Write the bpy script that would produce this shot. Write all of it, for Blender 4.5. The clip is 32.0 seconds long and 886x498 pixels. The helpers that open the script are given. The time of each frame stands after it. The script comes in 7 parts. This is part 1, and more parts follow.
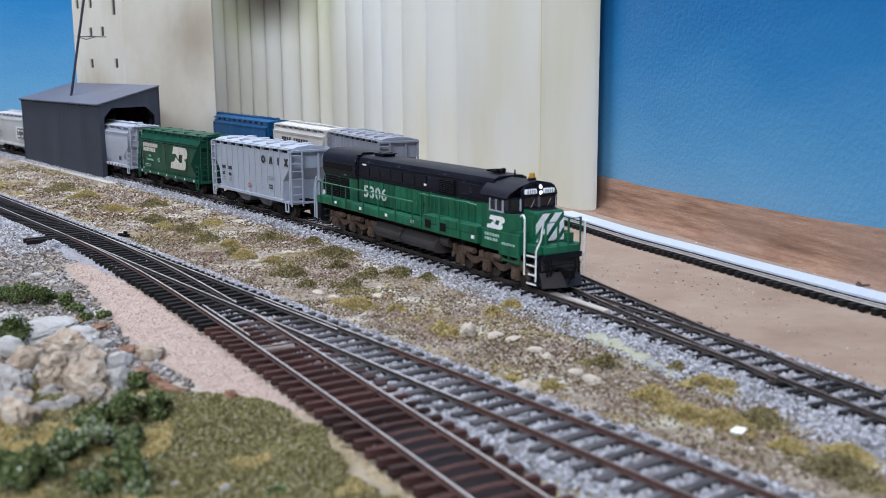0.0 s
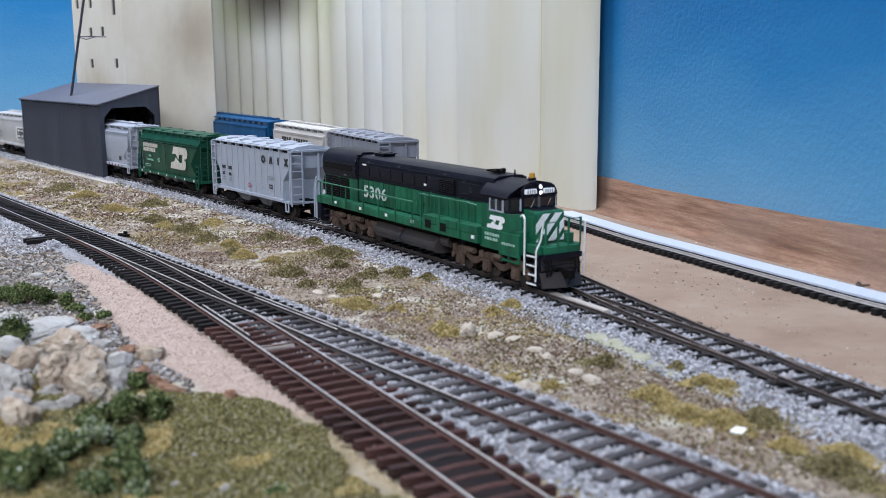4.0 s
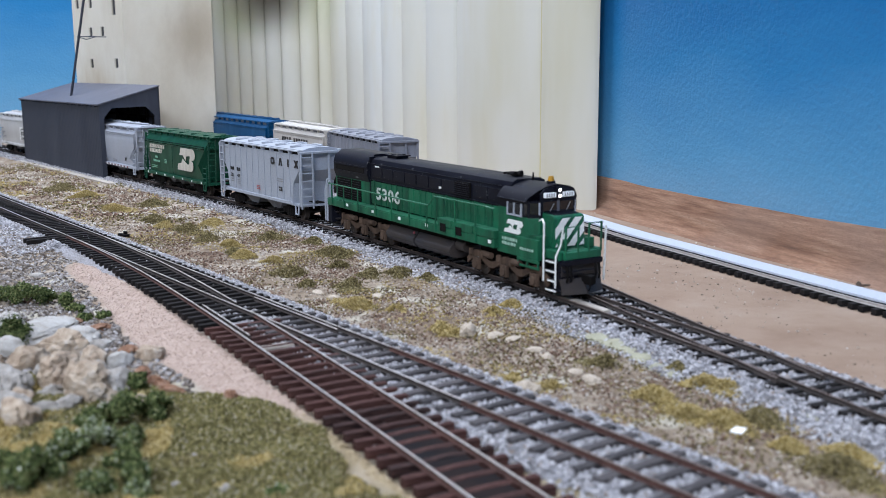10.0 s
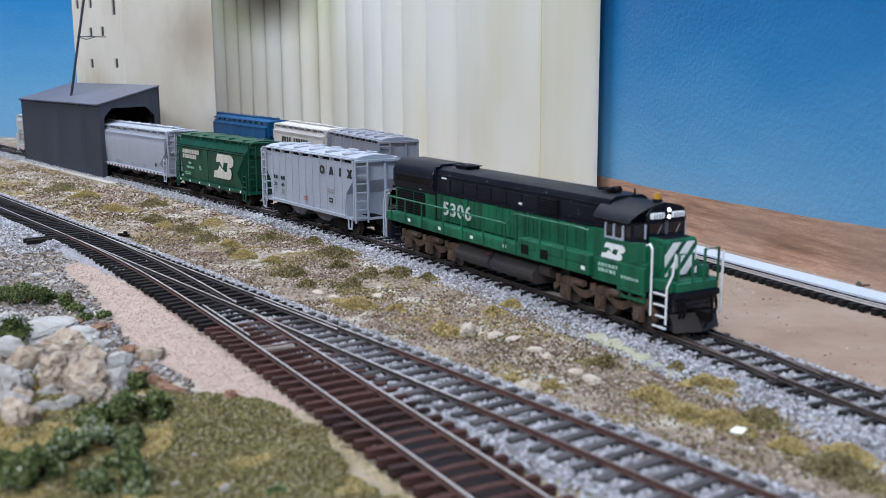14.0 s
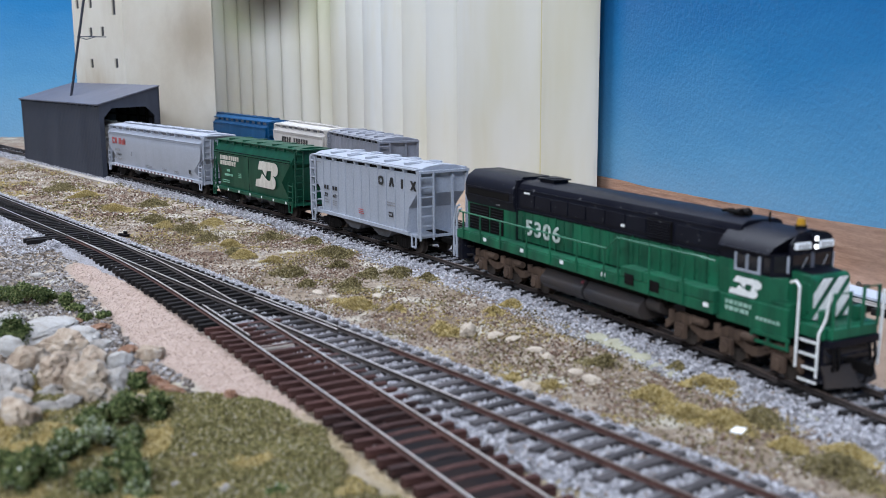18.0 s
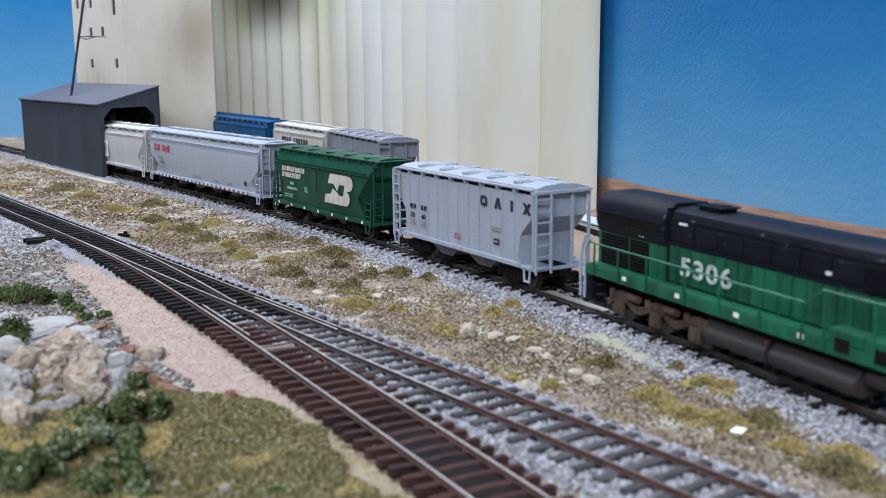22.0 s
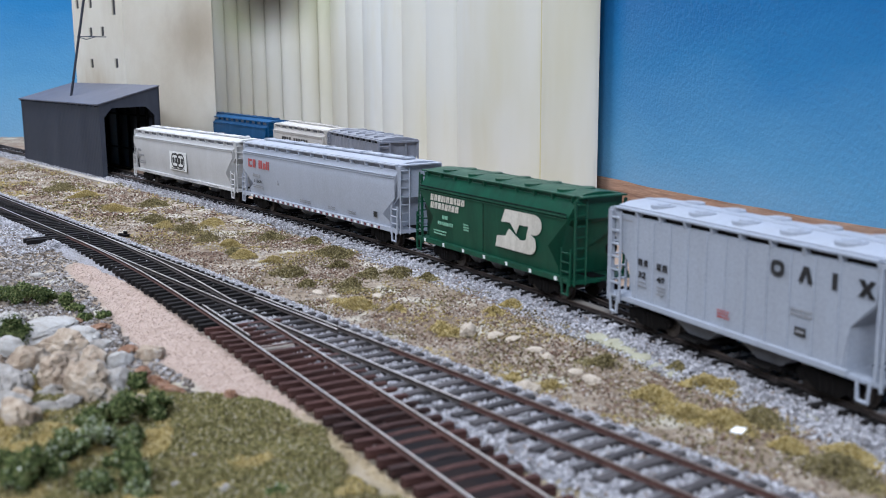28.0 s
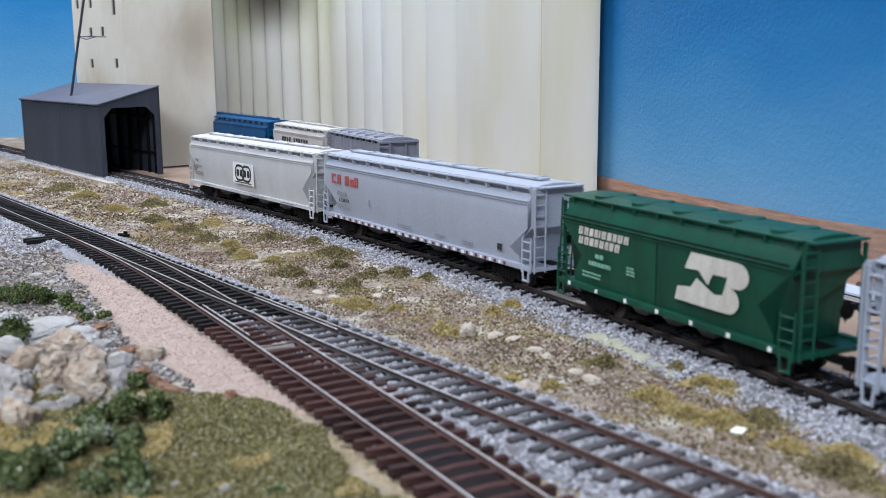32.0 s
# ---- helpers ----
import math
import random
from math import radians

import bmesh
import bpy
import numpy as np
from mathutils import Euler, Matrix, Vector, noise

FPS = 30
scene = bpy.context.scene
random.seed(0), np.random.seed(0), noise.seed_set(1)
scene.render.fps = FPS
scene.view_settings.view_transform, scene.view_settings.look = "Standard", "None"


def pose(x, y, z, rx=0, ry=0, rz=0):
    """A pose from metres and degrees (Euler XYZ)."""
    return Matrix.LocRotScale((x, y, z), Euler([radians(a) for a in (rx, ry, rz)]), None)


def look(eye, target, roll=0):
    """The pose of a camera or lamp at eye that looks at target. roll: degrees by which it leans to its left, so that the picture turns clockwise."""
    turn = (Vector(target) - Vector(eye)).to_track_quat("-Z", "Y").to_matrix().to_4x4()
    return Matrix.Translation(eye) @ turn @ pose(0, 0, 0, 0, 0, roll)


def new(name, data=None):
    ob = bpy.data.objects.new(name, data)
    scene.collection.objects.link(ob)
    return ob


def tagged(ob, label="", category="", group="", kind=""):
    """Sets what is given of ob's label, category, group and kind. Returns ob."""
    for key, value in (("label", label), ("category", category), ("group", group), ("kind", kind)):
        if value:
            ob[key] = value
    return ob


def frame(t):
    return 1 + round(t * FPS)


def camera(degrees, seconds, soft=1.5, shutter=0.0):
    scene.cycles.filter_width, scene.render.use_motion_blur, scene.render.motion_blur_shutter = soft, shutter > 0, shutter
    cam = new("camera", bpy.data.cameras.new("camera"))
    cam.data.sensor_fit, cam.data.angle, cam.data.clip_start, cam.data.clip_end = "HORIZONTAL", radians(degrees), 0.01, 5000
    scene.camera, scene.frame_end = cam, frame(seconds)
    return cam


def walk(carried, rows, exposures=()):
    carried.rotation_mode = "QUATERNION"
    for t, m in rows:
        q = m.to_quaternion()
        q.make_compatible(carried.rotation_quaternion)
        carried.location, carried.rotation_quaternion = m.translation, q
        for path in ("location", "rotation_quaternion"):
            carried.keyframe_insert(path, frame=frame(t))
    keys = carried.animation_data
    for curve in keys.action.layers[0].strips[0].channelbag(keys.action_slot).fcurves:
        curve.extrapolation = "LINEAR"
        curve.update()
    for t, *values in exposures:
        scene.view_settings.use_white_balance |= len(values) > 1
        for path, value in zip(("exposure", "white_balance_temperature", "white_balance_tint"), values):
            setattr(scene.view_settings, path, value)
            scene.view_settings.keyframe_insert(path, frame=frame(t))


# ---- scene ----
# A model railway at its own small size: 16.5 mm gauge. Plans are in millimetres; rail heads lie at z = 0.
MM = 0.001
cam = camera(47.09, 32.0, 0.8)
EYE = look((0, 0, 0.1030), (0, 1, 0.1030 - 0.18204), -0.40)
walk(cam, [(0, EYE), (32, EYE)], [(0, 0.0), (32, 0.0)])
cam.data.dof.use_dof = True
cam.data.dof.focus_distance = 0.70
cam.data.dof.aperture_fstop = 21.0

# ---- light: ceiling panels of the room ----
world = bpy.data.worlds.new("room_air")
scene.world = world
world.use_nodes = True
world.node_tree.nodes["Background"].inputs[0].default_value = (0.9, 0.95, 1.0, 1)
world.node_tree.nodes["Background"].inputs[1].default_value = 0.01


def area(name, at, to, sx, sy, watts, colour):
    lamp = bpy.data.lights.new(name, "AREA")
    lamp.shape, lamp.size, lamp.size_y, lamp.energy, lamp.color = "RECTANGLE", sx, sy, watts, colour
    ob = new(name, lamp)
    ob.matrix_world = look(at, to)
    return ob


area("ceiling_lamp", (-0.65, -1.50, 1.42), (-0.60, -1.30, 0), 1.6, 0.6, 84, (0.88, 0.96, 1.13))
area("ceiling_lamp", (-0.48, 0.95, 1.42), (-0.48, 0.96, 0), 1.2, 0.6, 42, (0.88, 0.96, 1.13))


# ---- materials ----
def nodes_of(name, rough=0.6, metal=0.0, spec=0.5):
    m = bpy.data.materials.new(name)
    m.use_nodes = True
    nt = m.node_tree
    bsdf = nt.nodes["Principled BSDF"]
    bsdf.inputs["Roughness"].default_value = rough
    bsdf.inputs["Metallic"].default_value = metal
    bsdf.inputs["Specular IOR Level"].default_value = spec
    return m, nt, bsdf


def link(nt, a, b):
    nt.links.new(a, b)


def noise_node(nt, coord, scale, detail=4, rough=0.6, stretch=None):
    n = nt.nodes.new("ShaderNodeTexNoise")
    n.inputs["Scale"].default_value = scale
    n.inputs["Detail"].default_value = detail
    n.inputs["Roughness"].default_value = rough
    if stretch:
        mp = nt.nodes.new("ShaderNodeMapping")
        mp.inputs["Scale"].default_value = stretch
        link(nt, coord, mp.inputs["Vector"])
        coord = mp.outputs["Vector"]
    link(nt, coord, n.inputs["Vector"])
    return n.outputs["Fac"]


def ramp(nt, fac, stops):
    r = nt.nodes.new("ShaderNodeValToRGB")
    el = r.color_ramp.elements
    while len(el) > len(stops):
        el.remove(el[-1])
    while len(el) < len(stops):
        el.new(1.0)
    for e, (p, c) in zip(el, stops):
        e.position, e.color = p, (*c, 1)
    link(nt, fac, r.inputs["Fac"])
    return r.outputs["Color"]


def mix(nt, fac, a, b, mode="MIX"):
    n = nt.nodes.new("ShaderNodeMix")
    n.data_type, n.blend_type = "RGBA", mode
    for sock, val in ((n.inputs["Factor"], fac), (n.inputs["A"], a), (n.inputs["B"], b)):
        if isinstance(val, bpy.types.NodeSocket):
            link(nt, val, sock)
        elif isinstance(val, (int, float)):
            sock.default_value = val
        else:
            sock.default_value = (*val, 1)
    return n.outputs["Result"]


def bump(nt, bsdf, height, strength, dist):
    b = nt.nodes.new("ShaderNodeBump")
    b.inputs["Strength"].default_value, b.inputs["Distance"].default_value = strength, dist
    link(nt, height, b.inputs["Height"])
    link(nt, b.outputs["Normal"], bsdf.inputs["Normal"])


def coords(nt, kind="Object"):
    if kind == "Position":
        return nt.nodes.new("ShaderNodeNewGeometry").outputs["Position"]
    return nt.nodes.new("ShaderNodeTexCoord").outputs[kind]


def worn(name, colour, dirt=(0.10, 0.08, 0.06), amount=0.35, rough=0.5, metal=0.0, scale=60, fine=900, bumps=0.15, streak=(1, 1, 0.25), spec=0.4, flecks=0.0, grit=0.11):
    """Painted or moulded surface: patches of dirt, fine grain, slight relief."""
    m, nt, bsdf = nodes_of(name, rough, metal, spec)
    c = coords(nt)
    big = noise_node(nt, c, scale, 6, 0.65, streak)
    small = noise_node(nt, c, fine, 3, 0.6)
    patch = ramp(nt, big, [(0.38, (0, 0, 0)), (0.68, (amount,) * 3)])
    col = mix(nt, patch, colour, dirt)
    shade = ramp(nt, small, [(0.25, (1 - grit * 1.2,) * 3), (0.75, (1 + grit * 0.7,) * 3)])
    col = mix(nt, 1.0, col, shade, "MULTIPLY")
    if flecks:
        chip = noise_node(nt, c, 420, 2, 0.5)
        col = mix(nt, ramp(nt, chip, [(0.69, (0, 0, 0)), (0.73, (flecks,) * 3)]), col, (0.5, 0.5, 0.52))
    link(nt, col, bsdf.inputs["Base Color"])
    rr = ramp(nt, big, [(0.3, (rough * 0.85,) * 3), (0.8, (min(1, rough * 1.25),) * 3)])
    link(nt, rr, bsdf.inputs["Roughness"])
    if bumps:
        bump(nt, bsdf, small, bumps, 0.0002)
    return m


def pieces(name, stops, rough=0.9, spec=0.3, grain=1500):
    """Loose bits: each island takes its own colour."""
    m, nt, bsdf = nodes_of(name, rough, 0, spec)
    g = nt.nodes.new("ShaderNodeNewGeometry")
    col = ramp(nt, g.outputs["Random Per Island"], stops)
    small = noise_node(nt, g.outputs["Position"], grain, 2, 0.6)
    col = mix(nt, 1.0, col, ramp(nt, small, [(0.3, (0.8,) * 3), (0.7, (1.15,) * 3)]), "MULTIPLY")
    link(nt, col, bsdf.inputs["Base Color"])
    return m


def ties_mat(name, a, b, dust):
    m, nt, bsdf = nodes_of(name, 0.85, 0, 0.2)
    c = coords(nt)
    oi = nt.nodes.new("ShaderNodeObjectInfo")
    col = ramp(nt, oi.outputs["Random"], [(0, a), (1, b)])
    grain = noise_node(nt, c, 700, 5, 0.7, (0.25, 1, 1))
    col = mix(nt, ramp(nt, grain, [(0.45, (0, 0, 0)), (0.75, (0.55,) * 3)]), col, dust)
    link(nt, col, bsdf.inputs["Base Color"])
    bump(nt, bsdf, grain, 0.4, 0.0003)
    return m


def glow(name, colour, strength):
    m, nt, bsdf = nodes_of(name, 0.3)
    bsdf.inputs["Base Color"].default_value = (*colour, 1)
    bsdf.inputs["Emission Color"].default_value = (*colour, 1)
    bsdf.inputs["Emission Strength"].default_value = strength
    return m


GREEN = worn("loco_green_paint", (0.011, 0.128, 0.063), (0.006, 0.030, 0.019), 0.8, 0.45, scale=130, streak=(1, 1, 0.10), spec=0.3)
BLACKP = worn("loco_black_paint", (0.0035, 0.004, 0.009), (0.013, 0.0145, 0.022), 0.5, 0.45, flecks=0.16, spec=0.2)
FLOOR_BLK = worn("grimy_black_plastic", (0.0035, 0.003, 0.003), (0.011, 0.009, 0.008), 0.5, 0.8, spec=0.15)
TRUCKM = worn("weathered_truck_grey_brown", (0.105, 0.070, 0.050), (0.022, 0.015, 0.012), 0.85, 0.85, scale=150, spec=0.2)
TANKM = worn("weathered_tank_grey", (0.026, 0.026, 0.030), (0.060, 0.042, 0.030), 0.6, 0.5, streak=(0.4, 1, 1))
WHITEP = worn("white_lettering", (0.80, 0.81, 0.80), (0.52, 0.55, 0.51), 0.4, 0.5, bumps=0)
NUMBERM = worn("chipped_white_number", (0.70, 0.72, 0.70), (0.05, 0.16, 0.09), 0.9, 0.5, bumps=0, scale=190, streak=(1, 1, 0.3))
BLACKL = worn("black_lettering", (0.014, 0.014, 0.016), (0.1, 0.1, 0.1), 0.2, 0.5, bumps=0)
GREYL = worn("small_grey_stencil", (0.22, 0.225, 0.24), (0.4, 0.4, 0.4), 0.4, 0.6, bumps=0)
REDL = worn("red_lettering", (0.42, 0.07, 0.07), (0.4, 0.2, 0.2), 0.2, 0.5, bumps=0)
MAROON = worn("dark_red_stripe", (0.11, 0.018, 0.028), (0.2, 0.1, 0.1), 0.2, 0.5, bumps=0)
PALEGRN = worn("pale_green_stencil", (0.20, 0.42, 0.30), (0.1, 0.3, 0.2), 0.3, 0.6, bumps=0)
FADED = worn("faded_pale_lettering", (0.36, 0.52, 0.44), (0.08, 0.24, 0.15), 0.6, 0.5, bumps=0, scale=190)
BNGREEN = worn("hopper_green_paint", (0.007, 0.072, 0.040), (0.007, 0.028, 0.018), 0.6, 0.42, scale=110, streak=(1, 1, 0.14), spec=0.3)
GREYCAR = worn("light_grey_car_paint", (0.345, 0.38, 0.44), (0.25, 0.26, 0.28), 0.3, 0.5)
GREYCAR2 = worn("pale_grey_car_paint", (0.365, 0.395, 0.455), (0.28, 0.29, 0.31), 0.25, 0.42)
COOPCAR = worn("off_white_car_paint", (0.52, 0.52, 0.52), (0.38, 0.37, 0.35), 0.35, 0.5)
RICAR = worn("cream_grey_car_paint", (0.50, 0.48, 0.45), (0.32, 0.30, 0.28), 0.4, 0.55)
BLUECAR = worn("blue_car_paint", (0.003, 0.072, 0.19), (0.006, 0.04, 0.10), 0.4, 0.5, spec=0.2)
DGREYCAR = worn("slate_grey_car_paint", (0.235, 0.25, 0.29), (0.12, 0.12, 0.135), 0.45, 0.55)
# darker grey with underside and eave shade mixed into the paint, plus grime
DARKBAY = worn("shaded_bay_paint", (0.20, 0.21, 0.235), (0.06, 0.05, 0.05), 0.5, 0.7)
STEEL = worn("wheel_steel", (0.35, 0.33, 0.31), (0.09, 0.06, 0.05), 0.5, 0.4, 0.9, scale=200)
WHEELM = worn("dark_wheel_metal", (0.085, 0.070, 0.060), (0.03, 0.022, 0.018), 0.6, 0.55, 0.4, scale=200)
RAILTOP = worn("rail_nickel", (0.56, 0.54, 0.52), (0.30, 0.22, 0.18), 0.45, 0.36, 0.5, scale=25, streak=(1, 1, 1))
RAILBROWN = worn("rail_brown_head", (0.16, 0.12, 0.10), (0.08, 0.06, 0.05), 0.5, 0.5, 0.2, scale=25, streak=(1, 1, 1))
RAILRUST = worn("rail_rust_paint", (0.050, 0.021, 0.017), (0.12, 0.058, 0.045), 0.6, 0.85, scale=90, streak=(1, 1, 1))
RAILDARK = worn("rail_dark_web", (0.028, 0.022, 0.02), (0.06, 0.045, 0.04), 0.6, 0.85, scale=90, streak=(1, 1, 1))
TIE_BLACK = ties_mat("tie_black_plastic", (0.006, 0.0055, 0.0055), (0.015, 0.013, 0.013), (0.040, 0.035, 0.035))
TIE_GREY = ties_mat("tie_grey_brown", (0.032, 0.030, 0.032), (0.07, 0.064, 0.066), (0.16, 0.15, 0.155))
TIE_RUST = ties_mat("tie_rust_brown", (0.012, 0.007, 0.007), (0.055, 0.022, 0.018), (0.185, 0.098, 0.085))
SHEDM = worn("shed_slate_paint", (0.027, 0.033, 0.050), (0.062, 0.070, 0.092), 0.5, 0.6, scale=60, streak=(1, 1, 0.25))
SHEDROOF = worn("shed_roof_paint", (0.085, 0.09, 0.115), (0.14, 0.145, 0.17), 0.6, 0.55, scale=35, streak=(1, 1, 1))
SHEDIN = worn("shed_inner_board", (0.16, 0.12, 0.08), (0.07, 0.05, 0.04), 0.5, 0.9)
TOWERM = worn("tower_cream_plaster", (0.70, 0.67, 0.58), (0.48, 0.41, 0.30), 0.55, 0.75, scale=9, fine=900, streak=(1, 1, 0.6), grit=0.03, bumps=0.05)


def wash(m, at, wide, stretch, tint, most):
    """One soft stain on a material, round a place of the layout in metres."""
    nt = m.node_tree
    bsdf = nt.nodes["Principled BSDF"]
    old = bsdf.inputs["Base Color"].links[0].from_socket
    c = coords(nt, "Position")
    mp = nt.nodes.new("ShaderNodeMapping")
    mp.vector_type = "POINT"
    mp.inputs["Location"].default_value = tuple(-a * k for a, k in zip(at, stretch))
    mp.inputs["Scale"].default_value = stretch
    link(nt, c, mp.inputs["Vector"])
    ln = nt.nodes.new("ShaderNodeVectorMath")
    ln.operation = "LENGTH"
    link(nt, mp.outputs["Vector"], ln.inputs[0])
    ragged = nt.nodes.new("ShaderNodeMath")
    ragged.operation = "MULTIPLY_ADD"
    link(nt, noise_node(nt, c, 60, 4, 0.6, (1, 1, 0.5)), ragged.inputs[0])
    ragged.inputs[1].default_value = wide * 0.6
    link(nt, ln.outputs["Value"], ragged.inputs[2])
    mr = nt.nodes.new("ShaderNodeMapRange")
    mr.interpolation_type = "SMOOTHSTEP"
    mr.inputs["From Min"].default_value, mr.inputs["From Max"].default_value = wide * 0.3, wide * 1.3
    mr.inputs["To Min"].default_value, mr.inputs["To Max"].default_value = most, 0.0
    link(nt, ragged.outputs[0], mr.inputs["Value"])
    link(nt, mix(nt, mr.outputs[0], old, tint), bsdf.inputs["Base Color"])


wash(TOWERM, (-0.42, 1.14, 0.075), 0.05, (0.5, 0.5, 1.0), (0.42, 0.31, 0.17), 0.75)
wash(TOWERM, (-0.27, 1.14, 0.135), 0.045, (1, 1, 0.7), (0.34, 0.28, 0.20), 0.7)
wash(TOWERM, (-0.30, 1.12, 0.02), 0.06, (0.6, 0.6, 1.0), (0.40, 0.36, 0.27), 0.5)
SLABM = worn("concrete_slab", (0.42, 0.38, 0.33), (0.26, 0.23, 0.2), 0.5, 0.9, scale=60)
STYRENE = worn("white_styrene_strip", (0.50, 0.54, 0.62), (0.42, 0.45, 0.5), 0.3, 0.4, scale=20, bumps=0.03)
BOARDLIT = glow("lit_number_board", (0.62, 0.66, 0.7), 0.3)
AMBER = glow("amber_beacon_lens", (0.42, 0.22, 0.015), 0.05)
RAILING = worn("worn_green_handrail", (0.022, 0.15, 0.08), (0.012, 0.06, 0.035), 0.6, 0.45, bumps=0)
HERALDM = worn("aged_white_herald", (0.62, 0.59, 0.52), (0.36, 0.33, 0.27), 0.6, 0.5, bumps=0, scale=160)
LAMPON = glow("headlight_lens", (0.95, 0.97, 1.0), 3.0)
GLASSD = nodes_of("dark_window_glass", 0.08, 0, 0.6)[0]
GLASSD.node_tree.nodes["Principled BSDF"].inputs["Base Color"].default_value = (0.012, 0.014, 0.016, 1)
BALLAST = pieces("grey_ballast_stones", [(0, (0.15, 0.145, 0.152)), (0.35, (0.285, 0.283, 0.302)), (0.7, (0.395, 0.393, 0.415)), (0.93, (0.52, 0.52, 0.54)), (1, (0.22, 0.16, 0.12))])
PEBBLES = pieces("pale_brown_pebbles", [(0, (0.12, 0.088, 0.066)), (0.35, (0.22, 0.172, 0.132)), (0.75, (0.37, 0.32, 0.265)), (1, (0.55, 0.52, 0.48))])
PINKGRIT = pieces("pink_sand_grains", [(0, (0.30, 0.22, 0.18)), (0.5, (0.41, 0.312, 0.262)), (1, (0.52, 0.412, 0.358))])
FLOCK_Y = pieces("ochre_turf", [(0, (0.20, 0.145, 0.05)), (0.5, (0.34, 0.26, 0.10)), (1, (0.46, 0.38, 0.20))], 1.0, 0.1)
FLOCK_G = pieces("olive_turf", [(0, (0.060, 0.056, 0.022)), (0.5, (0.155, 0.138, 0.056)), (0.85, (0.26, 0.225, 0.10)), (1, (0.36, 0.33, 0.25))], 1.0, 0.1)
FLOCK_O = pieces("olive_brown_turf", [(0, (0.06, 0.05, 0.024)), (0.5, (0.15, 0.122, 0.055)), (0.85, (0.25, 0.21, 0.10)), (1, (0.36, 0.31, 0.20))], 1.0, 0.1)
FLOCK_B = pieces("brown_turf", [(0, (0.055, 0.034, 0.024)), (0.5, (0.15, 0.095, 0.07)), (1, (0.27, 0.185, 0.14))], 1.0, 0.1)
BUSHM = pieces("dark_green_foam_leaves", [(0, (0.016, 0.026, 0.010)), (0.45, (0.055, 0.080, 0.028)), (0.85, (0.14, 0.17, 0.065)), (1, (0.26, 0.26, 0.12))], 1.0, 0.1)
PALELEAF = pieces("pale_green_lichen", [(0, (0.13, 0.16, 0.07)), (0.7, (0.30, 0.34, 0.22)), (1, (0.52, 0.54, 0.48))], 1.0, 0.1)
YSAND = pieces("yellow_sand_grains", [(0, (0.26, 0.20, 0.115)), (0.5, (0.37, 0.295, 0.175)), (0.92, (0.47, 0.39, 0.26)), (1, (0.62, 0.58, 0.5))])


# ---- mesh helpers (millimetres in, metres out) ----
class Build:
    def __init__(self):
        self.v, self.f = [], []

    def add(self, verts, faces):
        n = len(self.v)
        self.v += [tuple(p) for p in verts]
        self.f += [tuple(n + i for i in f) for f in faces]
        return self

    def box(self, x0, x1, y0, y1, z0, z1):
        return self.hexa([(x0, y0, z0), (x1, y0, z0), (x1, y1, z0), (x0, y1, z0), (x0, y0, z1), (x1, y0, z1), (x1, y1, z1), (x0, y1, z1)])

    def hexa(self, p):
        return self.add(p, [(3, 2, 1, 0), (4, 5, 6, 7), (0, 1, 5, 4), (1, 2, 6, 5), (2, 3, 7, 6), (3, 0, 4, 7)])

    def loft(self, rings, caps=True):
        """Rings of equal length, joined one after another."""
        n, k = len(rings[0]), len(rings)
        verts = [p for r in rings for p in r]
        faces = [(i * n + j, i * n + (j + 1) % n, (i + 1) * n + (j + 1) % n, (i + 1) * n + j) for i in range(k - 1) for j in range(n)]
        if caps:
            faces += [tuple(range(n - 1, -1, -1)), tuple((k - 1) * n + j for j in range(n))]
        return self.add(verts, faces)

    def prism(self, prof, x0, x1):
        """Profile of (y, z), drawn out along x."""
        return self.loft([[(x0, y, z) for y, z in prof], [(x1, y, z) for y, z in prof]])

    def plate(self, shape, y0, y1):
        """Shape of (x, z), thick along y."""
        return self.loft([[(x, y0, z) for x, z in shape], [(x, y1, z) for x, z in shape]])

    def rod(self, a, b, r, n=6, r2=None):
        a, b = Vector(a), Vector(b)
        q = (b - a).to_track_quat("Z", "Y")
        ring = lambda c, rad: [tuple(c + q @ Vector((rad * math.cos(t), rad * math.sin(t), 0))) for t in (2 * math.pi * i / n for i in range(n))]
        return self.loft([ring(a, r), ring(b, r if r2 is None else r2)])

    def wire(self, pts, r, n=6):
        """One bent round bar through the points."""
        p = [Vector(q) for q in pts]
        rings = []
        for i, c in enumerate(p):
            a = (p[i] - p[i - 1]).normalized() if i else (p[1] - p[0]).normalized()
            b = (p[i + 1] - p[i]).normalized() if i + 1 < len(p) else a
            d = (a + b).normalized()
            u = d.cross(Vector((0.31, 0.87, 0.12)) if abs(d.y) < 0.9 else Vector((1, 0, 0))).normalized()
            w = d.cross(u)
            k = 1 / max(0.55, d.dot(a))
            rings.append([tuple(c + (u * math.cos(t) + w * math.sin(t)) * r * k) for t in (2 * math.pi * j / n for j in range(n))])
        return self.loft(rings)


def mesh_of(name, b, material, bevel=0.0, smooth=False):
    me = bpy.data.meshes.new(name)
    me.from_pydata([(x * MM, y * MM, z * MM) for x, y, z in b.v], [], b.f)
    bm = bmesh.new()
    bm.from_mesh(me)
    bmesh.ops.recalc_face_normals(bm, faces=bm.faces)
    if bevel:
        bmesh.ops.bevel(bm, geom=[e for e in bm.edges if len(e.link_faces) == 2 and e.calc_face_angle(0) > 0.6], offset=bevel * MM, segments=2, affect="EDGES", profile=0.6)
    for f in bm.faces:
        f.smooth = smooth
    bm.to_mesh(me)
    bm.free()
    if smooth:
        me.set_sharp_from_angle(angle=radians(35))
    me.materials.append(material)
    return me


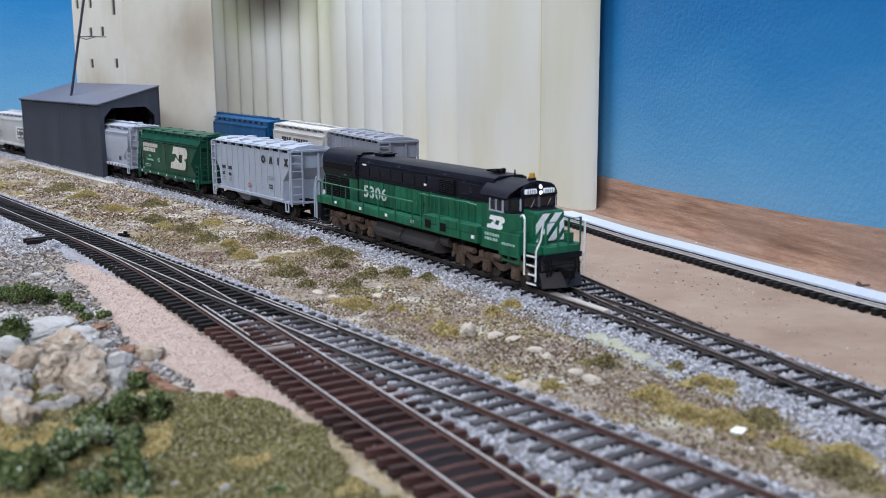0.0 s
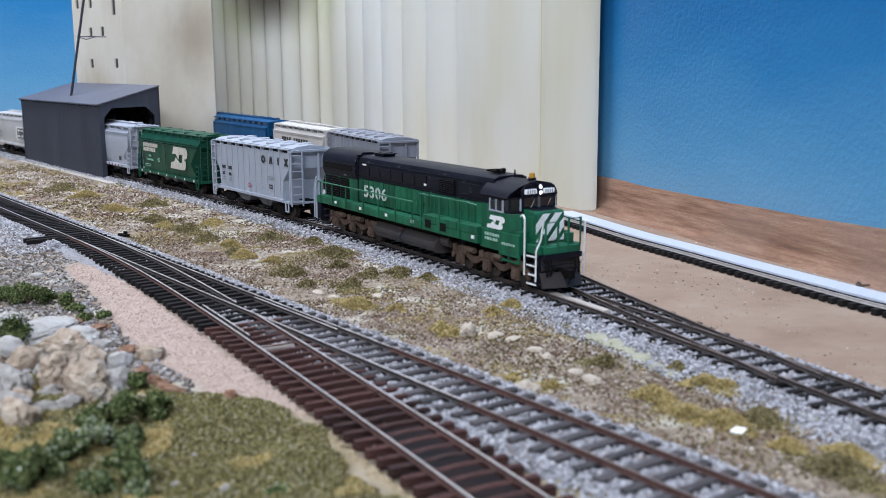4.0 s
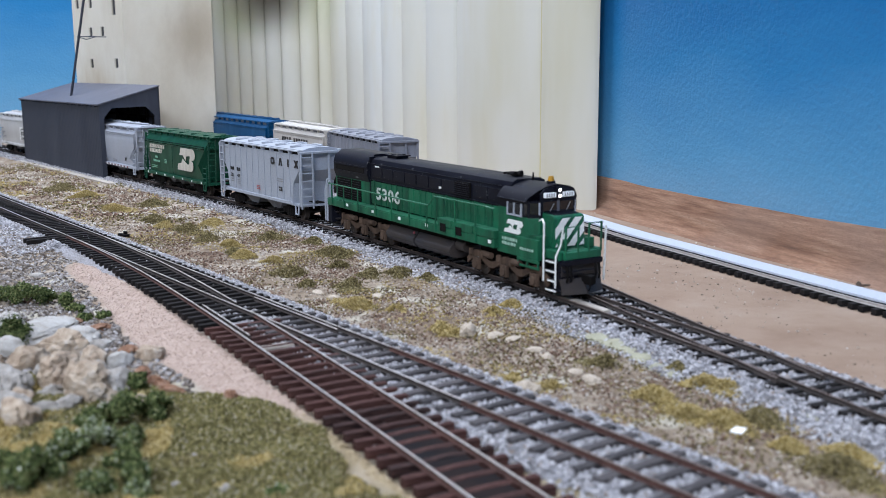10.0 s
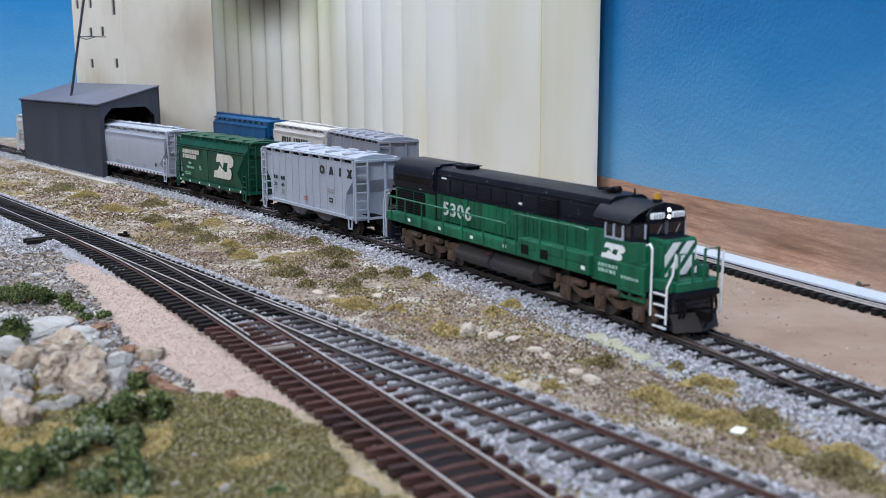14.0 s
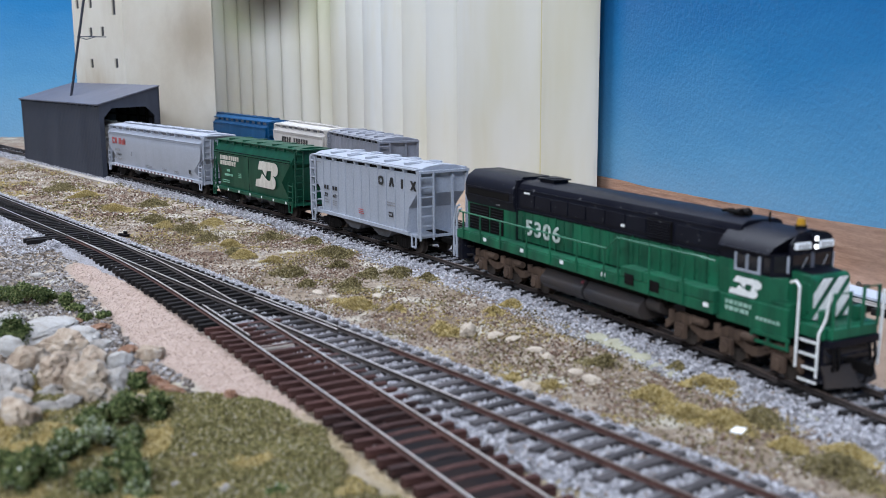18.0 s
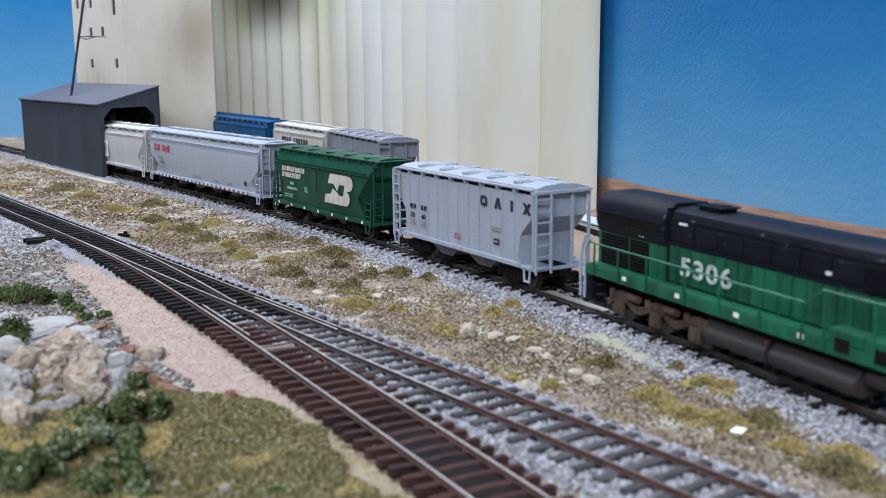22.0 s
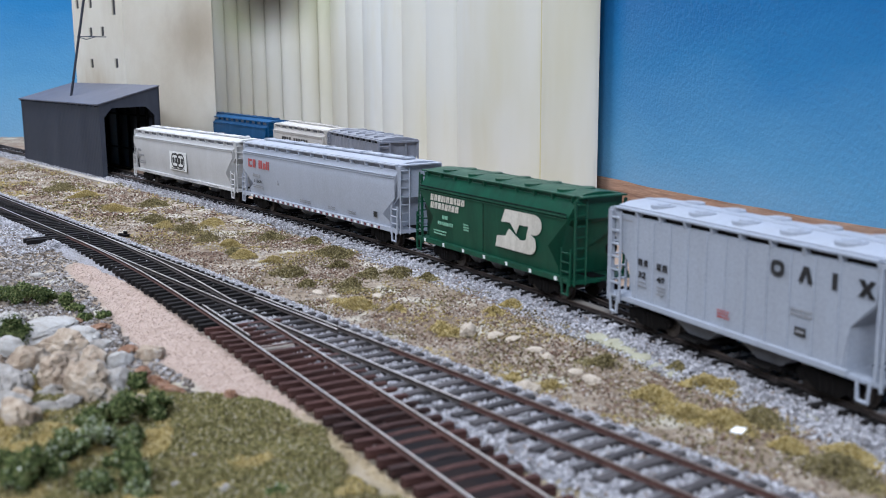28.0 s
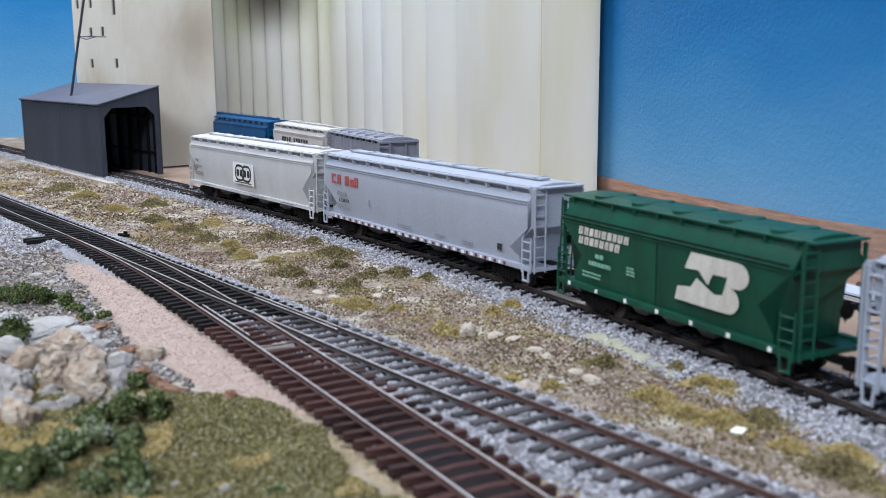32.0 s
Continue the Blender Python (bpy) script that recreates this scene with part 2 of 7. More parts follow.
def part(name, b, material, parent, label="", bevel=0.0, smooth=False, m=None):
    ob = new(name, b if isinstance(b, bpy.types.Mesh) else mesh_of(name, b, material, bevel, smooth))
    ob.parent = parent
    if m is not None:
        ob.matrix_basis = m
    return tagged(ob, label)


def thing(name, m, label, category, group="", kind=""):
    ob = new(name)
    ob.empty_display_size = 0.01
    ob.matrix_basis = m
    return tagged(ob, label, category, group, kind)


def solid(name, b, material, label="", category="", group="", kind="", bevel=0.0, smooth=False, m=None):
    ob = new(name, mesh_of(name, b, material, bevel, smooth))
    if m is not None:
        ob.matrix_basis = m
    return tagged(ob, label, category, group, kind)


def big_mesh(name, verts, faces, material, smooth=False):
    """Numpy arrays of many small faces, all with the same corner count."""
    me = bpy.data.meshes.new(name)
    k = faces.shape[1]
    me.vertices.add(len(verts))
    me.vertices.foreach_set("co", (verts * MM).astype(np.float32).ravel())
    me.loops.add(faces.size)
    me.loops.foreach_set("vertex_index", faces.astype(np.int32).ravel())
    me.polygons.add(len(faces))
    me.polygons.foreach_set("loop_start", np.arange(0, faces.size, k, dtype=np.int32))
    me.update(calc_edges=True)
    me.validate()
    me.polygons.foreach_set("use_smooth", np.full(len(faces), smooth))
    me.materials.append(material)
    return me


# ---- the plan: lines of the tracks ----
class Line:
    """A track's centre line: points in mm, asked by the way along it."""

    def __init__(self, x, y, s=None):
        self.x, self.y = np.asarray(x, float), np.asarray(y, float)
        step = np.hypot(np.diff(self.x), np.diff(self.y))
        self.s = np.asarray(s, float) if s is not None else np.concatenate([[0], np.cumsum(step)])

    def at(self, s, side=0.0):
        """Point at s, moved to the left of the way by side."""
        s = np.clip(s, self.s[0], self.s[-1])
        x, y = np.interp(s, self.s, self.x), np.interp(s, self.s, self.y)
        dx = np.interp(s + 3, self.s, self.x) - np.interp(s - 3, self.s, self.x)
        dy = np.interp(s + 3, self.s, self.y) - np.interp(s - 3, self.s, self.y)
        n = np.hypot(dx, dy)
        return x - dy / n * side, y + dx / n * side

    def heading(self, s):
        a, b = self.at(s - 3), self.at(s + 3)
        return math.atan2(b[1] - a[1], b[0] - a[0])

    def dist(self, x, y):
        """Signed distance of many points: positive to the left of the way; and s of the nearest point."""
        best, side, where = np.full(x.shape, 1e9), np.zeros(x.shape), np.zeros(x.shape)
        step = max(1, len(self.x) // 70)
        px, py, ps = self.x[::step], self.y[::step], self.s[::step]
        for i in range(len(px) - 1):
            dx, dy = px[i + 1] - px[i], py[i + 1] - py[i]
            ll = dx * dx + dy * dy
            t = np.clip(((x - px[i]) * dx + (y - py[i]) * dy) / ll, 0, 1)
            ex, ey = x - px[i] - t * dx, y - py[i] - t * dy
            d = np.hypot(ex, ey)
            near = d < best
            best = np.where(near, d, best)
            side = np.where(near, np.sign(dx * ey - dy * ex), side)
            where = np.where(near, ps[i] + t * (ps[i + 1] - ps[i]), where)
        return best * side, where


def heading_line(x0, y0, knots, turns, lo, hi):
    """A line through (x0, y0) at s = 0 with headings (radians) given at knots."""
    s = np.arange(lo, hi + 1, 10.0)
    h = np.interp(s, knots, turns)
    h = np.convolve(np.pad(h, 8, "edge"), np.ones(17) / 17, "valid")
    x = np.concatenate([[0], np.cumsum((np.cos(h[1:]) + np.cos(h[:-1])) * 5)])
    y = np.concatenate([[0], np.cumsum((np.sin(h[1:]) + np.sin(h[:-1])) * 5)])
    return Line(x - np.interp(0, s, x) + x0, y - np.interp(0, s, y) + y0, s)


def smooth_line(pts, n=24):
    """Catmull-Rom through a few points."""
    p = [Vector(q) for q in pts]
    p = [p[0] * 2 - p[1]] + p + [p[-1] * 2 - p[-2]]
    out = []
    for i in range(1, len(p) - 2):
        for k in range(n):
            t = k / n
            out.append(0.5 * (2 * p[i] + (p[i + 1] - p[i - 1]) * t + (2 * p[i - 1] - 5 * p[i] + 4 * p[i + 1] - p[i + 2]) * t * t + (3 * p[i] - p[i - 1] - 3 * p[i + 1] + p[i + 2]) * t ** 3))
    out.append(p[-2])
    return Line([q.x for q in out], [q.y for q in out])


MAIN = heading_line(9.03, 535.21, [-1300, -1000, -800, -650, -500, -350, -200, -50, 100, 250, 400, 700],
                    [-0.9466, -0.9200, -0.9038, -0.9089, -0.9275, -0.9446, -0.9710, -1.0098, -1.0640, -1.1471, -1.2174, -1.4643], -1300, 620)
FRONT = Line(np.linspace(59.9 - 0.5985 * 1150, 59.9 + 0.5985 * 170, 120), np.linspace(244.7 + 0.8011 * 1150, 244.7 - 0.8011 * 170, 120))
FRONT_PTS = 668.0     # way along FRONT of the switch points
_x, _y = FRONT.at(FRONT_PTS)
SPUR = heading_line(float(_x), float(_y), [0, 20, 200, 330, 460, 640], [-0.9292, -0.9292, -1.0372, -1.0542, -1.0742, -1.1042], 0, 640)
SILO = smooth_line([(-470, 1480), (-320, 1282), (-235, 1148), (-150, 1005), (-78, 866), (-8, 696), (66, 474), (93, 397), (112, 344), (119.5, 322)])
HALF = 8.25



# ---- the room that holds the layout ----
def room():
    w = worn("room_wall_paint", (0.22, 0.21, 0.19), (0.18, 0.17, 0.16), 0.3, 0.9, scale=3, fine=60, bumps=0.05)
    b = Build()
    b.box(-2600, 1500, -2340, -2200, -1000, 1500)
    solid("wall_behind", b, w, "plain pale painted wall of the train room", "wall", kind="structure")
    solid("wall_left", Build().box(-2740, -2602, -2200, 2400, -1000, 1500), w, "plain pale painted wall of the train room", "wall", kind="structure")
    solid("wall_right", Build().box(1502, 1640, -2200, 2400, -1000, 1500), w, "plain pale painted wall of the train room", "wall", kind="structure")
    solid("wall_far", Build().box(-2600, 1500, 2402, 2540, -1000, 1500), w, "plain pale painted wall of the train room", "wall", kind="structure")
    solid("ceiling", Build().box(-2740, 1640, -2340, 2540, 1504, 1560), w, "white ceiling of the train room", "ceiling", kind="structure")
    f = worn("room_floor_concrete", (0.22, 0.2, 0.18), (0.12, 0.1, 0.09), 0.5, 0.8, scale=4, fine=80)
    solid("floor", Build().box(-2740, 1640, -2340, 2540, -1060, -1004), f, "grey concrete floor under the layout", "floor", kind="structure")


room()


def fractal(x, y, size, seed, octaves=4):
    """Smooth value noise on arrays, about -1 to 1."""
    rng = np.random.RandomState(seed)
    out, amp = np.zeros(x.shape), 1.0
    for o in range(octaves):
        tab = rng.rand(97, 97) * 2 - 1
        fx, fy = x / size + 200.3, y / size + 300.7
        i, j = np.floor(fx).astype(int), np.floor(fy).astype(int)
        u, v = fx - i, fy - j
        u, v = u * u * (3 - 2 * u), v * v * (3 - 2 * v)
        g = lambda a, c: tab[a % 97, c % 97]
        out += amp * ((g(i, j) * (1 - u) + g(i + 1, j) * u) * (1 - v) + (g(i, j + 1) * (1 - u) + g(i + 1, j + 1) * u) * v)
        amp, size = amp * 0.5, size * 0.5
    return out / 1.6


def step(a, b, x):
    t = np.clip((x - a) / (b - a), 0, 1)
    return t * t * (3 - 2 * t)


def zones(x, y):
    """Distances to the tracks, and how far each kind of ground covers a place."""
    dm, sm = MAIN.dist(x, y)
    df, sf = FRONT.dist(x, y)
    ds, ss = SPUR.dist(x, y)
    dl, _ = SILO.dist(x, y)
    wob = fractal(x, y, 30, 5) * 6
    board = step(17, 25, dm + wob * 0.5) * step(-1200, -1000, -y * 0 + sm)
    near = np.where(ss > 30, np.minimum(np.abs(df), np.abs(ds)) * -1, df)
    near = np.where(df > 0, df, near)
    wide = np.interp(y, [150, 242, 262, 282, 300, 306, 314, 326, 400, 520, 560, 580], [17, 19, 18, 18, 21, 22, 27, 38, 41, 33, 25, 12])
    pink = step(-wide - 3, -wide + 3, near + wob * 0.6) * step(-13, -17, near) * step(575, 550, y + wob)
    grass = step(-wide + 2, -wide - 6, near + wob * 1.7) * step(338, 318, y + 0.25 * (x + 100) + wob * 2) * step(0, -10, df)
    return dm, df, ds, dl, near, board, pink, grass, ss


def ground_z(x, y):
    dm, df, ds, dl, near, board, pink, grass, ss = zones(x, y)
    rough = fractal(x, y, 22, 11) * 1.3 + fractal(x, y, 5, 12, 2) * 0.5
    z = -5.6 + rough
    slope = step(-16, -70, near)
    z = z * (1 - board) + board * (-8 + fractal(x, y, 60, 13, 2) * 0.25)
    z = z * (1 - pink) + pink * (-5.2 - slope * 2 + fractal(x, y, 9, 14, 3) * 0.35)
    bank = step(-40, -110, near) * step(650, 480, y)
    z = z + bank * (5 + fractal(x, y, 40, 15, 3) * 5) + grass * (fractal(x, y, 12, 16, 3) * 1.2 + 1.0)
    bed = np.minimum(np.minimum(np.abs(dm), np.abs(df)), np.where(ss > 20, np.abs(ds), 99))
    z = np.where(bed < 17, np.minimum(z, -5.2), z)
    z = np.where(np.abs(dl) < 16, np.minimum(z, -6.0), z)
    return z


def ground():
    """One sheet, finer near the camera."""
    ys = np.concatenate([np.arange(120, 480, 2.2), np.arange(480, 900, 4.0), np.arange(900, 1760, 9.0)])
    xs = np.concatenate([np.arange(-1150, -420, 9.0), np.arange(-420, 330, 2.6), np.arange(330, 560, 12)])
    gx, gy = np.meshgrid(xs, ys)
    z = ground_z(gx, gy)
    dm, df, ds, dl, near, board, pink, grass, ss = zones(gx, gy)
    verts = np.stack([gx, gy, z], -1).reshape(-1, 3)
    ny, nx = gx.shape
    i = np.arange(ny * nx).reshape(ny, nx)
    faces = np.stack([i[:-1, :-1], i[:-1, 1:], i[1:, 1:], i[1:, :-1]], -1).reshape(-1, 4)
    m, nt, bsdf = nodes_of("scenic_ground", 0.95, 0, 0.15)
    at = nt.nodes.new("ShaderNodeAttribute")
    at.attribute_name = "cover"
    sep = nt.nodes.new("ShaderNodeSeparateColor")
    link(nt, at.outputs["Color"], sep.inputs["Color"])
    c = coords(nt, "Position")
    pale = ramp(nt, noise_node(nt, c, 34, 4, 0.55), [(0.56, (0, 0, 0)), (0.62, (0.85,) * 3)])
    n1, n2, n3 = noise_node(nt, c, 28, 5, 0.65), noise_node(nt, c, 260, 4, 0.7), noise_node(nt, c, 1100, 3, 0.7)
    soil = ramp(nt, n1, [(0.3, (0.13, 0.092, 0.065)), (0.48, (0.24, 0.19, 0.14)), (0.6, (0.34, 0.29, 0.23)), (0.75, (0.29, 0.27, 0.25))])
    soil = mix(nt, ramp(nt, n2, [(0.45, (0, 0, 0)), (0.62, (0.75,) * 3)]), soil, (0.12, 0.085, 0.06))
    dust = ramp(nt, n2, [(0.3, (0.33, 0.30, 0.235)), (0.5, (0.42, 0.395, 0.325)), (0.7, (0.49, 0.47, 0.40))])
    soil = mix(nt, pale, soil, dust)
    turf = ramp(nt, n2, [(0.3, (0.09, 0.075, 0.032)), (0.5, (0.19, 0.16, 0.068)), (0.7, (0.29, 0.24, 0.115))])
    sand = ramp(nt, n2, [(0.3, (0.32, 0.24, 0.195)), (0.7, (0.44, 0.345, 0.29))])
    sand = mix(nt, at.outputs["Alpha"], sand, ramp(nt, n2, [(0.3, (0.25, 0.19, 0.11)), (0.7, (0.42, 0.34, 0.21))]))
    tan = ramp(nt, n1, [(0.3, (0.235, 0.16, 0.115)), (0.55, (0.29, 0.21, 0.155)), (0.75, (0.325, 0.25, 0.195))])
    tan = mix(nt, ramp(nt, n3, [(0.62, (0, 0, 0)), (0.75, (0.35,) * 3)]), tan, (0.40, 0.33, 0.25))
    col = mix(nt, sep.outputs["Red"], soil, tan)
    col = mix(nt, sep.outputs["Blue"], col, sand)
    col = mix(nt, sep.outputs["Green"], col, turf)
    link(nt, col, bsdf.inputs["Base Color"])
    bump(nt, bsdf, n3, 0.5, 0.0006)
    me = big_mesh("ground", verts, faces, m, True)
    att = me.color_attributes.new("cover", "FLOAT_COLOR", "POINT")
    att.data.foreach_set("color", np.stack([board, grass, pink, step(312, 285, gy + fractal(gx, gy, 14, 71, 3) * 9)], -1).astype(np.float32).ravel())
    tagged(new("ground", me), "scenic base of tan board, brown scrub soil and turf", "ground", kind="structure")
    solid("layout_table", Build().box(-1150, 560, 118, 1762, -60, -14), worn("table_timber", (0.3, 0.22, 0.13), (0.15, 0.1, 0.06), 0.5, 0.8), "timber table top under the model railway", "table", kind="structure")


ground()


def stones(name, xyz, size, material, label, category, squash=0.7, seed=1, sink=0.25):
    """Many small broken stones: eight-sided, each turned and stretched, in one mesh."""
    rng = np.random.RandomState(seed)
    n = len(xyz)
    base = np.array([(1, 0, 0), (-1, 0, 0), (0, 1, 0), (0, -1, 0), (0, 0, 1), (0, 0, -1)], float)
    v = base[None] * (0.65 + 0.7 * rng.rand(n, 6, 1)) + rng.randn(n, 6, 3) * 0.16
    ax = rng.randn(n, 4)
    ax /= np.linalg.norm(ax, axis=1)[:, None]
    a, b, c, d = ax.T
    R = np.stack([1 - 2 * (c * c + d * d), 2 * (b * c - a * d), 2 * (b * d + a * c), 2 * (b * c + a * d), 1 - 2 * (b * b + d * d), 2 * (c * d - a * b), 2 * (b * d - a * c), 2 * (c * d + a * b), 1 - 2 * (b * b + c * c)], -1).reshape(n, 3, 3)
    v = np.einsum("nij,nkj->nki", R, v)
    v[:, :, 2] *= squash
    size = np.broadcast_to(size, (n,))
    v = v * size[:, None, None] + xyz[:, None, :] + np.array([0, 0, 1])[None, None] * (size * (0.5 - sink))[:, None, None]
    f = np.array([(0, 2, 4), (2, 1, 4), (1, 3, 4), (3, 0, 4), (2, 0, 5), (1, 2, 5), (3, 1, 5), (0, 3, 5)])
    faces = (f[None] + (np.arange(n) * 6)[:, None, None]).reshape(-1, 3)
    ob = new(name, big_mesh(name, v.reshape(-1, 3), faces, material))
    return tagged(ob, label, category, kind="stuff")


def bed(name, line, lo, hi, half, top, foot, label, step_s=6.0, right_cut=None):
    """Ballast shoulders: a low strip with sloping sides along a track."""
    s = np.arange(lo, hi + 0.1, step_s)
    rows = []
    offs = [(-half - 7, foot), (-half, top), (-half * 0.5, top - 0.2), (0, top - 0.3), (half * 0.5, top - 0.2), (half, top), (half + 7, foot)]
    for o, z in offs:
        x, y = line.at(s, o)
        rows.append(np.stack([x, y, z + fractal(x, y, 6, 21, 2) * 0.35], -1))
    v = np.stack(rows, 1)
    n, k = v.shape[:2]
    i = np.arange(n * k).reshape(n, k)
    f = np.stack([i[:-1, :-1], i[1:, :-1], i[1:, 1:], i[:-1, 1:]], -1).reshape(-1, 4)
    return tagged(new(name, big_mesh(name, v.reshape(-1, 3), f, BEDM, True)), label, "ballast bed", kind="structure")


BEDM, _nt, _b = nodes_of("ballast_bed", 0.95, 0, 0.2)
_c = coords(_nt, "Position")
_n = noise_node(_nt, _c, 900, 3, 0.8)
link(_nt, mix(_nt, ramp(_nt, noise_node(_nt, _c, 50, 4), [(0.4, (0, 0, 0)), (0.7, (0.5,) * 3)]), ramp(_nt, _n, [(0.3, (0.10, 0.10, 0.105)), (0.5, (0.27, 0.27, 0.29)), (0.72, (0.46, 0.46, 0.48))]), (0.22, 0.19, 0.17)), _b.inputs["Base Color"])
bump(_nt, _b, _n, 0.9, 0.001)
bed("ballast_bed", MAIN, -1150, 480, 18, -3.4, -7.5, "grey stone ballast bed under the main track")
bed("ballast_bed", FRONT, 0, 1290, 17, -3.6, -6.6, "grey stone ballast bed under the front siding")
bed("ballast_bed", SILO, 0, 1240, 14, -4.0, -8.5, "thin grey ballast bed along the elevator track")


# ---- track ----
def rail(name, line, lo, hi, side, parent, head, foot_mat, taper=(0, 0), step_s=8.0, zoff=0.0):
    """One rail: T section swept along the line, bright head over a dark web and foot."""
    s = np.linspace(lo, hi, max(2, int((hi - lo) / step_s)))
    for label, prof, mat_ in (("rail head", [(-0.36, -0.16), (0.36, -0.16), (0.36, -0.06), (0.27, 0), (-0.27, 0), (-0.36, -0.06)], head),
                              ("rail web", [(-0.8, -1.6), (0.8, -1.6), (0.75, -1.4), (0.25, -1.25), (0.25, -0.62), (0.36, -0.56), (0.36, -0.16), (-0.36, -0.16), (-0.36, -0.56), (-0.25, -0.62), (-0.25, -1.25), (-0.75, -1.4)], foot_mat)):
        rings = []
        for q in s:
            x, y = line.at(q, side)
            h = line.heading(q)
            rings.append([(x - math.sin(h) * u, y + math.cos(h) * u, w + zoff) for u, w in prof])
        part(name if label == "rail web" else "rail_head", Build().loft(rings), mat_, parent)


def ties(line, lo, hi, gap, long, parent, material, shift=None, width=2.5, drop=0.0):
    """Separate ties on one mesh; shift(s) gives (length, sideways offset) where they differ."""
    cache = {}
    rng = random.Random(int(lo * 7 + hi))
    q = lo
    while q < hi:
        ln, off = shift(q) if shift else (long, 0)
        key = round(ln / 2) * 2
        if (key, material.name) not in cache:
            cache[key, material.name] = mesh_of("tie", Build().box(-key / 2, key / 2, -width / 2, width / 2, -4.4, -1.6), material, 0.18)
        x, y = line.at(q, off)
        h = line.heading(q) + math.pi / 2
        ob = new("tie", cache[key, material.name])
        ob.parent = parent
        ob.matrix_basis = pose(x * MM, y * MM, (drop + rng.uniform(-0.15, 0.02)) * MM, 0, 0, math.degrees(h) + rng.uniform(-1.0, 1.0))
        q += gap + rng.uniform(-0.3, 0.3)


def spikes_joint(line, s, side, parent, material):
    x, y = line.at(s, side)
    part("joiner", Build().box(-4, 4, -1.1, 1.1, -2.3, -0.7), material, parent, "metal rail joiner", 0.2, m=pose(x * MM, y * MM, 0, 0, 0, math.degrees(line.heading(s))))


def tracks():
    main = thing("main_track", pose(0, 0, 0), "weathered code 100 main track on grey ballast", "track", kind="structure")
    rail("rail", MAIN, -1150, 480, -HALF, main, RAILBROWN, RAILDARK)
    rail("rail", MAIN, -1150, 96, HALF, main, RAILBROWN, RAILDARK)
    rail("rail", MAIN, 104, 262, HALF, main, RAILBROWN, RAILDARK)
    rail("rail", MAIN, 266, 480, HALF, main, RAILBROWN, RAILDARK)
    ties(MAIN, -1130, 60, 9.2, 30, main, TIE_BLACK)
    ties(MAIN, 60, 248, 9.2, 28, main, TIE_BLACK, lambda q: (28 + 16 * max(0.0, 1 - (q - 60) / 150), 8 * max(0.0, 1 - (q - 60) / 150)))
    ties(MAIN, 248, 480, 9.2, 28, main, TIE_BLACK, lambda q: (38, 2) if 250 <= q < 266 else (28, 0), 2.9)

    silo = thing("elevator_track", pose(0, 0, 0), "weathered track beside the grain elevator", "track", kind="structure")
    end = float(SILO.s[-1])
    rail("rail", SILO, 0, end - 4, HALF * -1, silo, RAILBROWN, RAILDARK)
    rail("rail", SILO, 0, end - 2, HALF, silo, RAILBROWN, RAILDARK)
    ties(SILO, 10, end - 215, 9.2, 30, silo, TIE_BLACK)

    front = thing("front_track", pose(0, 0, 0), "weathered front siding track with a turnout", "track", kind="structure")
    pts = FRONT_PTS
    frog = pts + 252
    rail("rail", FRONT, 0, 1006, HALF, front, RAILTOP, RAILDARK)
    rail("rail", FRONT, 1006, 1290, HALF, front, RAILBROWN, RAILRUST)
    rail("rail", FRONT, 0, pts, -HALF, front, RAILTOP, RAILDARK)
    rail("rail", FRONT, pts + 26, 1070, -HALF, front, RAILTOP, RAILDARK)
    rail("rail", FRONT, 1070, 1290, -HALF, front, RAILBROWN, RAILRUST)
    rail("guard_rail", FRONT, frog - 20, frog + 52, HALF - 2.6, front, RAILTOP, RAILDARK)
    ties(FRONT, 4, pts - 10, 7.4, 30, front, TIE_BLACK)
    ties(FRONT, pts - 10, pts + 2, 7.0, 30, front, TIE_BLACK, lambda q: (46, -8), 3.0)

    def spread(q):
        w = max(0.0, (q - pts) / 252) ** 1.6 * 17
        return 30 + w, -w / 2
    ties(FRONT, pts + 6, frog + 8, 7.4, 30, front, TIE_BLACK, spread)
    ties(FRONT, frog + 16, 1290, 8.8, 31, front, TIE_GREY, width=3.2)

    spur = thing("spur_track", pose(0, 0, 0), "rust-coloured spur track leaving the front siding", "track", kind="structure")
    rail("rail", SPUR, 2, 640, -HALF, spur, RAILTOP, RAILRUST)
    rail("rail", SPUR, 26, 236, HALF, spur, RAILTOP, RAILDARK)
    rail("rail", SPUR, 254, 640, HALF, spur, RAILTOP, RAILRUST)
    rail("guard_rail", SPUR, 232, 292, -HALF + 2.6, spur, RAILTOP, RAILDARK)
    ties(SPUR, 268, 640, 7.6, 31, spur, TIE_RUST)
    spikes_joint(SPUR, 374, HALF, spur, RAILRUST)
    stand = thing("switch_machine", pose(0, 0, 0), "small black switch throw lever beside the siding", "switch lever")
    x, y = FRONT.at(pts + 6, 26)
    part("lever_base", Build().box(-4.5, 4.5, -1.6, 1.6, -4.6, -3.0).box(1, 3, -1, 1, -3.0, -1.2), FLOOR_BLK, stand, bevel=0.3, m=pose(x * MM, y * MM, 0.6 * MM, 0, 0, -40))

    dock = thing("stub_track", pose(0, 0, 0), "bare black flex track on the tan board", "track", kind="structure")
    line = smooth_line([(72, 722), (86, 684), (109, 619), (132, 566), (151, 520), (168, 481), (182.5, 448), (189.5, 434), (232, 356), (285, 262), (335, 172)])
    shifted = Line(*line.at(line.s, 15.0))
    hi = float(shifted.s[-1])
    rail("rail", shifted, 2, hi, -HALF, dock, RAILTOP, RAILTOP, zoff=-3.3)
    ties(shifted, 6, hi, 6.0, 26, dock, TIE_BLACK, width=2.8, drop=-3.3)
    s = np.arange(2, hi, 10.0)
    rings = []
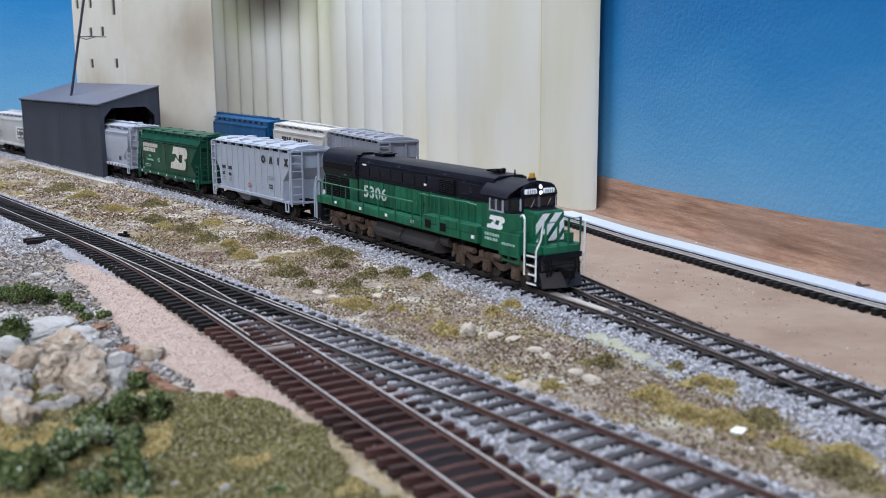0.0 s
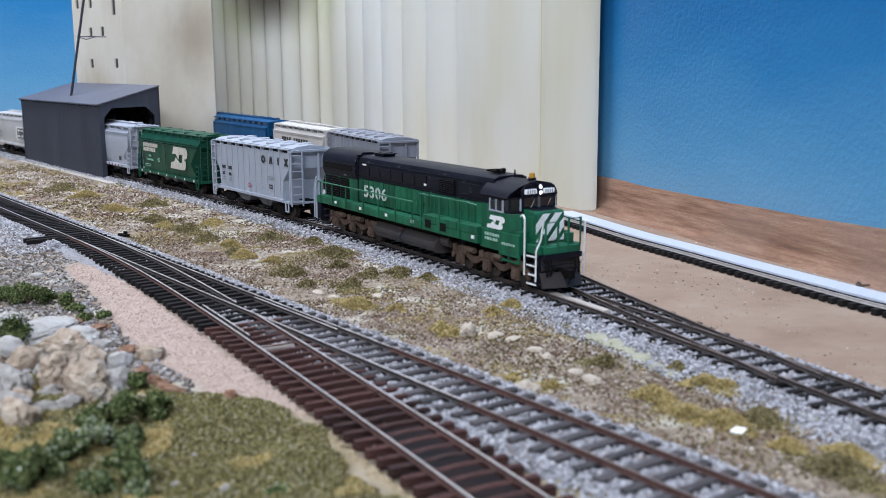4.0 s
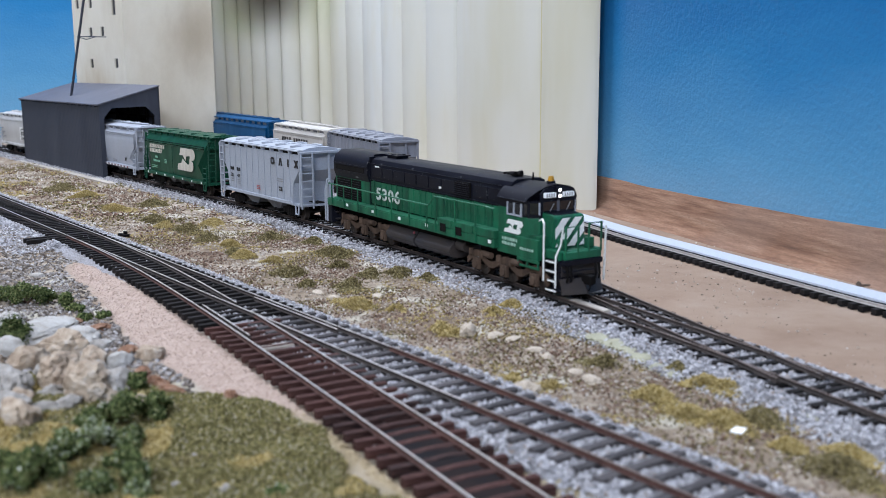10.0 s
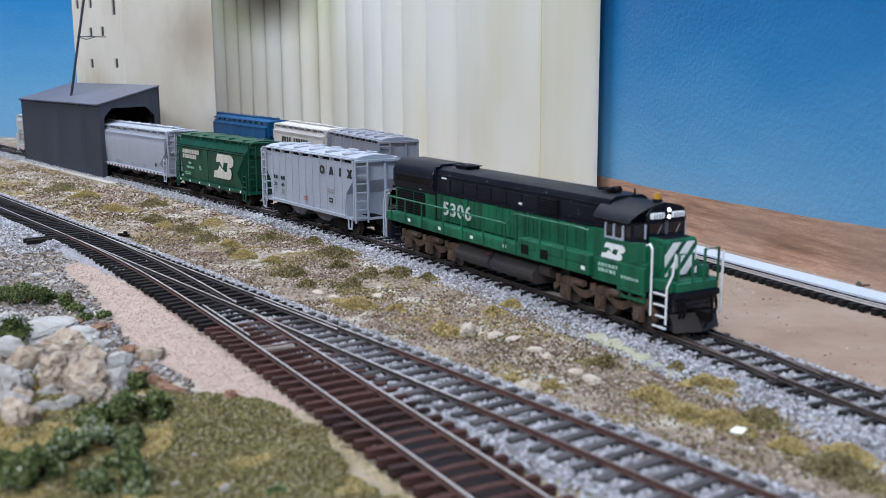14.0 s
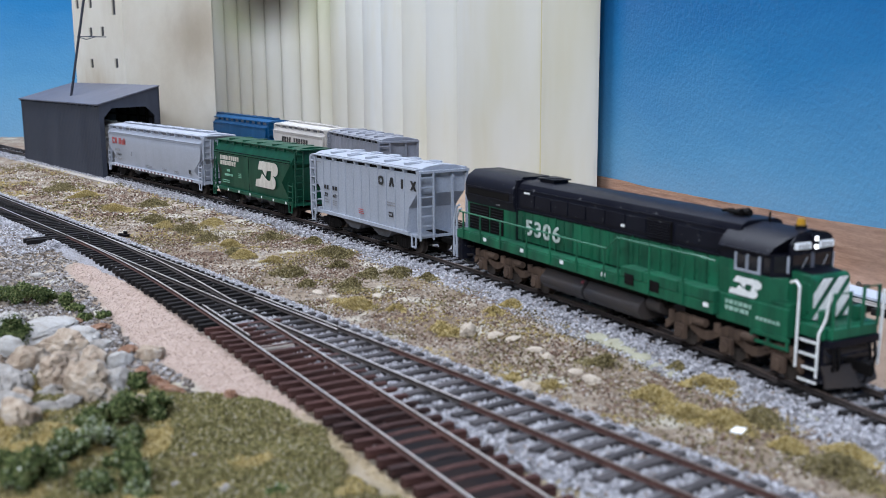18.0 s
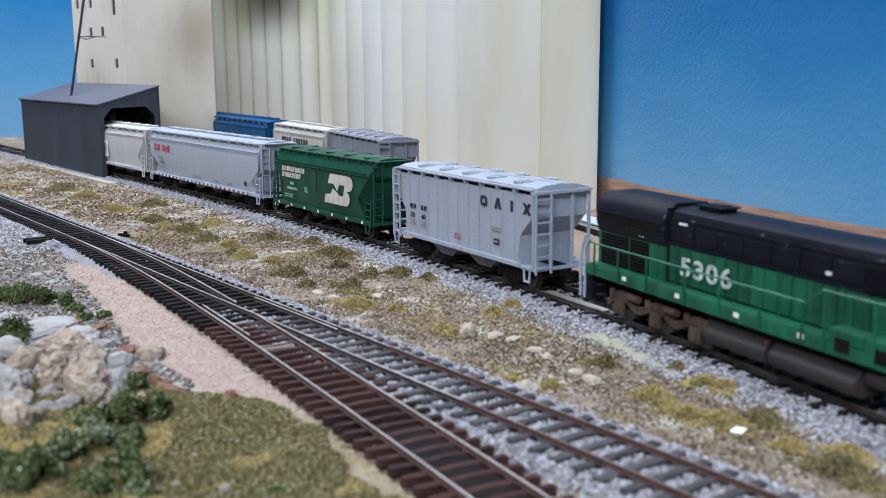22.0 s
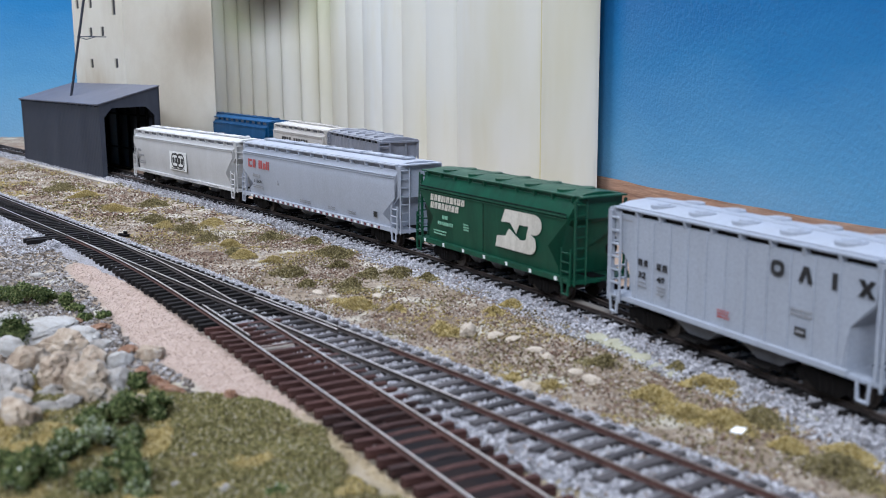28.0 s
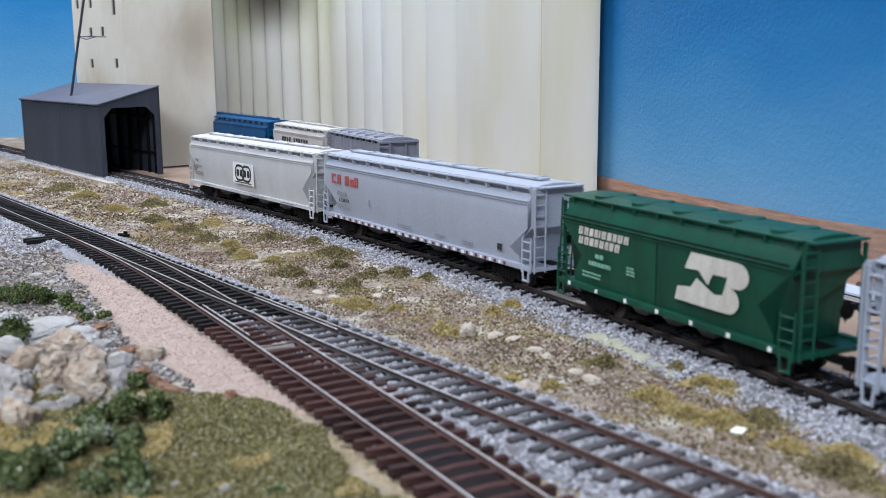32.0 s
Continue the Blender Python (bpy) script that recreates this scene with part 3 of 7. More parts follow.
    for q in s:
        ring = []
        for o, z in ((-6.4, 0.2), (7.0, 0.2), (7.0, 1.4), (-6.4, 1.4)):
            x, y = shifted.at(q, o)
            ring.append((float(x), float(y), z - 3.35))
        rings.append(ring)
    solid("styrene_strip", Build().loft(rings), STYRENE, "white styrene strip laid along the stub track", "plastic strip", bevel=0.15)


tracks()


# ---- backdrop ----
def backdrop():
    """Painted sheet that stands round the layout: blue sky over a strip of brown earth."""
    pts = smooth_line([(345, 190), (231, 488), (133, 750), (-85, 1345), (-190, 1520), (-420, 1570), (-690, 1612), (-1150, 1640)], 20)
    m, nt, bsdf = nodes_of("painted_sky", 0.17, 0, 0.5)
    c = coords(nt, "Position")
    sep = nt.nodes.new("ShaderNodeSeparateXYZ")
    link(nt, c, sep.inputs[0])
    n = noise_node(nt, c, 9, 4, 0.6, (1, 1, 2.5))
    add = nt.nodes.new("ShaderNodeMath")
    add.operation = "MULTIPLY_ADD"
    link(nt, n, add.inputs[0])
    add.inputs[1].default_value = 0.05
    # the colour ramp stretches upwards, so is paler, towards the back corner
    far = nt.nodes.new("ShaderNodeMapRange")
    far.inputs["From Min"].default_value, far.inputs["From Max"].default_value = 0.7, 1.5
    far.inputs["To Min"].default_value, far.inputs["To Max"].default_value = 1.0, 0.52
    link(nt, sep.outputs["Y"], far.inputs["Value"])
    low = nt.nodes.new("ShaderNodeMath")
    low.operation = "MULTIPLY"
    link(nt, sep.outputs["Z"], low.inputs[0])
    link(nt, far.outputs[0], low.inputs[1])
    link(nt, low.outputs[0], add.inputs[2])
    mr = nt.nodes.new("ShaderNodeMapRange")
    mr.inputs["From Min"].default_value, mr.inputs["From Max"].default_value = 0.0, 0.26
    link(nt, add.outputs[0], mr.inputs["Value"])
    sky = ramp(nt, mr.outputs[0], [(0.0, (0.18, 0.34, 0.48)), (0.25, (0.09, 0.275, 0.46)), (0.5, (0.024, 0.178, 0.39)), (0.75, (0.007, 0.112, 0.315)), (1.0, (0.002, 0.075, 0.255))])
    link(nt, sky, bsdf.inputs["Base Color"])
    peel = noise_node(nt, c, 330, 2, 0.5)
    bump(nt, bsdf, peel, 0.5, 0.0013)
    s = np.arange(0, pts.s[-1], 8.0)
    x, y = pts.at(s)
    x2, y2 = pts.at(s, -6.0)
    rings = [[(float(a), float(b), -14), (float(c_), float(d), -14), (float(c_), float(d), 700), (float(a), float(b), 700)] for a, b, c_, d in zip(x, y, x2, y2)]
    solid("backdrop", Build().loft(rings), m, "blue painted sky backdrop with a hazy horizon", "backdrop", kind="structure", smooth=True)

    earth, nt, bsdf = nodes_of("painted_earth_board", 0.8, 0, 0.2)
    c = coords(nt, "Position")
    grain = noise_node(nt, c, 40, 8, 0.72, (0.5, 0.5, 8))
    fine = noise_node(nt, c, 420, 5, 0.75, (0.7, 0.7, 4))
    broad = noise_node(nt, c, 9, 3, 0.5)
    col = ramp(nt, grain, [(0.30, (0.10, 0.052, 0.035)), (0.44, (0.215, 0.115, 0.072)), (0.56, (0.30, 0.175, 0.115)), (0.70, (0.40, 0.27, 0.19))])
    col = mix(nt, ramp(nt, broad, [(0.42, (0, 0, 0)), (0.62, (0.6,) * 3)]), col, (0.235, 0.165, 0.13))
    col = mix(nt, ramp(nt, fine, [(0.48, (0, 0, 0)), (0.66, (0.6,) * 3)]), col, (0.16, 0.095, 0.065))
    link(nt, col, bsdf.inputs["Base Color"])
    bump(nt, bsdf, fine, 0.8, 0.0012)
    # the painted earth is a thin cut board along the foot of the sky
    whole = np.arange(0, 1200, 3.0)
    crest = np.interp(whole, [0, 150, 250, 330, 400, 480, 560, 620, 700, 1200], [18.5, 18.5, 19, 19.5, 18, 17.5, 16.6, 17, 18.5, 20]) + fractal(whole, whole * 0, 44, 33, 4) * 1.3
    foot = [(1.5, 1.0), (6.0, 0.35), (12.0, 0.06), (17.0, 0.0)]
    rows = []
    for o, k in [(1.2, None)] + foot:
        xx, yy = pts.at(whole, o)
        zz = crest if k is None else -8.6 + k * 9.0
        rows.append(np.stack([xx, yy, np.broadcast_to(zz, xx.shape)], -1))
    v = np.stack(rows, 1)
    nn, kk = v.shape[:2]
    i = np.arange(nn * kk).reshape(nn, kk)
    f = np.stack([i[:-1, :-1], i[:-1, 1:], i[1:, 1:], i[1:, :-1]], -1).reshape(-1, 4)
    ob = new("earth_board", big_mesh("earth_board", v.reshape(-1, 3), f, earth, True))
    so = ob.modifiers.new("thick", "SOLIDIFY")
    so.thickness, so.offset = 0.0009, 0
    tagged(ob, "streaky brown painted earth bank along the foot of the sky", "backdrop", kind="structure")


backdrop()


# ---- grain elevator ----
def silo_material():
    m, nt, bsdf = nodes_of("silo_cream_plastic", 0.55, 0, 0.35)
    c = coords(nt, "Position")
    big = noise_node(nt, c, 7, 4, 0.6, (1, 1, 0.3))
    mid = noise_node(nt, c, 30, 5, 0.65, (1, 1, 0.2))
    fine = noise_node(nt, c, 500, 3, 0.6)
    col = ramp(nt, big, [(0.32, (0.59, 0.60, 0.575)), (0.52, (0.58, 0.57, 0.50)), (0.70, (0.52, 0.50, 0.38))])
    col = mix(nt, ramp(nt, mid, [(0.52, (0, 0, 0)), (0.8, (0.5,) * 3)]), col, (0.54, 0.50, 0.36))
    # one airbrushed soot stain high on the wall
    for at, wide, tint, most in (((-0.262, 1.33, 0.165), 0.055, (0.40, 0.42, 0.27), 0.8), ((-0.150, 1.335, 0.20), 0.085, (0.43, 0.44, 0.30), 0.8), ((-0.232, 1.33, 0.215), 0.085, (0.20, 0.17, 0.11), 0.85), ((-0.220, 1.33, 0.195), 0.075, (0.045, 0.036, 0.024), 0.97)):
        d = nt.nodes.new("ShaderNodeVectorMath")
        d.operation = "DISTANCE"
        link(nt, c, d.inputs[0])
        d.inputs[1].default_value = at
        mr = nt.nodes.new("ShaderNodeMapRange")
        mr.interpolation_type = "SMOOTHSTEP"
        mr.inputs["From Min"].default_value, mr.inputs["From Max"].default_value = 0.0, wide
        mr.inputs["To Min"].default_value, mr.inputs["To Max"].default_value = most, 0.0
        link(nt, d.outputs["Value"], mr.inputs["Value"])
        col = mix(nt, mr.outputs[0], col, tint)
    link(nt, col, bsdf.inputs["Base Color"])
    bump(nt, bsdf, fine, 0.08, 0.0005)
    return m


SILOM = silo_material()


def on_ray(px, a, b):
    """Where the line a-b is met by the upright plane through the origin with this slope x/y."""
    (ax, ay), (bx, by) = a, b
    t = (px * ay - ax) / ((bx - ax) - px * (by - ay))
    return ax + t * (bx - ax), ay + t * (by - ay)


def silos():
    top = 420
    block = thing("grain_elevator_silos", pose(0, 0, 0), "row of tall cream grain silos with stained plastic walls", "grain silos")
    right = [0.0990, 0.0164, -0.0107, -0.0336, -0.0532, -0.0712, -0.0872, -0.1018]
    a, b = (117, 767), (-140, 1348)
    seams = [a] + [on_ray(u, a, b) for u in right]
    left = [-0.1189, -0.1367, -0.1547, -0.1697, -0.1836, -0.1961, -0.2086, -0.2200, -0.2320]
    c, d = seams[-1], (-330, 1330)
    seams += [on_ray(u, c, d) for u in left]
    for k, (p, q) in enumerate(zip(seams, seams[1:])):
        p, q = Vector(p), Vector(q)
        d_ = q - p
        ln = d_.length
        nrm = Vector((-d_.y, d_.x)).normalized()
        if nrm.dot(Vector((0, 0)) - p) < 0:
            nrm = -nrm
        deep = (min(ln * 0.26, 14) if k < 8 else min(ln * 0.24, 7)) if k else 12
        ring = []
        n = 18
        for j in range(n + 1):
            t = 0.5 - 0.5 * math.cos(math.pi * j / n)
            w = p + d_ * t + nrm * deep * (4 * t * (1 - t)) ** 0.6
            ring.append((w.x, w.y))
        back = [(q.x - nrm.x * 20, q.y - nrm.y * 20), (p.x - nrm.x * 20, p.y - nrm.y * 20)]
        if k == 0:
            away = p.normalized()
            back = [(q.x + away.x * 20, q.y + away.y * 20), (p.x + away.x * 20 - 4, p.y + away.y * 20)]
        ring += back
        part("silo_bay", Build().loft([[(x, y, z) for x, y in ring] for z in (-8.0, 60, top)]), SILOM, block, smooth=True)
    q1 = seams[1]
    part("seam_strip", Build().rod((q1[0] - 1.5, q1[1] - 1.5, -8), (q1[0] - 1.5, q1[1] - 1.5, top), 1.5, 10), worn("yellowed_plastic", (0.55, 0.50, 0.30), (0.45, 0.40, 0.24), 0.4, 0.5, scale=30, bumps=0.03), block, "yellowed joint strip", smooth=True)
    return seams


silos()


def frame_at(s, side=0.0):
    x, y = MAIN.at(s, side)
    return pose(float(x) * MM, float(y) * MM, 0, 0, 0, math.degrees(MAIN.heading(s)))


def head_house():
    """Tall headhouse beside the shed; x runs along the track, y away from it."""
    t = thing("elevator_headhouse", frame_at(-648, 0), "tall cream headhouse tower with small dark windows", "grain elevator")
    x0, x1, y0, y1, top = -164, -6, 42, 143, 420
    # walls with real window openings in the side that faces the track
    wins = [(x - 5, z - 5, 10, h_) for x, z, h_ in ((-106.5, 141, 10), (-69.5, 141, 10), (-109, 106.5, 10), (-32.5, 106.2, 10), (-146, 173.5, 10), (-102.5, 172.5, 10), (-31.5, 162, 26), (-110, 205, 10), (-69, 205, 10))]
    xs = sorted({x0, x1, *[w[0] for w in wins], *[w[0] + w[2] for w in wins]})
    zs = sorted({-6, top, *[w[1] for w in wins], *[w[1] + w[3] for w in wins]})
    b = Build()
    for i in range(len(xs) - 1):
        for j in range(len(zs) - 1):
            cx, cz = (xs[i] + xs[i + 1]) / 2, (zs[j] + zs[j + 1]) / 2
            if any(w[0] < cx < w[0] + w[2] and w[1] < cz < w[1] + w[3] for w in wins):
                continue
            b.add([(xs[i], y0, zs[j]), (xs[i + 1], y0, zs[j]), (xs[i + 1], y0, zs[j + 1]), (xs[i], y0, zs[j + 1])], [(0, 1, 2, 3)])
    for wx, wz, ww, wh in wins:
        d = y0 + 1.4
        b.add([(wx, y0, wz), (wx + ww, y0, wz), (wx + ww, y0, wz + wh), (wx, y0, wz + wh), (wx, d, wz), (wx + ww, d, wz), (wx + ww, d, wz + wh), (wx, d, wz + wh)],
              [(0, 1, 5, 4), (1, 2, 6, 5), (2, 3, 7, 6), (3, 0, 4, 7)])
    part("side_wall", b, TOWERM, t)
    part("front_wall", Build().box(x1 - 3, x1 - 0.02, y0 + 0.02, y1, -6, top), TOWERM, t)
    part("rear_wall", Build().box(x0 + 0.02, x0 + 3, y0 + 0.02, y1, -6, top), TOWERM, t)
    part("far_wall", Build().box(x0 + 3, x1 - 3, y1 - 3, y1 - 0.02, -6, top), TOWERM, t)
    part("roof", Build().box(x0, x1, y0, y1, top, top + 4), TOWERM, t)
    for wx, wz, ww, wh in wins:
        w = part("window", Build().box(wx + 0.02, wx + ww - 0.02, y0 + 1.3, y0 + 2.1, wz + 0.02, wz + wh - 0.02), GLASSD, t, "small dark window pane")
        part("mullion", Build().box(wx + ww / 2 - 0.35, wx + ww / 2 + 0.35, y0 + 0.8, y0 + 1.25, wz, wz + wh), SHEDM, w)
    return t


head_house()


def shed():
    """Slate loading shed over the main track, open at both ends."""
    t = thing("loading_shed", frame_at(-564, 0), "slate-grey corrugated loading shed over the track", "shed")
    L, y0, y1, zb, z0, z1 = 264, -21, 40, -4.4, 66.5, 83
    n = 114
    edge = []
    for i in range(n):
        o = 0.14 if i % 2 else 0.0
        edge += [(-L + i * L / n, y0 + 0.5 - o), (-L + (i + 1) * L / n - 0.3, y0 + 0.5 - o)]
    edge += [(0, y0 + 1.3), (-L, y0 + 1.3)]
    part("side_wall", Build().loft([[(x, y, z) for x, y in edge] for z in (zb, z0 - 0.5)]), SHEDM, t, "slate corrugated side wall")
    part("back_wall", Build().box(-L, 0, y1 - 1.5, y1, zb, z1 - 1.0), SHEDM, t)
    part("inner_lining", Build().box(-L + 2, -3, y0 + 1.32, y0 + 1.7, zb + 4, z0 - 4), SHEDIN, t, "brown bare inside of the shed wall")
    hole = [(-16.4, zb), (-16.4, 54), (-8.5, 63), (25.5, 63.8), (34.4, 55), (34.4, zb)]
    for xe in (-2.0, -L):
        b = Build()
        outer = [(y0, zb), (y0, z0), (y1, z1), (y1, zb)]
        ring = [(y0, zb), (y0, 47), (y0, z0), (y1, z1), (y1, 47), (y1, zb)]
        for (a, c), (d, e) in zip(zip(ring, ring[1:]), zip(hole, hole[1:])):
            b.loft([[(xe, *a), (xe, *c), (xe, *e), (xe, *d)], [(xe + 2, *a), (xe + 2, *c), (xe + 2, *e), (xe + 2, *d)]])
        part("end_wall", b, SHEDM, t, "slate end wall with a chamfered doorway")
    slope = math.atan2(z1 - z0, y1 - y0)
    part("roof", Build().prism([(y0 - 2.2, z0 - 0.7), (y1, z1), (y1, z1 + 1.3), (y0 - 2.2, z0 + 0.6)], -L - 2, 2), SHEDROOF, t, "flat slate-grey lean-to roof", 0.2)
    for i in range(44):
        x = -L + 2 + i * (L - 4) / 43
        part("rafter_end", Build().box(x - 0.8, x + 0.8, y0 - 1.9, y0 + 0.2, z0 - 2.1, z0 - 0.75), SHEDM, t) if i % 2 == 0 else None
    for x in (-190, -150, -112, -80, -52, -28, -10):
        part("stud", Build().box(x - 1.2, x + 1.2, y1 - 4.2, y1 - 1.6, zb, z1 - 4), FLOOR_BLK, t)
    for z in (16, 52):
        part("girt", Build().box(-L + 2, -4, y1 - 5.0, y1 - 4.25, z, z + 2), FLOOR_BLK, t)
    s = solid("concrete_slab", Build().box(-262, 44, -31, -12, -9, -4.5), SLABM, "long pale concrete footing slab beside the track", "slab", bevel=0.4, m=frame_at(-564, 0))
    # leaning spout pipe with its bracket
    p = thing("grain_spout", frame_at(-564, 0), "thin dark leaning spout pipe with a bracket", "pipe")
    part("pipe", Build().rod((-134, -4, 71.8), (-97, 12, 210), 1.3, 10), SHEDM, p, smooth=True)
    part("bracket", Build().wire([(-121, 2.6, 134), (-112, 14, 134), (-102, 26.5, 133.4)], 0.6), SHEDM, p)
    part("brace", Build().wire([(-121, 2.6, 134), (-115, 10, 131), (-108, 19, 134)], 0.5), SHEDM, p)


shed()


# ---- rolling stock: x forward, y to the far side, z up from the rail heads ----
def patch(name, shape, y, material, parent, label="", thick=0.18):
    """A flat mark of (x, z) on the side that stands at -y."""
    return part(name, Build().plate(shape, -y - thick, -y + 0.02), material, parent, label)


def rect(x0, x1, z0, z1, slant=0.0):
    return [(x0, z0), (x1, z0), (x1 + slant, z1), (x0 + slant, z1)]


def rounded(x0, x1, z0, z1, r, n=5):
    out = []
    for cx, cz, a in ((x1 - r, z1 - r, 0), (x0 + r, z1 - r, 90), (x0 + r, z0 + r, 180), (x1 - r, z0 + r, 270)):
        out += [(cx + r * math.cos(radians(a + 90 * i / n)), cz + r * math.sin(radians(a + 90 * i / n))) for i in range(n + 1)]
    return out


def lettering(name, text, height, m, material, parent, label="", bold=0.0, squeeze=1.0, apart=1.0):
    cu = bpy.data.curves.new(name, "FONT")
    cu.body, cu.size, cu.extrude, cu.offset, cu.space_character = text, height * MM * 1.38, 0.00008, bold * MM, apart
    tmp = bpy.data.objects.new(name, cu)
    scene.collection.objects.link(tmp)
    me = bpy.data.meshes.new_from_object(tmp.evaluated_get(bpy.context.evaluated_depsgraph_get()))
    bpy.data.objects.remove(tmp)
    me.transform(Matrix.Diagonal((squeeze, 1, 1, 1)))
    me.materials.clear()
    me.materials.append(material)
    ob = new(name, me)
    ob.parent, ob.matrix_basis = parent, m
    return tagged(ob, label)


def on_side(x, z, y):
    """Pose of writing on the near side."""
    return pose(x * MM, -(y + 0.12) * MM, z * MM, 90, 0, 0)


WHEELS = []   # (wheelset, radius in mm)


def wheelset(parent, x, r, z0):
    b = Build()
    for sgn in (-1, 1):
        b.rod((0, sgn * 6.9, 0), (0, sgn * 9.2, 0), r, 20)
        b.rod((0, sgn * 6.5, 0), (0, sgn * 7.1, 0), r + 0.7, 20)
        b.rod((0, sgn * 9.2, 0), (0, sgn * 9.5, 0), r * 0.45, 12)
    b.rod((0, -9.2, 0), (0, 9.2, 0), 1.0, 8)
    # a notch of grime turns with the wheel
    w = part("wheelset", b, WHEELM, parent, smooth=True, m=pose(x * MM, 0, z0 * MM))
    WHEELS.append((w, r, (x * MM, 0, z0 * MM)))
    return w


def freight_truck(parent, x):
    t = part("truck", Build().box(-3, 3, -9, 9, 3.2, 8.6).rod((0, 0, 8.4), (0, 0, 12), 3.5, 12), FLOOR_BLK, parent, m=pose(x * MM, 0, 0))
    shape = [(-13, 5.2), (-12.5, 7.4), (-8.5, 8.0), (-4, 9.2), (4, 9.2), (8.5, 8.0), (12.5, 7.4), (13, 5.2), (11.5, 3.6), (8, 3.8), (4.5, 1.6), (-4.5, 1.6), (-8, 3.8), (-11.5, 3.6)]
    for y in (-12.6, 10.8):
        f = part("side_frame", Build().plate(shape, y, y + 1.8), FLOOR_BLK, t, "", 0.25)
    for y in (-12.9, 12.0):
        for q in (-2.4, 0, 2.4):
            part("spring", Build().rod((q, y + 0.4, 2.4), (q, y + 0.4, 7.6), 0.95, 7), FLOOR_BLK, t)
        for q in (-10, 10):
            part("journal", Build().rod((q, y - 0.2, 4.9), (q, y + 1.2, 4.9), 1.7, 8), FLOOR_BLK, t)
    for q in (-10, 10):
        wheelset(t, q, 4.8, 4.8)
    return t


def coupler(parent, x, d):
    b = Build().box(min(x, x + d * 9), max(x, x + d * 9), -1.2, 1.2, 7.2, 10)
    b.box(x + d * 8, x + d * 11.5, -2.4, 1.6, 6.6, 10.6).box(x + d * 11, x + d * 13, -2.4, -1.0, 6.6, 10.6)
    b.wire([(x + d * 10, 0, 6.8), (x + d * 9, 0, 3.4), (x + d * 5, 1.5, 3.0)], 0.3)
    part("coupler", b, FLOOR_BLK, parent, "dark knuckle coupler", 0.2)


def ladder(parent, name, a, b, across, n, r, material, label=""):
    """Two rails from a to b, rungs between; across is the step from rail to rail."""
    w = Build()
    a, b, c = Vector(a), Vector(b), Vector(across)
    w.rod(a, b, r, 5).rod(a + c, b + c, r, 5)
    for i in range(n):
        p = a.lerp(b, (i + 0.5) / n)
        w.rod(p, p + c, r * 0.9, 5)
    part(name, w, material, parent, label)


def stirrup(parent, x, material, y=-16.9):
    part("stirrup", Build().wire([(x - 2.4, y, 12), (x - 1.9, y, 5.2), (x + 1.9, y, 5.2), (x + 2.4, y, 12)], 0.5), material, parent)


def roof_edge(parent, x0, x1, y, z, n, material, gap=None):
    """Walkway along the eave, held on small brackets with gaps below it; a dark sheet paints their shade."""
    for sgn in (-1, 1):
        part("eave_walkway", Build().box(x0, x1, sgn * y - 1.1, sgn * y + 1.1, z, z + 0.8), material, parent, bevel=0.15)
        # dark sheet behind the brackets, coloured as the shade under the walkway
        part("eave_shade_sheet", Build().box(x0 + 1, x1 - 1, *sorted((sgn * (y - 2.15), sgn * (y - 1.95))), z - 2.6, z + 0.1), gap or FLOOR_BLK, parent, "dark sheet painting the shade under the eave walkway")
        k = Build().hexa([(-0.6, sgn * 0.9, 0), (0.6, sgn * 0.9, 0), (0.6, -sgn * 2.1, 0), (-0.6, -sgn * 2.1, 0), (-0.6, sgn * 0.3, -2.6), (0.6, sgn * 0.3, -2.6), (0.6, -sgn * 2.1, -2.6), (-0.6, -sgn * 2.1, -2.6)])
        me = mesh_of("walkway_bracket", k, material)
        for i in range(n):
            part("walkway_bracket", me, material, parent, m=pose((x0 + (x1 - x0) * i / (n - 1)) * MM, sgn * y * MM, z * MM))


def hatches(parent, xs, y, z, r, material, round_=True):
    for x in xs:
        for sgn in (-1, 1):
            b = Build()
            if round_:
                b.rod((x, sgn * y, z - 0.5), (x, sgn * y, z + 0.9), r, 18).rod((x, sgn * y, z + 0.9), (x, sgn * y, z + 1.3), r * 0.55, 12)
            else:
                b.box(x - r, x + r, -y, y, z - 0.3, z + 1.0)
            part("hatch_cover", b, material, parent, "", 0.15)
            if not round_:
                break


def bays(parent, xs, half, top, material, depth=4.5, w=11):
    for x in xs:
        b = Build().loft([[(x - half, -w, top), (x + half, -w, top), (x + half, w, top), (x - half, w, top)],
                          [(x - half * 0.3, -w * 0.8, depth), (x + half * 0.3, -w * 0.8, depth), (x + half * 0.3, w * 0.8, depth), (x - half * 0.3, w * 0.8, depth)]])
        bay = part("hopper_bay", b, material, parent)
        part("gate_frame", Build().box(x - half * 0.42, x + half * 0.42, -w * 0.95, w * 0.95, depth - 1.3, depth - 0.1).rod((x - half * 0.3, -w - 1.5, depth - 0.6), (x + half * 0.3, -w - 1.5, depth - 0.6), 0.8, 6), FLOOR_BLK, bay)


def brake_gear(parent, x, h):
    b = Build().rod((x, 4, h), (x, 4, h - 4), 0.3).rod((x + 0.4, 4, h), (x + 0.9, 4, h), 3.0, 16)
    part("brake_wheel", b, FLOOR_BLK, parent)


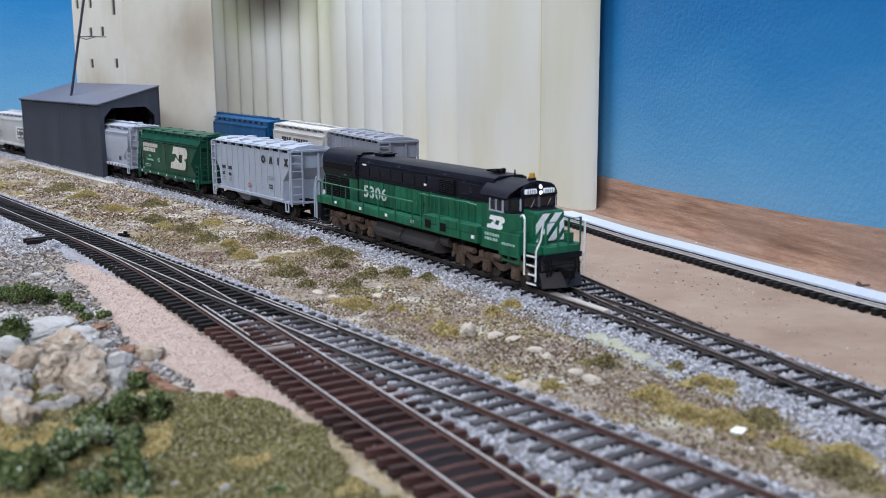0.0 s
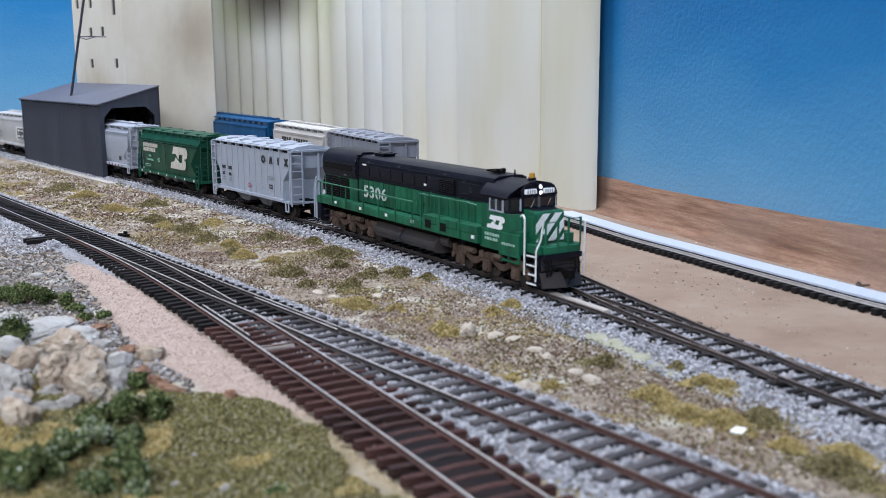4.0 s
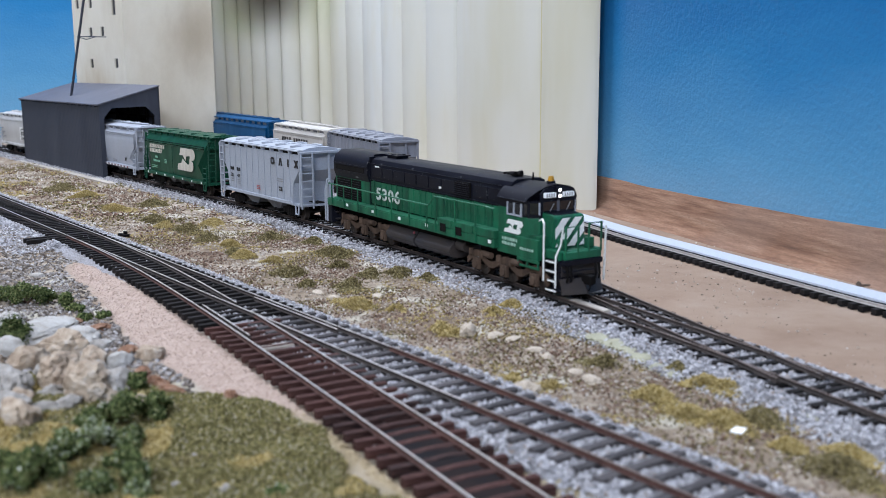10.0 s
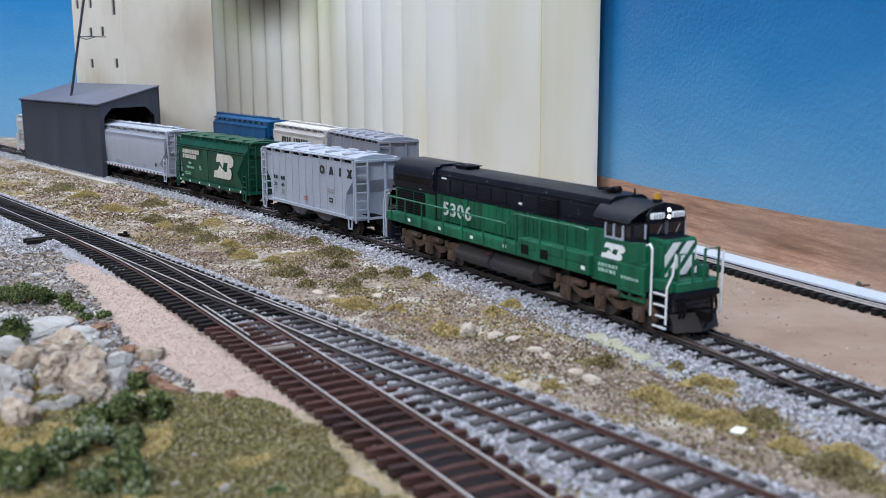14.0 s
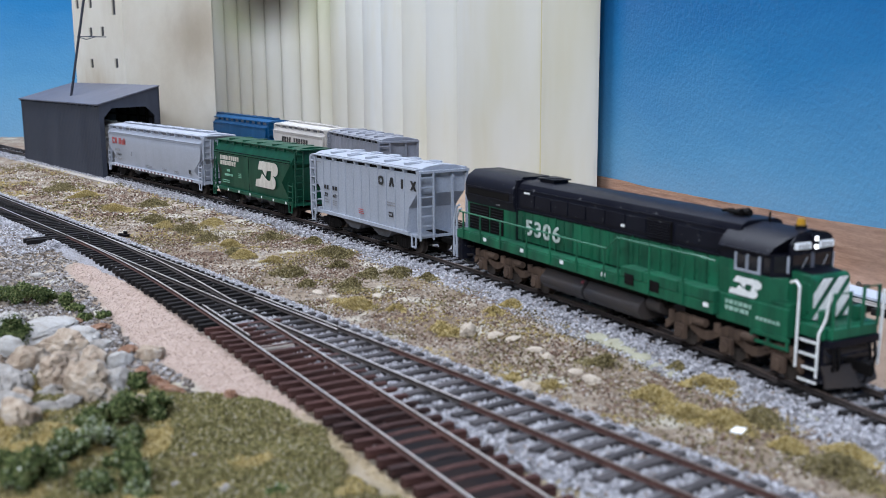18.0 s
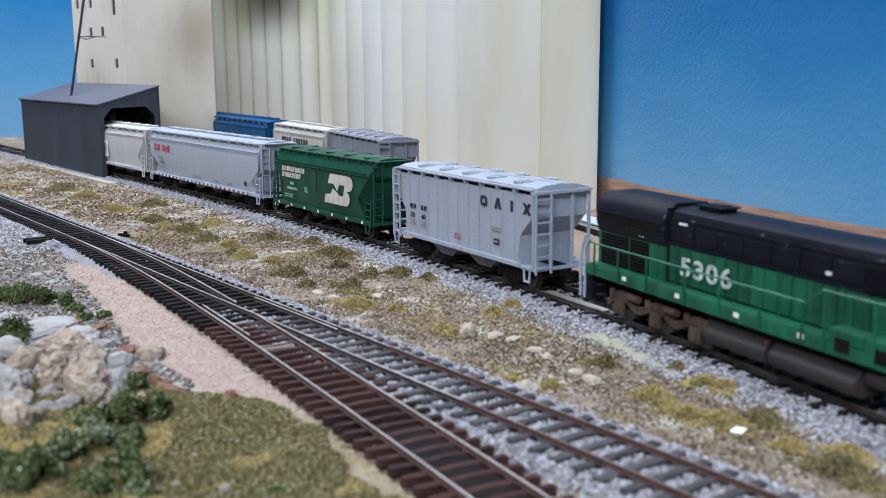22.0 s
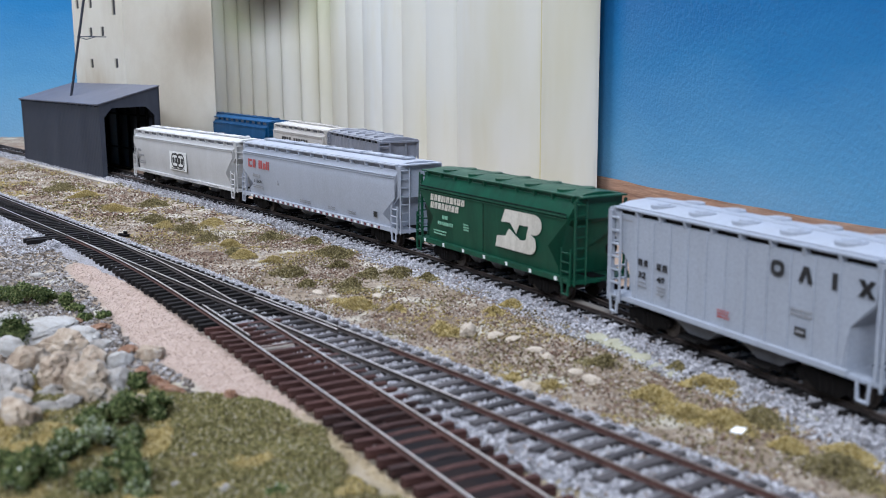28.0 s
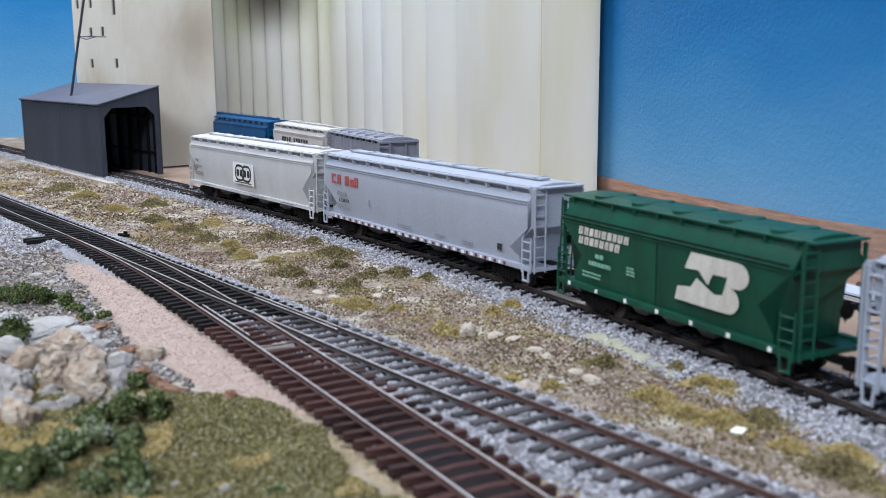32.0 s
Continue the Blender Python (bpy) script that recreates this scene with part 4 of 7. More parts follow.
def ribbed_hopper(m, paint, label, half=67.5, ribs=11, bay_x=(-18, 18), truck_x=45, group="freight cars", roof_paint=None):
    """Covered hopper with outside posts, sloped ends and round roof hatches."""
    t = thing("hopper_car", m, label, "hopper car", group)
    h, eave = half, 46.6
    side_top = eave - 2.2
    side = [(-h + 15, 12.5), (h - 15, 12.5), (h - 12.4, 25.6), (h - 3.5, 34.5), (h - 3, side_top), (-h + 3, side_top), (-h + 3.5, 34.5), (-h + 12.4, 25.6)]
    body = part("body", Build().plate(side, -15.4, -14.6), paint, t)
    part("body_side", Build().plate(side, 14.6, 15.4), paint, t)
    for sgn in (-1, 1):
        prof = [(h - 3.6, eave), (h - 3.6, 33.9), (h - 12.9, 25.2), (h - 14.0, 11), (h - 15.0, 11), (h - 13.9, 26.0), (h - 4.4, 34.7), (h - 4.4, eave)]
        part("slope_sheet", Build().plate([(sgn * x, z) for x, z in prof], -14.6, 14.6), paint, t)
    for i in range(ribs):
        x = -h + 17.5 + (2 * h - 35) * i / (ribs - 1)
        part("side_post", Build().box(x - 0.55, x + 0.55, -15.85, -15.35, 12.6, side_top - 0.4), paint, t, bevel=0.2)
    part("side_sill", Build().box(-h + 12, h - 12, -16.7, -15.0, 10.6, 12.6).box(-h + 12, h - 12, 15.0, 16.7, 10.6, 12.6), paint, t, bevel=0.2)
    rp = roof_paint or paint
    part("roof", Build().prism([(-13.2, side_top - 1), (13.2, side_top - 1), (13.2, eave + 1.0), (9, eave + 2.2), (0, eave + 2.8), (-9, eave + 2.2), (-13.2, eave + 1.0)], -h + 2.4, h - 2.4), rp, t, smooth=True)
    part("eave_ledge", Build().box(-h + 3, h - 3, -15.3, -12.8, side_top - 0.8, side_top - 0.02).box(-h + 3, h - 3, 12.8, 15.3, side_top - 0.8, side_top - 0.02), rp, t)
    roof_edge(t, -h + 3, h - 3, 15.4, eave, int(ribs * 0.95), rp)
    hatches(t, [-h + 22 + (2 * h - 44) * i / 4 for i in range(5)], 6.8, eave + 2.0, 5.0, rp)
    part("running_board", Build().box(-h + 3, h - 3, -1.2, 1.2, eave + 2.6, eave + 3.0), rp, t)
    for sgn in (-1, 1):
        part("end_platform", Build().box(*sorted((sgn * (h - 15), sgn * h)), -16.0, 16.0, 10.2, 11.6), paint, t, bevel=0.2)
        for y in (-15.6, -6, 6, 15.6):
            part("end_post", Build().box(*sorted((sgn * (h - 1.2), sgn * (h - 2.2))), y - 0.7, y + 0.7, 11, eave), paint, t)
        part("end_beam", Build().box(*sorted((sgn * (h - 3.4), sgn * h)), -16.2, 16.2, eave - 1.4, eave), paint, t)
        if sgn < 0:
            ladder(t, "side_ladder", (sgn * (h - 2), -16.6, 9), (sgn * (h - 2), -16.6, eave - 1), (-sgn * 6.2, 0, 0), 7, 0.55, paint)
        ladder(t, "end_ladder", (sgn * (h + 0.4), -15.8, 9), (sgn * (h + 0.4), -15.8, eave - 1), (0, 8.4, 0), 7, 0.6, paint)
        stirrup(t, sgn * (h - 5), paint)
        coupler(t, sgn * (h - 2), sgn)
        freight_truck(t, sgn * truck_x)
    brake_gear(t, -h - 0.6, 30)
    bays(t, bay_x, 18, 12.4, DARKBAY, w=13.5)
    part("center_sill", Build().box(-h + 2, h - 2, -3.5, 3.5, 8.6, 12), FLOOR_BLK, t)
    return t


def smooth_hopper(m, paint, label, half=104, bay_n=4, group="freight cars", sill_paint=None, eave=44.0, bow=1.0, trough=True, shoulder=13.7, rim=12.0, railing=False, notch=(33.0, 21.0, 13.2), seam=6.2):
    """Covered hopper with plain bowed sides and a rounded roof over long trough hatches."""
    t = thing("hopper_car", m, label, "hopper car", group)
    h = half
    # side sheet: bowed outwards, cut back below at both ends
    side_z = [11.6, 20.9, 26, 33.1, eave - seam, eave - 3.4]
    side_y = [-14.6, -15.5 - bow * 0.3, -15.8 - bow * 0.35, -16.2 - bow * 0.4, -16.2 - bow * 0.1, -15.0]
    top_z, low_z, deep = notch
    prof = [(float(np.interp(z, side_z, side_y)), z) for z in (11.6, 15.5, low_z, (low_z + top_z) / 2, top_z, (top_z + eave - seam) / 2, eave - seam)]
    prof += [(-shoulder, eave - (1.2 if railing else 2.5)), (-rim, eave - (1.1 if railing else 2.4)), (-rim, eave)]
    full = prof + [(-y, z) for y, z in reversed(prof)]

    def cut(z):
        return h - 3.5 - float(np.interp(z, [11.6, 15.5, low_z, top_z], [deep * 0.55, deep * 0.55, deep, 0]))
    rings = []
    for f in (-1, 1):
        rings.append([(f * cut(z), y, z) for y, z in full])
    part("body", Build().loft(rings), paint, t, smooth=True)
    zs = eave - seam
    part("side_seam", Build().box(-h + 4, h - 4, -16.7 - bow * 0.2, -15.7, zs - 0.5, zs).box(-h + 4, h - 4, -16.6 - bow * 0.2, -15.7, zs + 0.6, zs + 1.1).box(-h + 4, h - 4, 15.7, 16.7 + bow * 0.2, zs - 0.4, zs + 0.5), paint, t)
    sp = sill_paint or paint
    part("side_sill", Build().box(-h + 2, h - 2, -16.9, -14.4, 9.8, 12.2).box(-h + 2, h - 2, 14.4, 16.9, 9.8, 12.2), sp, t, bevel=0.25)
    k_ = rim / 12.0
    part("roof", Build().prism([(-11.9 * k_, eave - 0.4), (11.9 * k_, eave - 0.4), (11.9 * k_, eave + 0.9), (8 * k_, eave + 1.9), (0, eave + 2.4), (-8 * k_, eave + 1.9), (-11.9 * k_, eave + 0.9)], -h + 3, h - 3), paint, t, smooth=True)
    if railing:
        # a slim walkway bar on stubs along the sloping shoulder, and a dark double seam below it
        me = mesh_of("rail_stub", Build().box(-0.5, 0.5, -0.9, 0.9, -2.2, 0), paint)
        for sgn in (-1, 1):
            part("walkway_bar", Build().box(-h + 4, h - 4, sgn * (rim + 1.6) - 1.0, sgn * (rim + 1.6) + 1.0, eave + 0.6, eave + 1.2), paint, t, bevel=0.15)
            part("seam_gap", Build().box(-h + 4.2, h - 4.2, *sorted((sgn * 16.0, sgn * (16.35 + bow * 0.2))), zs + 0.05, zs + 0.55), FLOOR_BLK, t, "dark joint along the top of the side")
            for i in range(10):
                part("rail_stub", me, paint, t, m=pose((-h + 6 + (2 * h - 12) * i / 9) * MM, sgn * (rim + 1.6) * MM, (eave + 0.6) * MM))
    else:
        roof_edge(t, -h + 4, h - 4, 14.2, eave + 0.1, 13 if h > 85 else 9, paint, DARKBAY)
    if trough:
        part("hatch_cover", Build().box(-h + 12, h - 12, -3.0, 3.0, eave + 2.5, eave + 3.7), paint, t, "long trough hatch cover", 0.4)
    for i in range(9 if trough else 0):
        x = -h + 16 + (2 * h - 32) * i / 8
        part("hatch_strap", Build().box(x - 0.7, x + 0.7, -3.8, 3.8, eave + 3.4, eave + 4.1), paint, t)
    for sgn in (-1, 1):
        part("end_platform", Build().box(*sorted((sgn * (h - 14), sgn * (h + 0.5))), -15.5, 15.5, 9.6, 11.2), paint, t, bevel=0.2)
        for y in (-13.5, 13.5):
            part("end_post", Build().box(*sorted((sgn * (h - 2), sgn * (h - 1))), y - 0.6, y + 0.6, 11, eave - 1), paint, t)
        part("end_sheet", Build().box(*sorted((sgn * (h - 2), sgn * (h - 3.6))), -(12 if railing else 14.4), (12 if railing else 14.4), top_z, eave), paint, t)
        part("end_slope", Build().hexa([(sgn * (h - 3.2), -14.2, top_z), (sgn * (h - 4 - deep), -14.0, low_z - 3), (sgn * (h - 4 - deep), 14.0, low_z - 3), (sgn * (h - 3.2), 14.2, top_z), (sgn * (h - 4.2), -14.2, top_z + 0.6), (sgn * (h - 5 - deep), -14.0, low_z - 2.4), (sgn * (h - 5 - deep), 14.0, low_z - 2.4), (sgn * (h - 4.2), 14.2, top_z + 0.6)]), paint, t)
        part("roof_platform", Build().box(*sorted((sgn * (h - 3), sgn * (h + 1.5))), -12, 12, eave + 0.4, eave + 1.1), paint, t)
        ladder(t, "side_ladder", (sgn * (h - 1), -16.6, 9), (sgn * (h - 1), -16.2, 25), (-sgn * 6.4, 0, 0), 4, 0.5, paint)
        ladder(t, "end_ladder", (sgn * (h + 0.3), -15.2, 9), (sgn * (h - 0.5), -14.2, eave), (0, 6.0, 0), 8, 0.45, paint)
        stirrup(t, sgn * (h - 4), paint)
        coupler(t, sgn * (h - 2), sgn)
        freight_truck(t, sgn * (h - 25))
    brake_gear(t, h + 0.4, 24)
    span = 2 * (h - 40)
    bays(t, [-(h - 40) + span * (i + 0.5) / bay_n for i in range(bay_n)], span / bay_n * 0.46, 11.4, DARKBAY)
    part("center_sill", Build().box(-h + 2, h - 2, -3.5, 3.5, 8.2, 11.5), FLOOR_BLK, t)
    return t


def mark_shape(b, x0, x1, z0, z1, y, kind, slant=0.0):
    """A plain upright block, one for each mark of a name."""
    inset = (x1 - x0) * (0.02 + 0.05 * (kind % 3))
    a, c, h_ = x0 + inset, x1 - inset, z1 - z0
    g, m_ = (c - a) * 0.10, (a + c) / 2
    if kind % 4 == 3:
        shape = [(a, z0), (c, z0), (c, z1), (a, z1)]
    elif kind % 2:
        shape = [(a, z0), (c, z0), (c, z1), (m_ + g, z1), (m_ + g, z0 + h_ * 0.35), (m_ - g, z0 + h_ * 0.35), (m_ - g, z1), (a, z1)]
    else:
        shape = [(a, z0), (m_ - g, z0), (m_ - g, z0 + h_ * 0.6), (m_ + g, z0 + h_ * 0.6), (m_ + g, z0), (c, z0), (c, z1), (a, z1)]
    b.plate([(x + slant * (z - z0) / h_, z) for x, z in shape], -y - 0.18, -y + 0.02)


def stencil(parent, x, z, w, rows, y, material, hgt=0.9, gap=1.6, seed=1):
    """Small writing that cannot be read: rows of short bars."""
    rng = random.Random(seed)
    for r in range(rows):
        q = x
        while q < x + w - 0.6:
            n = rng.uniform(0.9, 2.4)
            patch("stencil_bar", rect(q, min(q + n, x + w), z - r * gap, z - r * gap + hgt), y, material, parent)
            q += n + 0.6


REST = Matrix.Identity(4)


def gatx_car():
    t = ribbed_hopper(REST, GREYCAR, "light grey ribbed two-bay covered hopper with black lettering")
    y = 15.9
    # four bold black marks of the owner, as plain blocks
    ring, hole = rounded(22.2, 28.2, 35.6, 40.8, 2.0, 5), rounded(23.9, 26.5, 37.1, 39.3, 0.7, 5)
    b = Build().loft([[(p[0], -y - 0.2, p[1]) for p in ring], [(p[0], -y - 0.2, p[1]) for p in hole]], False)
    part("owner_mark", b, BLACKL, t, "bold black ring mark")
    patch("owner_mark", [(34.2, 35.6), (36.1, 35.6), (37.2, 38.8), (38.3, 35.6), (40.2, 35.6), (38.2, 40.8), (36.2, 40.8)], y, BLACKL, t, "bold black wedge mark")
    patch("owner_mark", rect(47.8, 49.8, 35.6, 40.8), y, BLACKL, t, "bold black bar mark")
    patch("owner_mark", [(57.6, 35.6), (59.7, 35.6), (60.75, 37.2), (61.8, 35.6), (63.9, 35.6), (61.9, 38.2), (63.9, 40.8), (61.8, 40.8), (60.75, 39.2), (59.7, 40.8), (57.6, 40.8), (59.6, 38.2)], y, BLACKL, t, "bold black cross mark")
    for x, kind in ((-48.3, 0), (-44.8, 2), (-36.8, 1), (-33.3, 0)):
        b = Build()
        mark_shape(b, x, x + 2.6, 26.4, 28.9, y, kind)
        part("small_mark", b, BLACKL, t)
    lettering("car_number", "32", 2.4, on_side(-48.1, 21.7, y), BLACKL, t, bold=0.08, squeeze=1.45)
    lettering("car_number", "48", 2.4, on_side(-36.5, 21.7, y), BLACKL, t, bold=0.08, squeeze=1.45)
    stencil(t, -48, 19.6, 5, 2, y, GREYL, 0.6, 1.6, 5)
    stencil(t, -36.4, 19.6, 5, 3, y, GREYL, 0.6, 1.3, 6)
    stencil(t, 31.7, 26.2, 9, 2, y, GREYL, 0.7, 1.5, 7)
    patch("data_panel", rect(33.7, 38.4, 18.4, 21.2), y, BLACKL, t)
    patch("data_panel", rect(34.4, 37.7, 19.3, 20.3), y + 0.1, GREYL, t)
    stencil(t, -2.4, 18.4, 6, 3, y, REDL, 0.5, 1.1, 8)
    stencil(t, -61, 42.2, 9, 1, 15.5, GREYL, 0.6, 1.5, 9)
    return t


def herald(parent, x0, x1, z0, z1, y, material, label="bold white herald"):
    """The slanted two-bowl herald as one plain shape with a zigzag cut through it."""
    bowl = lambda cu, cv, ru, rv: [(cu + ru * math.cos(radians(q)), cv + rv * math.sin(radians(q))) for q in range(-90, 91, 20)]
    edge = [(0.0, 0.0)] + bowl(0.74, 0.25, 0.15, 0.25) + bowl(0.85, 0.75, 0.15, 0.25)
    edge += [(0.22, 1.0), (0.13, 0.66), (0.33, 0.68), (0.47, 0.44), (0.53, 0.67), (0.73, 0.685), (0.67, 0.32), (0.55, 0.30), (0.31, 0.52), (0.23, 0.32), (0.04, 0.28)]
    return part("herald", Build().plate([(x0 + u * (x1 - x0), z0 + v * (z1 - z0)) for u, v in edge], -y - 0.2, -y), material, parent, label)


def bn_car():
    t = smooth_hopper(REST, BNGREEN, "dark green three-bay covered hopper with white herald", 69, 3, eave=46.2, bow=0.6, trough=False, shoulder=11.4, rim=10.2, railing=True, notch=(37.2, 24.2, 14.4), seam=8.6)
    y = 16.75
    herald(t, 10.3, 47.4, 18.2, 36.7, y, HERALDM)
    for z, wide in ((33.2, (3.2, 3.2, 3.0, 2.4, 1.2, 3.3, 3.2, 2.6, 3.4, 3.2)), (29.2, (3.3, 3.3, 3.0, 2.6, 3.2, 2.4, 3.0, 3.3))):
        x = -52.4
        for i, w_ in enumerate(wide):
            b = Build()
            mark_shape(b, x, x + w_, z, z + 3.2, y, i * 3 + 1, 0.6)
            part("name_block", b, HERALDM, t)
            x += w_ + 0.6
    stencil(t, -40, 24.6, 6, 1, y, PALEGRN, 1.8, 3, 2)
    stencil(t, -44.6, 21.3, 15, 1, y, PALEGRN, 1.7, 3, 3)
    stencil(t, -49, 17.5, 13, 2, y, PALEGRN, 0.7, 1.5, 4)
    stencil(t, -19, 24, 5, 3, y, PALEGRN, 0.7, 1.3, 5)
    for x in (-58.4, -38.8, -19.2, 0.3, 19.7, 38.9, 58.3):
        patch("reflector", rect(x - 0.9, x + 0.9, 10.2, 11.9), 16.9, WHITEP, t, "small white reflector")
    part("seam_gap", Build().box(-64, 64, -16.5, -15.9, 39.4, 39.8), FLOOR_BLK, t, "dark joint along the top of the side")
    patch("panel_seam", rect(-0.9, -0.6, 13, 37), y, FLOOR_BLK, t)
    for x in (-50, -25, 0, 25, 50):
        for s_ in (-1, 1):
            part("round_hatch", Build().rod((x, s_ * 5.4, 46.8), (x, s_ * 5.4, 48.6), 4.2, 18), BNGREEN, t, "", 0.15)
    return t


def cp_car():
    t = smooth_hopper(REST, GREYCAR2, "smooth pale grey covered hopper with red owner name", 111, 4, eave=47.0, notch=(29.2, 18.8, 15.2))
    y = 16.85
    # owner's name in red as plain blocks
    for x, w_, hh, k in ((-96.5, 6.2, 5.8, 0), (-89.4, 5.8, 5.8, 2), (-79.0, 6.4, 5.8, 4), (-71.6, 5.0, 4.2, 1), (-65.6, 1.6, 5.8, 9), (-62.8, 1.6, 5.8, 9)):
        b = Build()
        if k == 0:
            b.plate([(x, 31.2), (x + w_, 31.2), (x + w_, 32.7), (x + 1.9, 32.7), (x + 1.9, 35.5), (x + w_, 35.5), (x + w_, 37.0), (x, 37.0)], -y - 0.18, -y)
        elif w_ > 2:
            mark_shape(b, x, x + w_, 31.2, 31.2 + hh, y, k, 0.5)
        else:
            b.plate(rect(x, x + w_, 31.2, 31.2 + hh, 0.3), -y - 0.18, -y)
        part("name_block", b, REDL, t, "red owner name block")
    stencil(t, -89, 24.7, 12, 1, y, GREYL, 2.1, 3, 3)
    lettering("car_number", "113671", 2.1, on_side(-87.6, 20.8, y), BLACKL, t, squeeze=1.75)
    stencil(t, -89, 18.4, 16, 2, y, GREYL, 0.6, 1.2, 4)
    stencil(t, -48, 24.6, 3, 3, y, GREYL, 0.6, 1.2, 5)
    stencil(t, -14, 15.6, 16, 2, 16.3, GREYL, 0.6, 1.2, 6)
    stencil(t, 26, 15.6, 10, 2, 16.3, GREYL, 0.6, 1.2, 7)
    stencil(t, 52, 15.6, 10, 2, 16.3, GREYL, 0.6, 1.2, 8)
    patch("data_panel", rect(83.5, 87, 16.2, 19.4), 16.3, BLACKL, t)
    # red and white edge stripe along the sill
    for i in range(46):
        a = -93 + i * 4.05
        patch("sill_stripe", rect(a, a + 2.0, 10.1, 11.6), 16.92, MAROON if i % 2 else WHITEP, t)
    return t


def coop_car():
    t = smooth_hopper(REST, COOPCAR, "off-white covered hopper with a round black and white emblem", 109, 4, eave=46.0, bow=1.3, notch=(34.5, 22.8, 14.6))
    y = 17.1
    patch("emblem_panel", rect(-18, 18, 17.5, 33), y, WHITEP, t, "white emblem panel")
    b = Build()
    for cx in (-6, 6):
        ring = rounded(cx - 8.2, cx + 8.2, 19.4, 31.6, 5.8, 8)
        inner = rounded(cx - 6.6, cx + 6.6, 21.0, 30.0, 4.4, 8)
        k = len(ring)
        b.loft([[(p[0], -y - 0.3, p[1]) for p in ring], [(p[0], -y - 0.3, p[1]) for p in inner]], False)
    for cx in (-9.2, -3.2, 3.2, 9.2):
        b.plate(rounded(cx - 2.2, cx + 2.2, 23, 28, 1.4), -y - 0.34, -y - 0.2)
    part("emblem", b, BLACKL, t, "black double-oval emblem")
    stencil(t, -14, 18.4, 28, 1, y + 0.2, BLACKL, 0.7, 2, 1)
    stencil(t, -93, 28.2, 8, 1, y, GREYL, 2.0, 3, 2)
    stencil(t, -92, 23.8, 13, 1, y, GREYL, 1.8, 3, 3)
    stencil(t, -92, 19.4, 15, 2, y, GREYL, 0.9, 1.8, 4)
    stencil(t, -80, 10.7, 16, 1, 16.9, GREYL, 0.7, 2, 5)
    stencil(t, 10, 10.7, 26, 1, 16.9, GREYL, 0.7, 2, 6)
    stencil(t, 60, 10.7, 20, 1, 16.9, GREYL, 0.7, 2, 7)
    return t


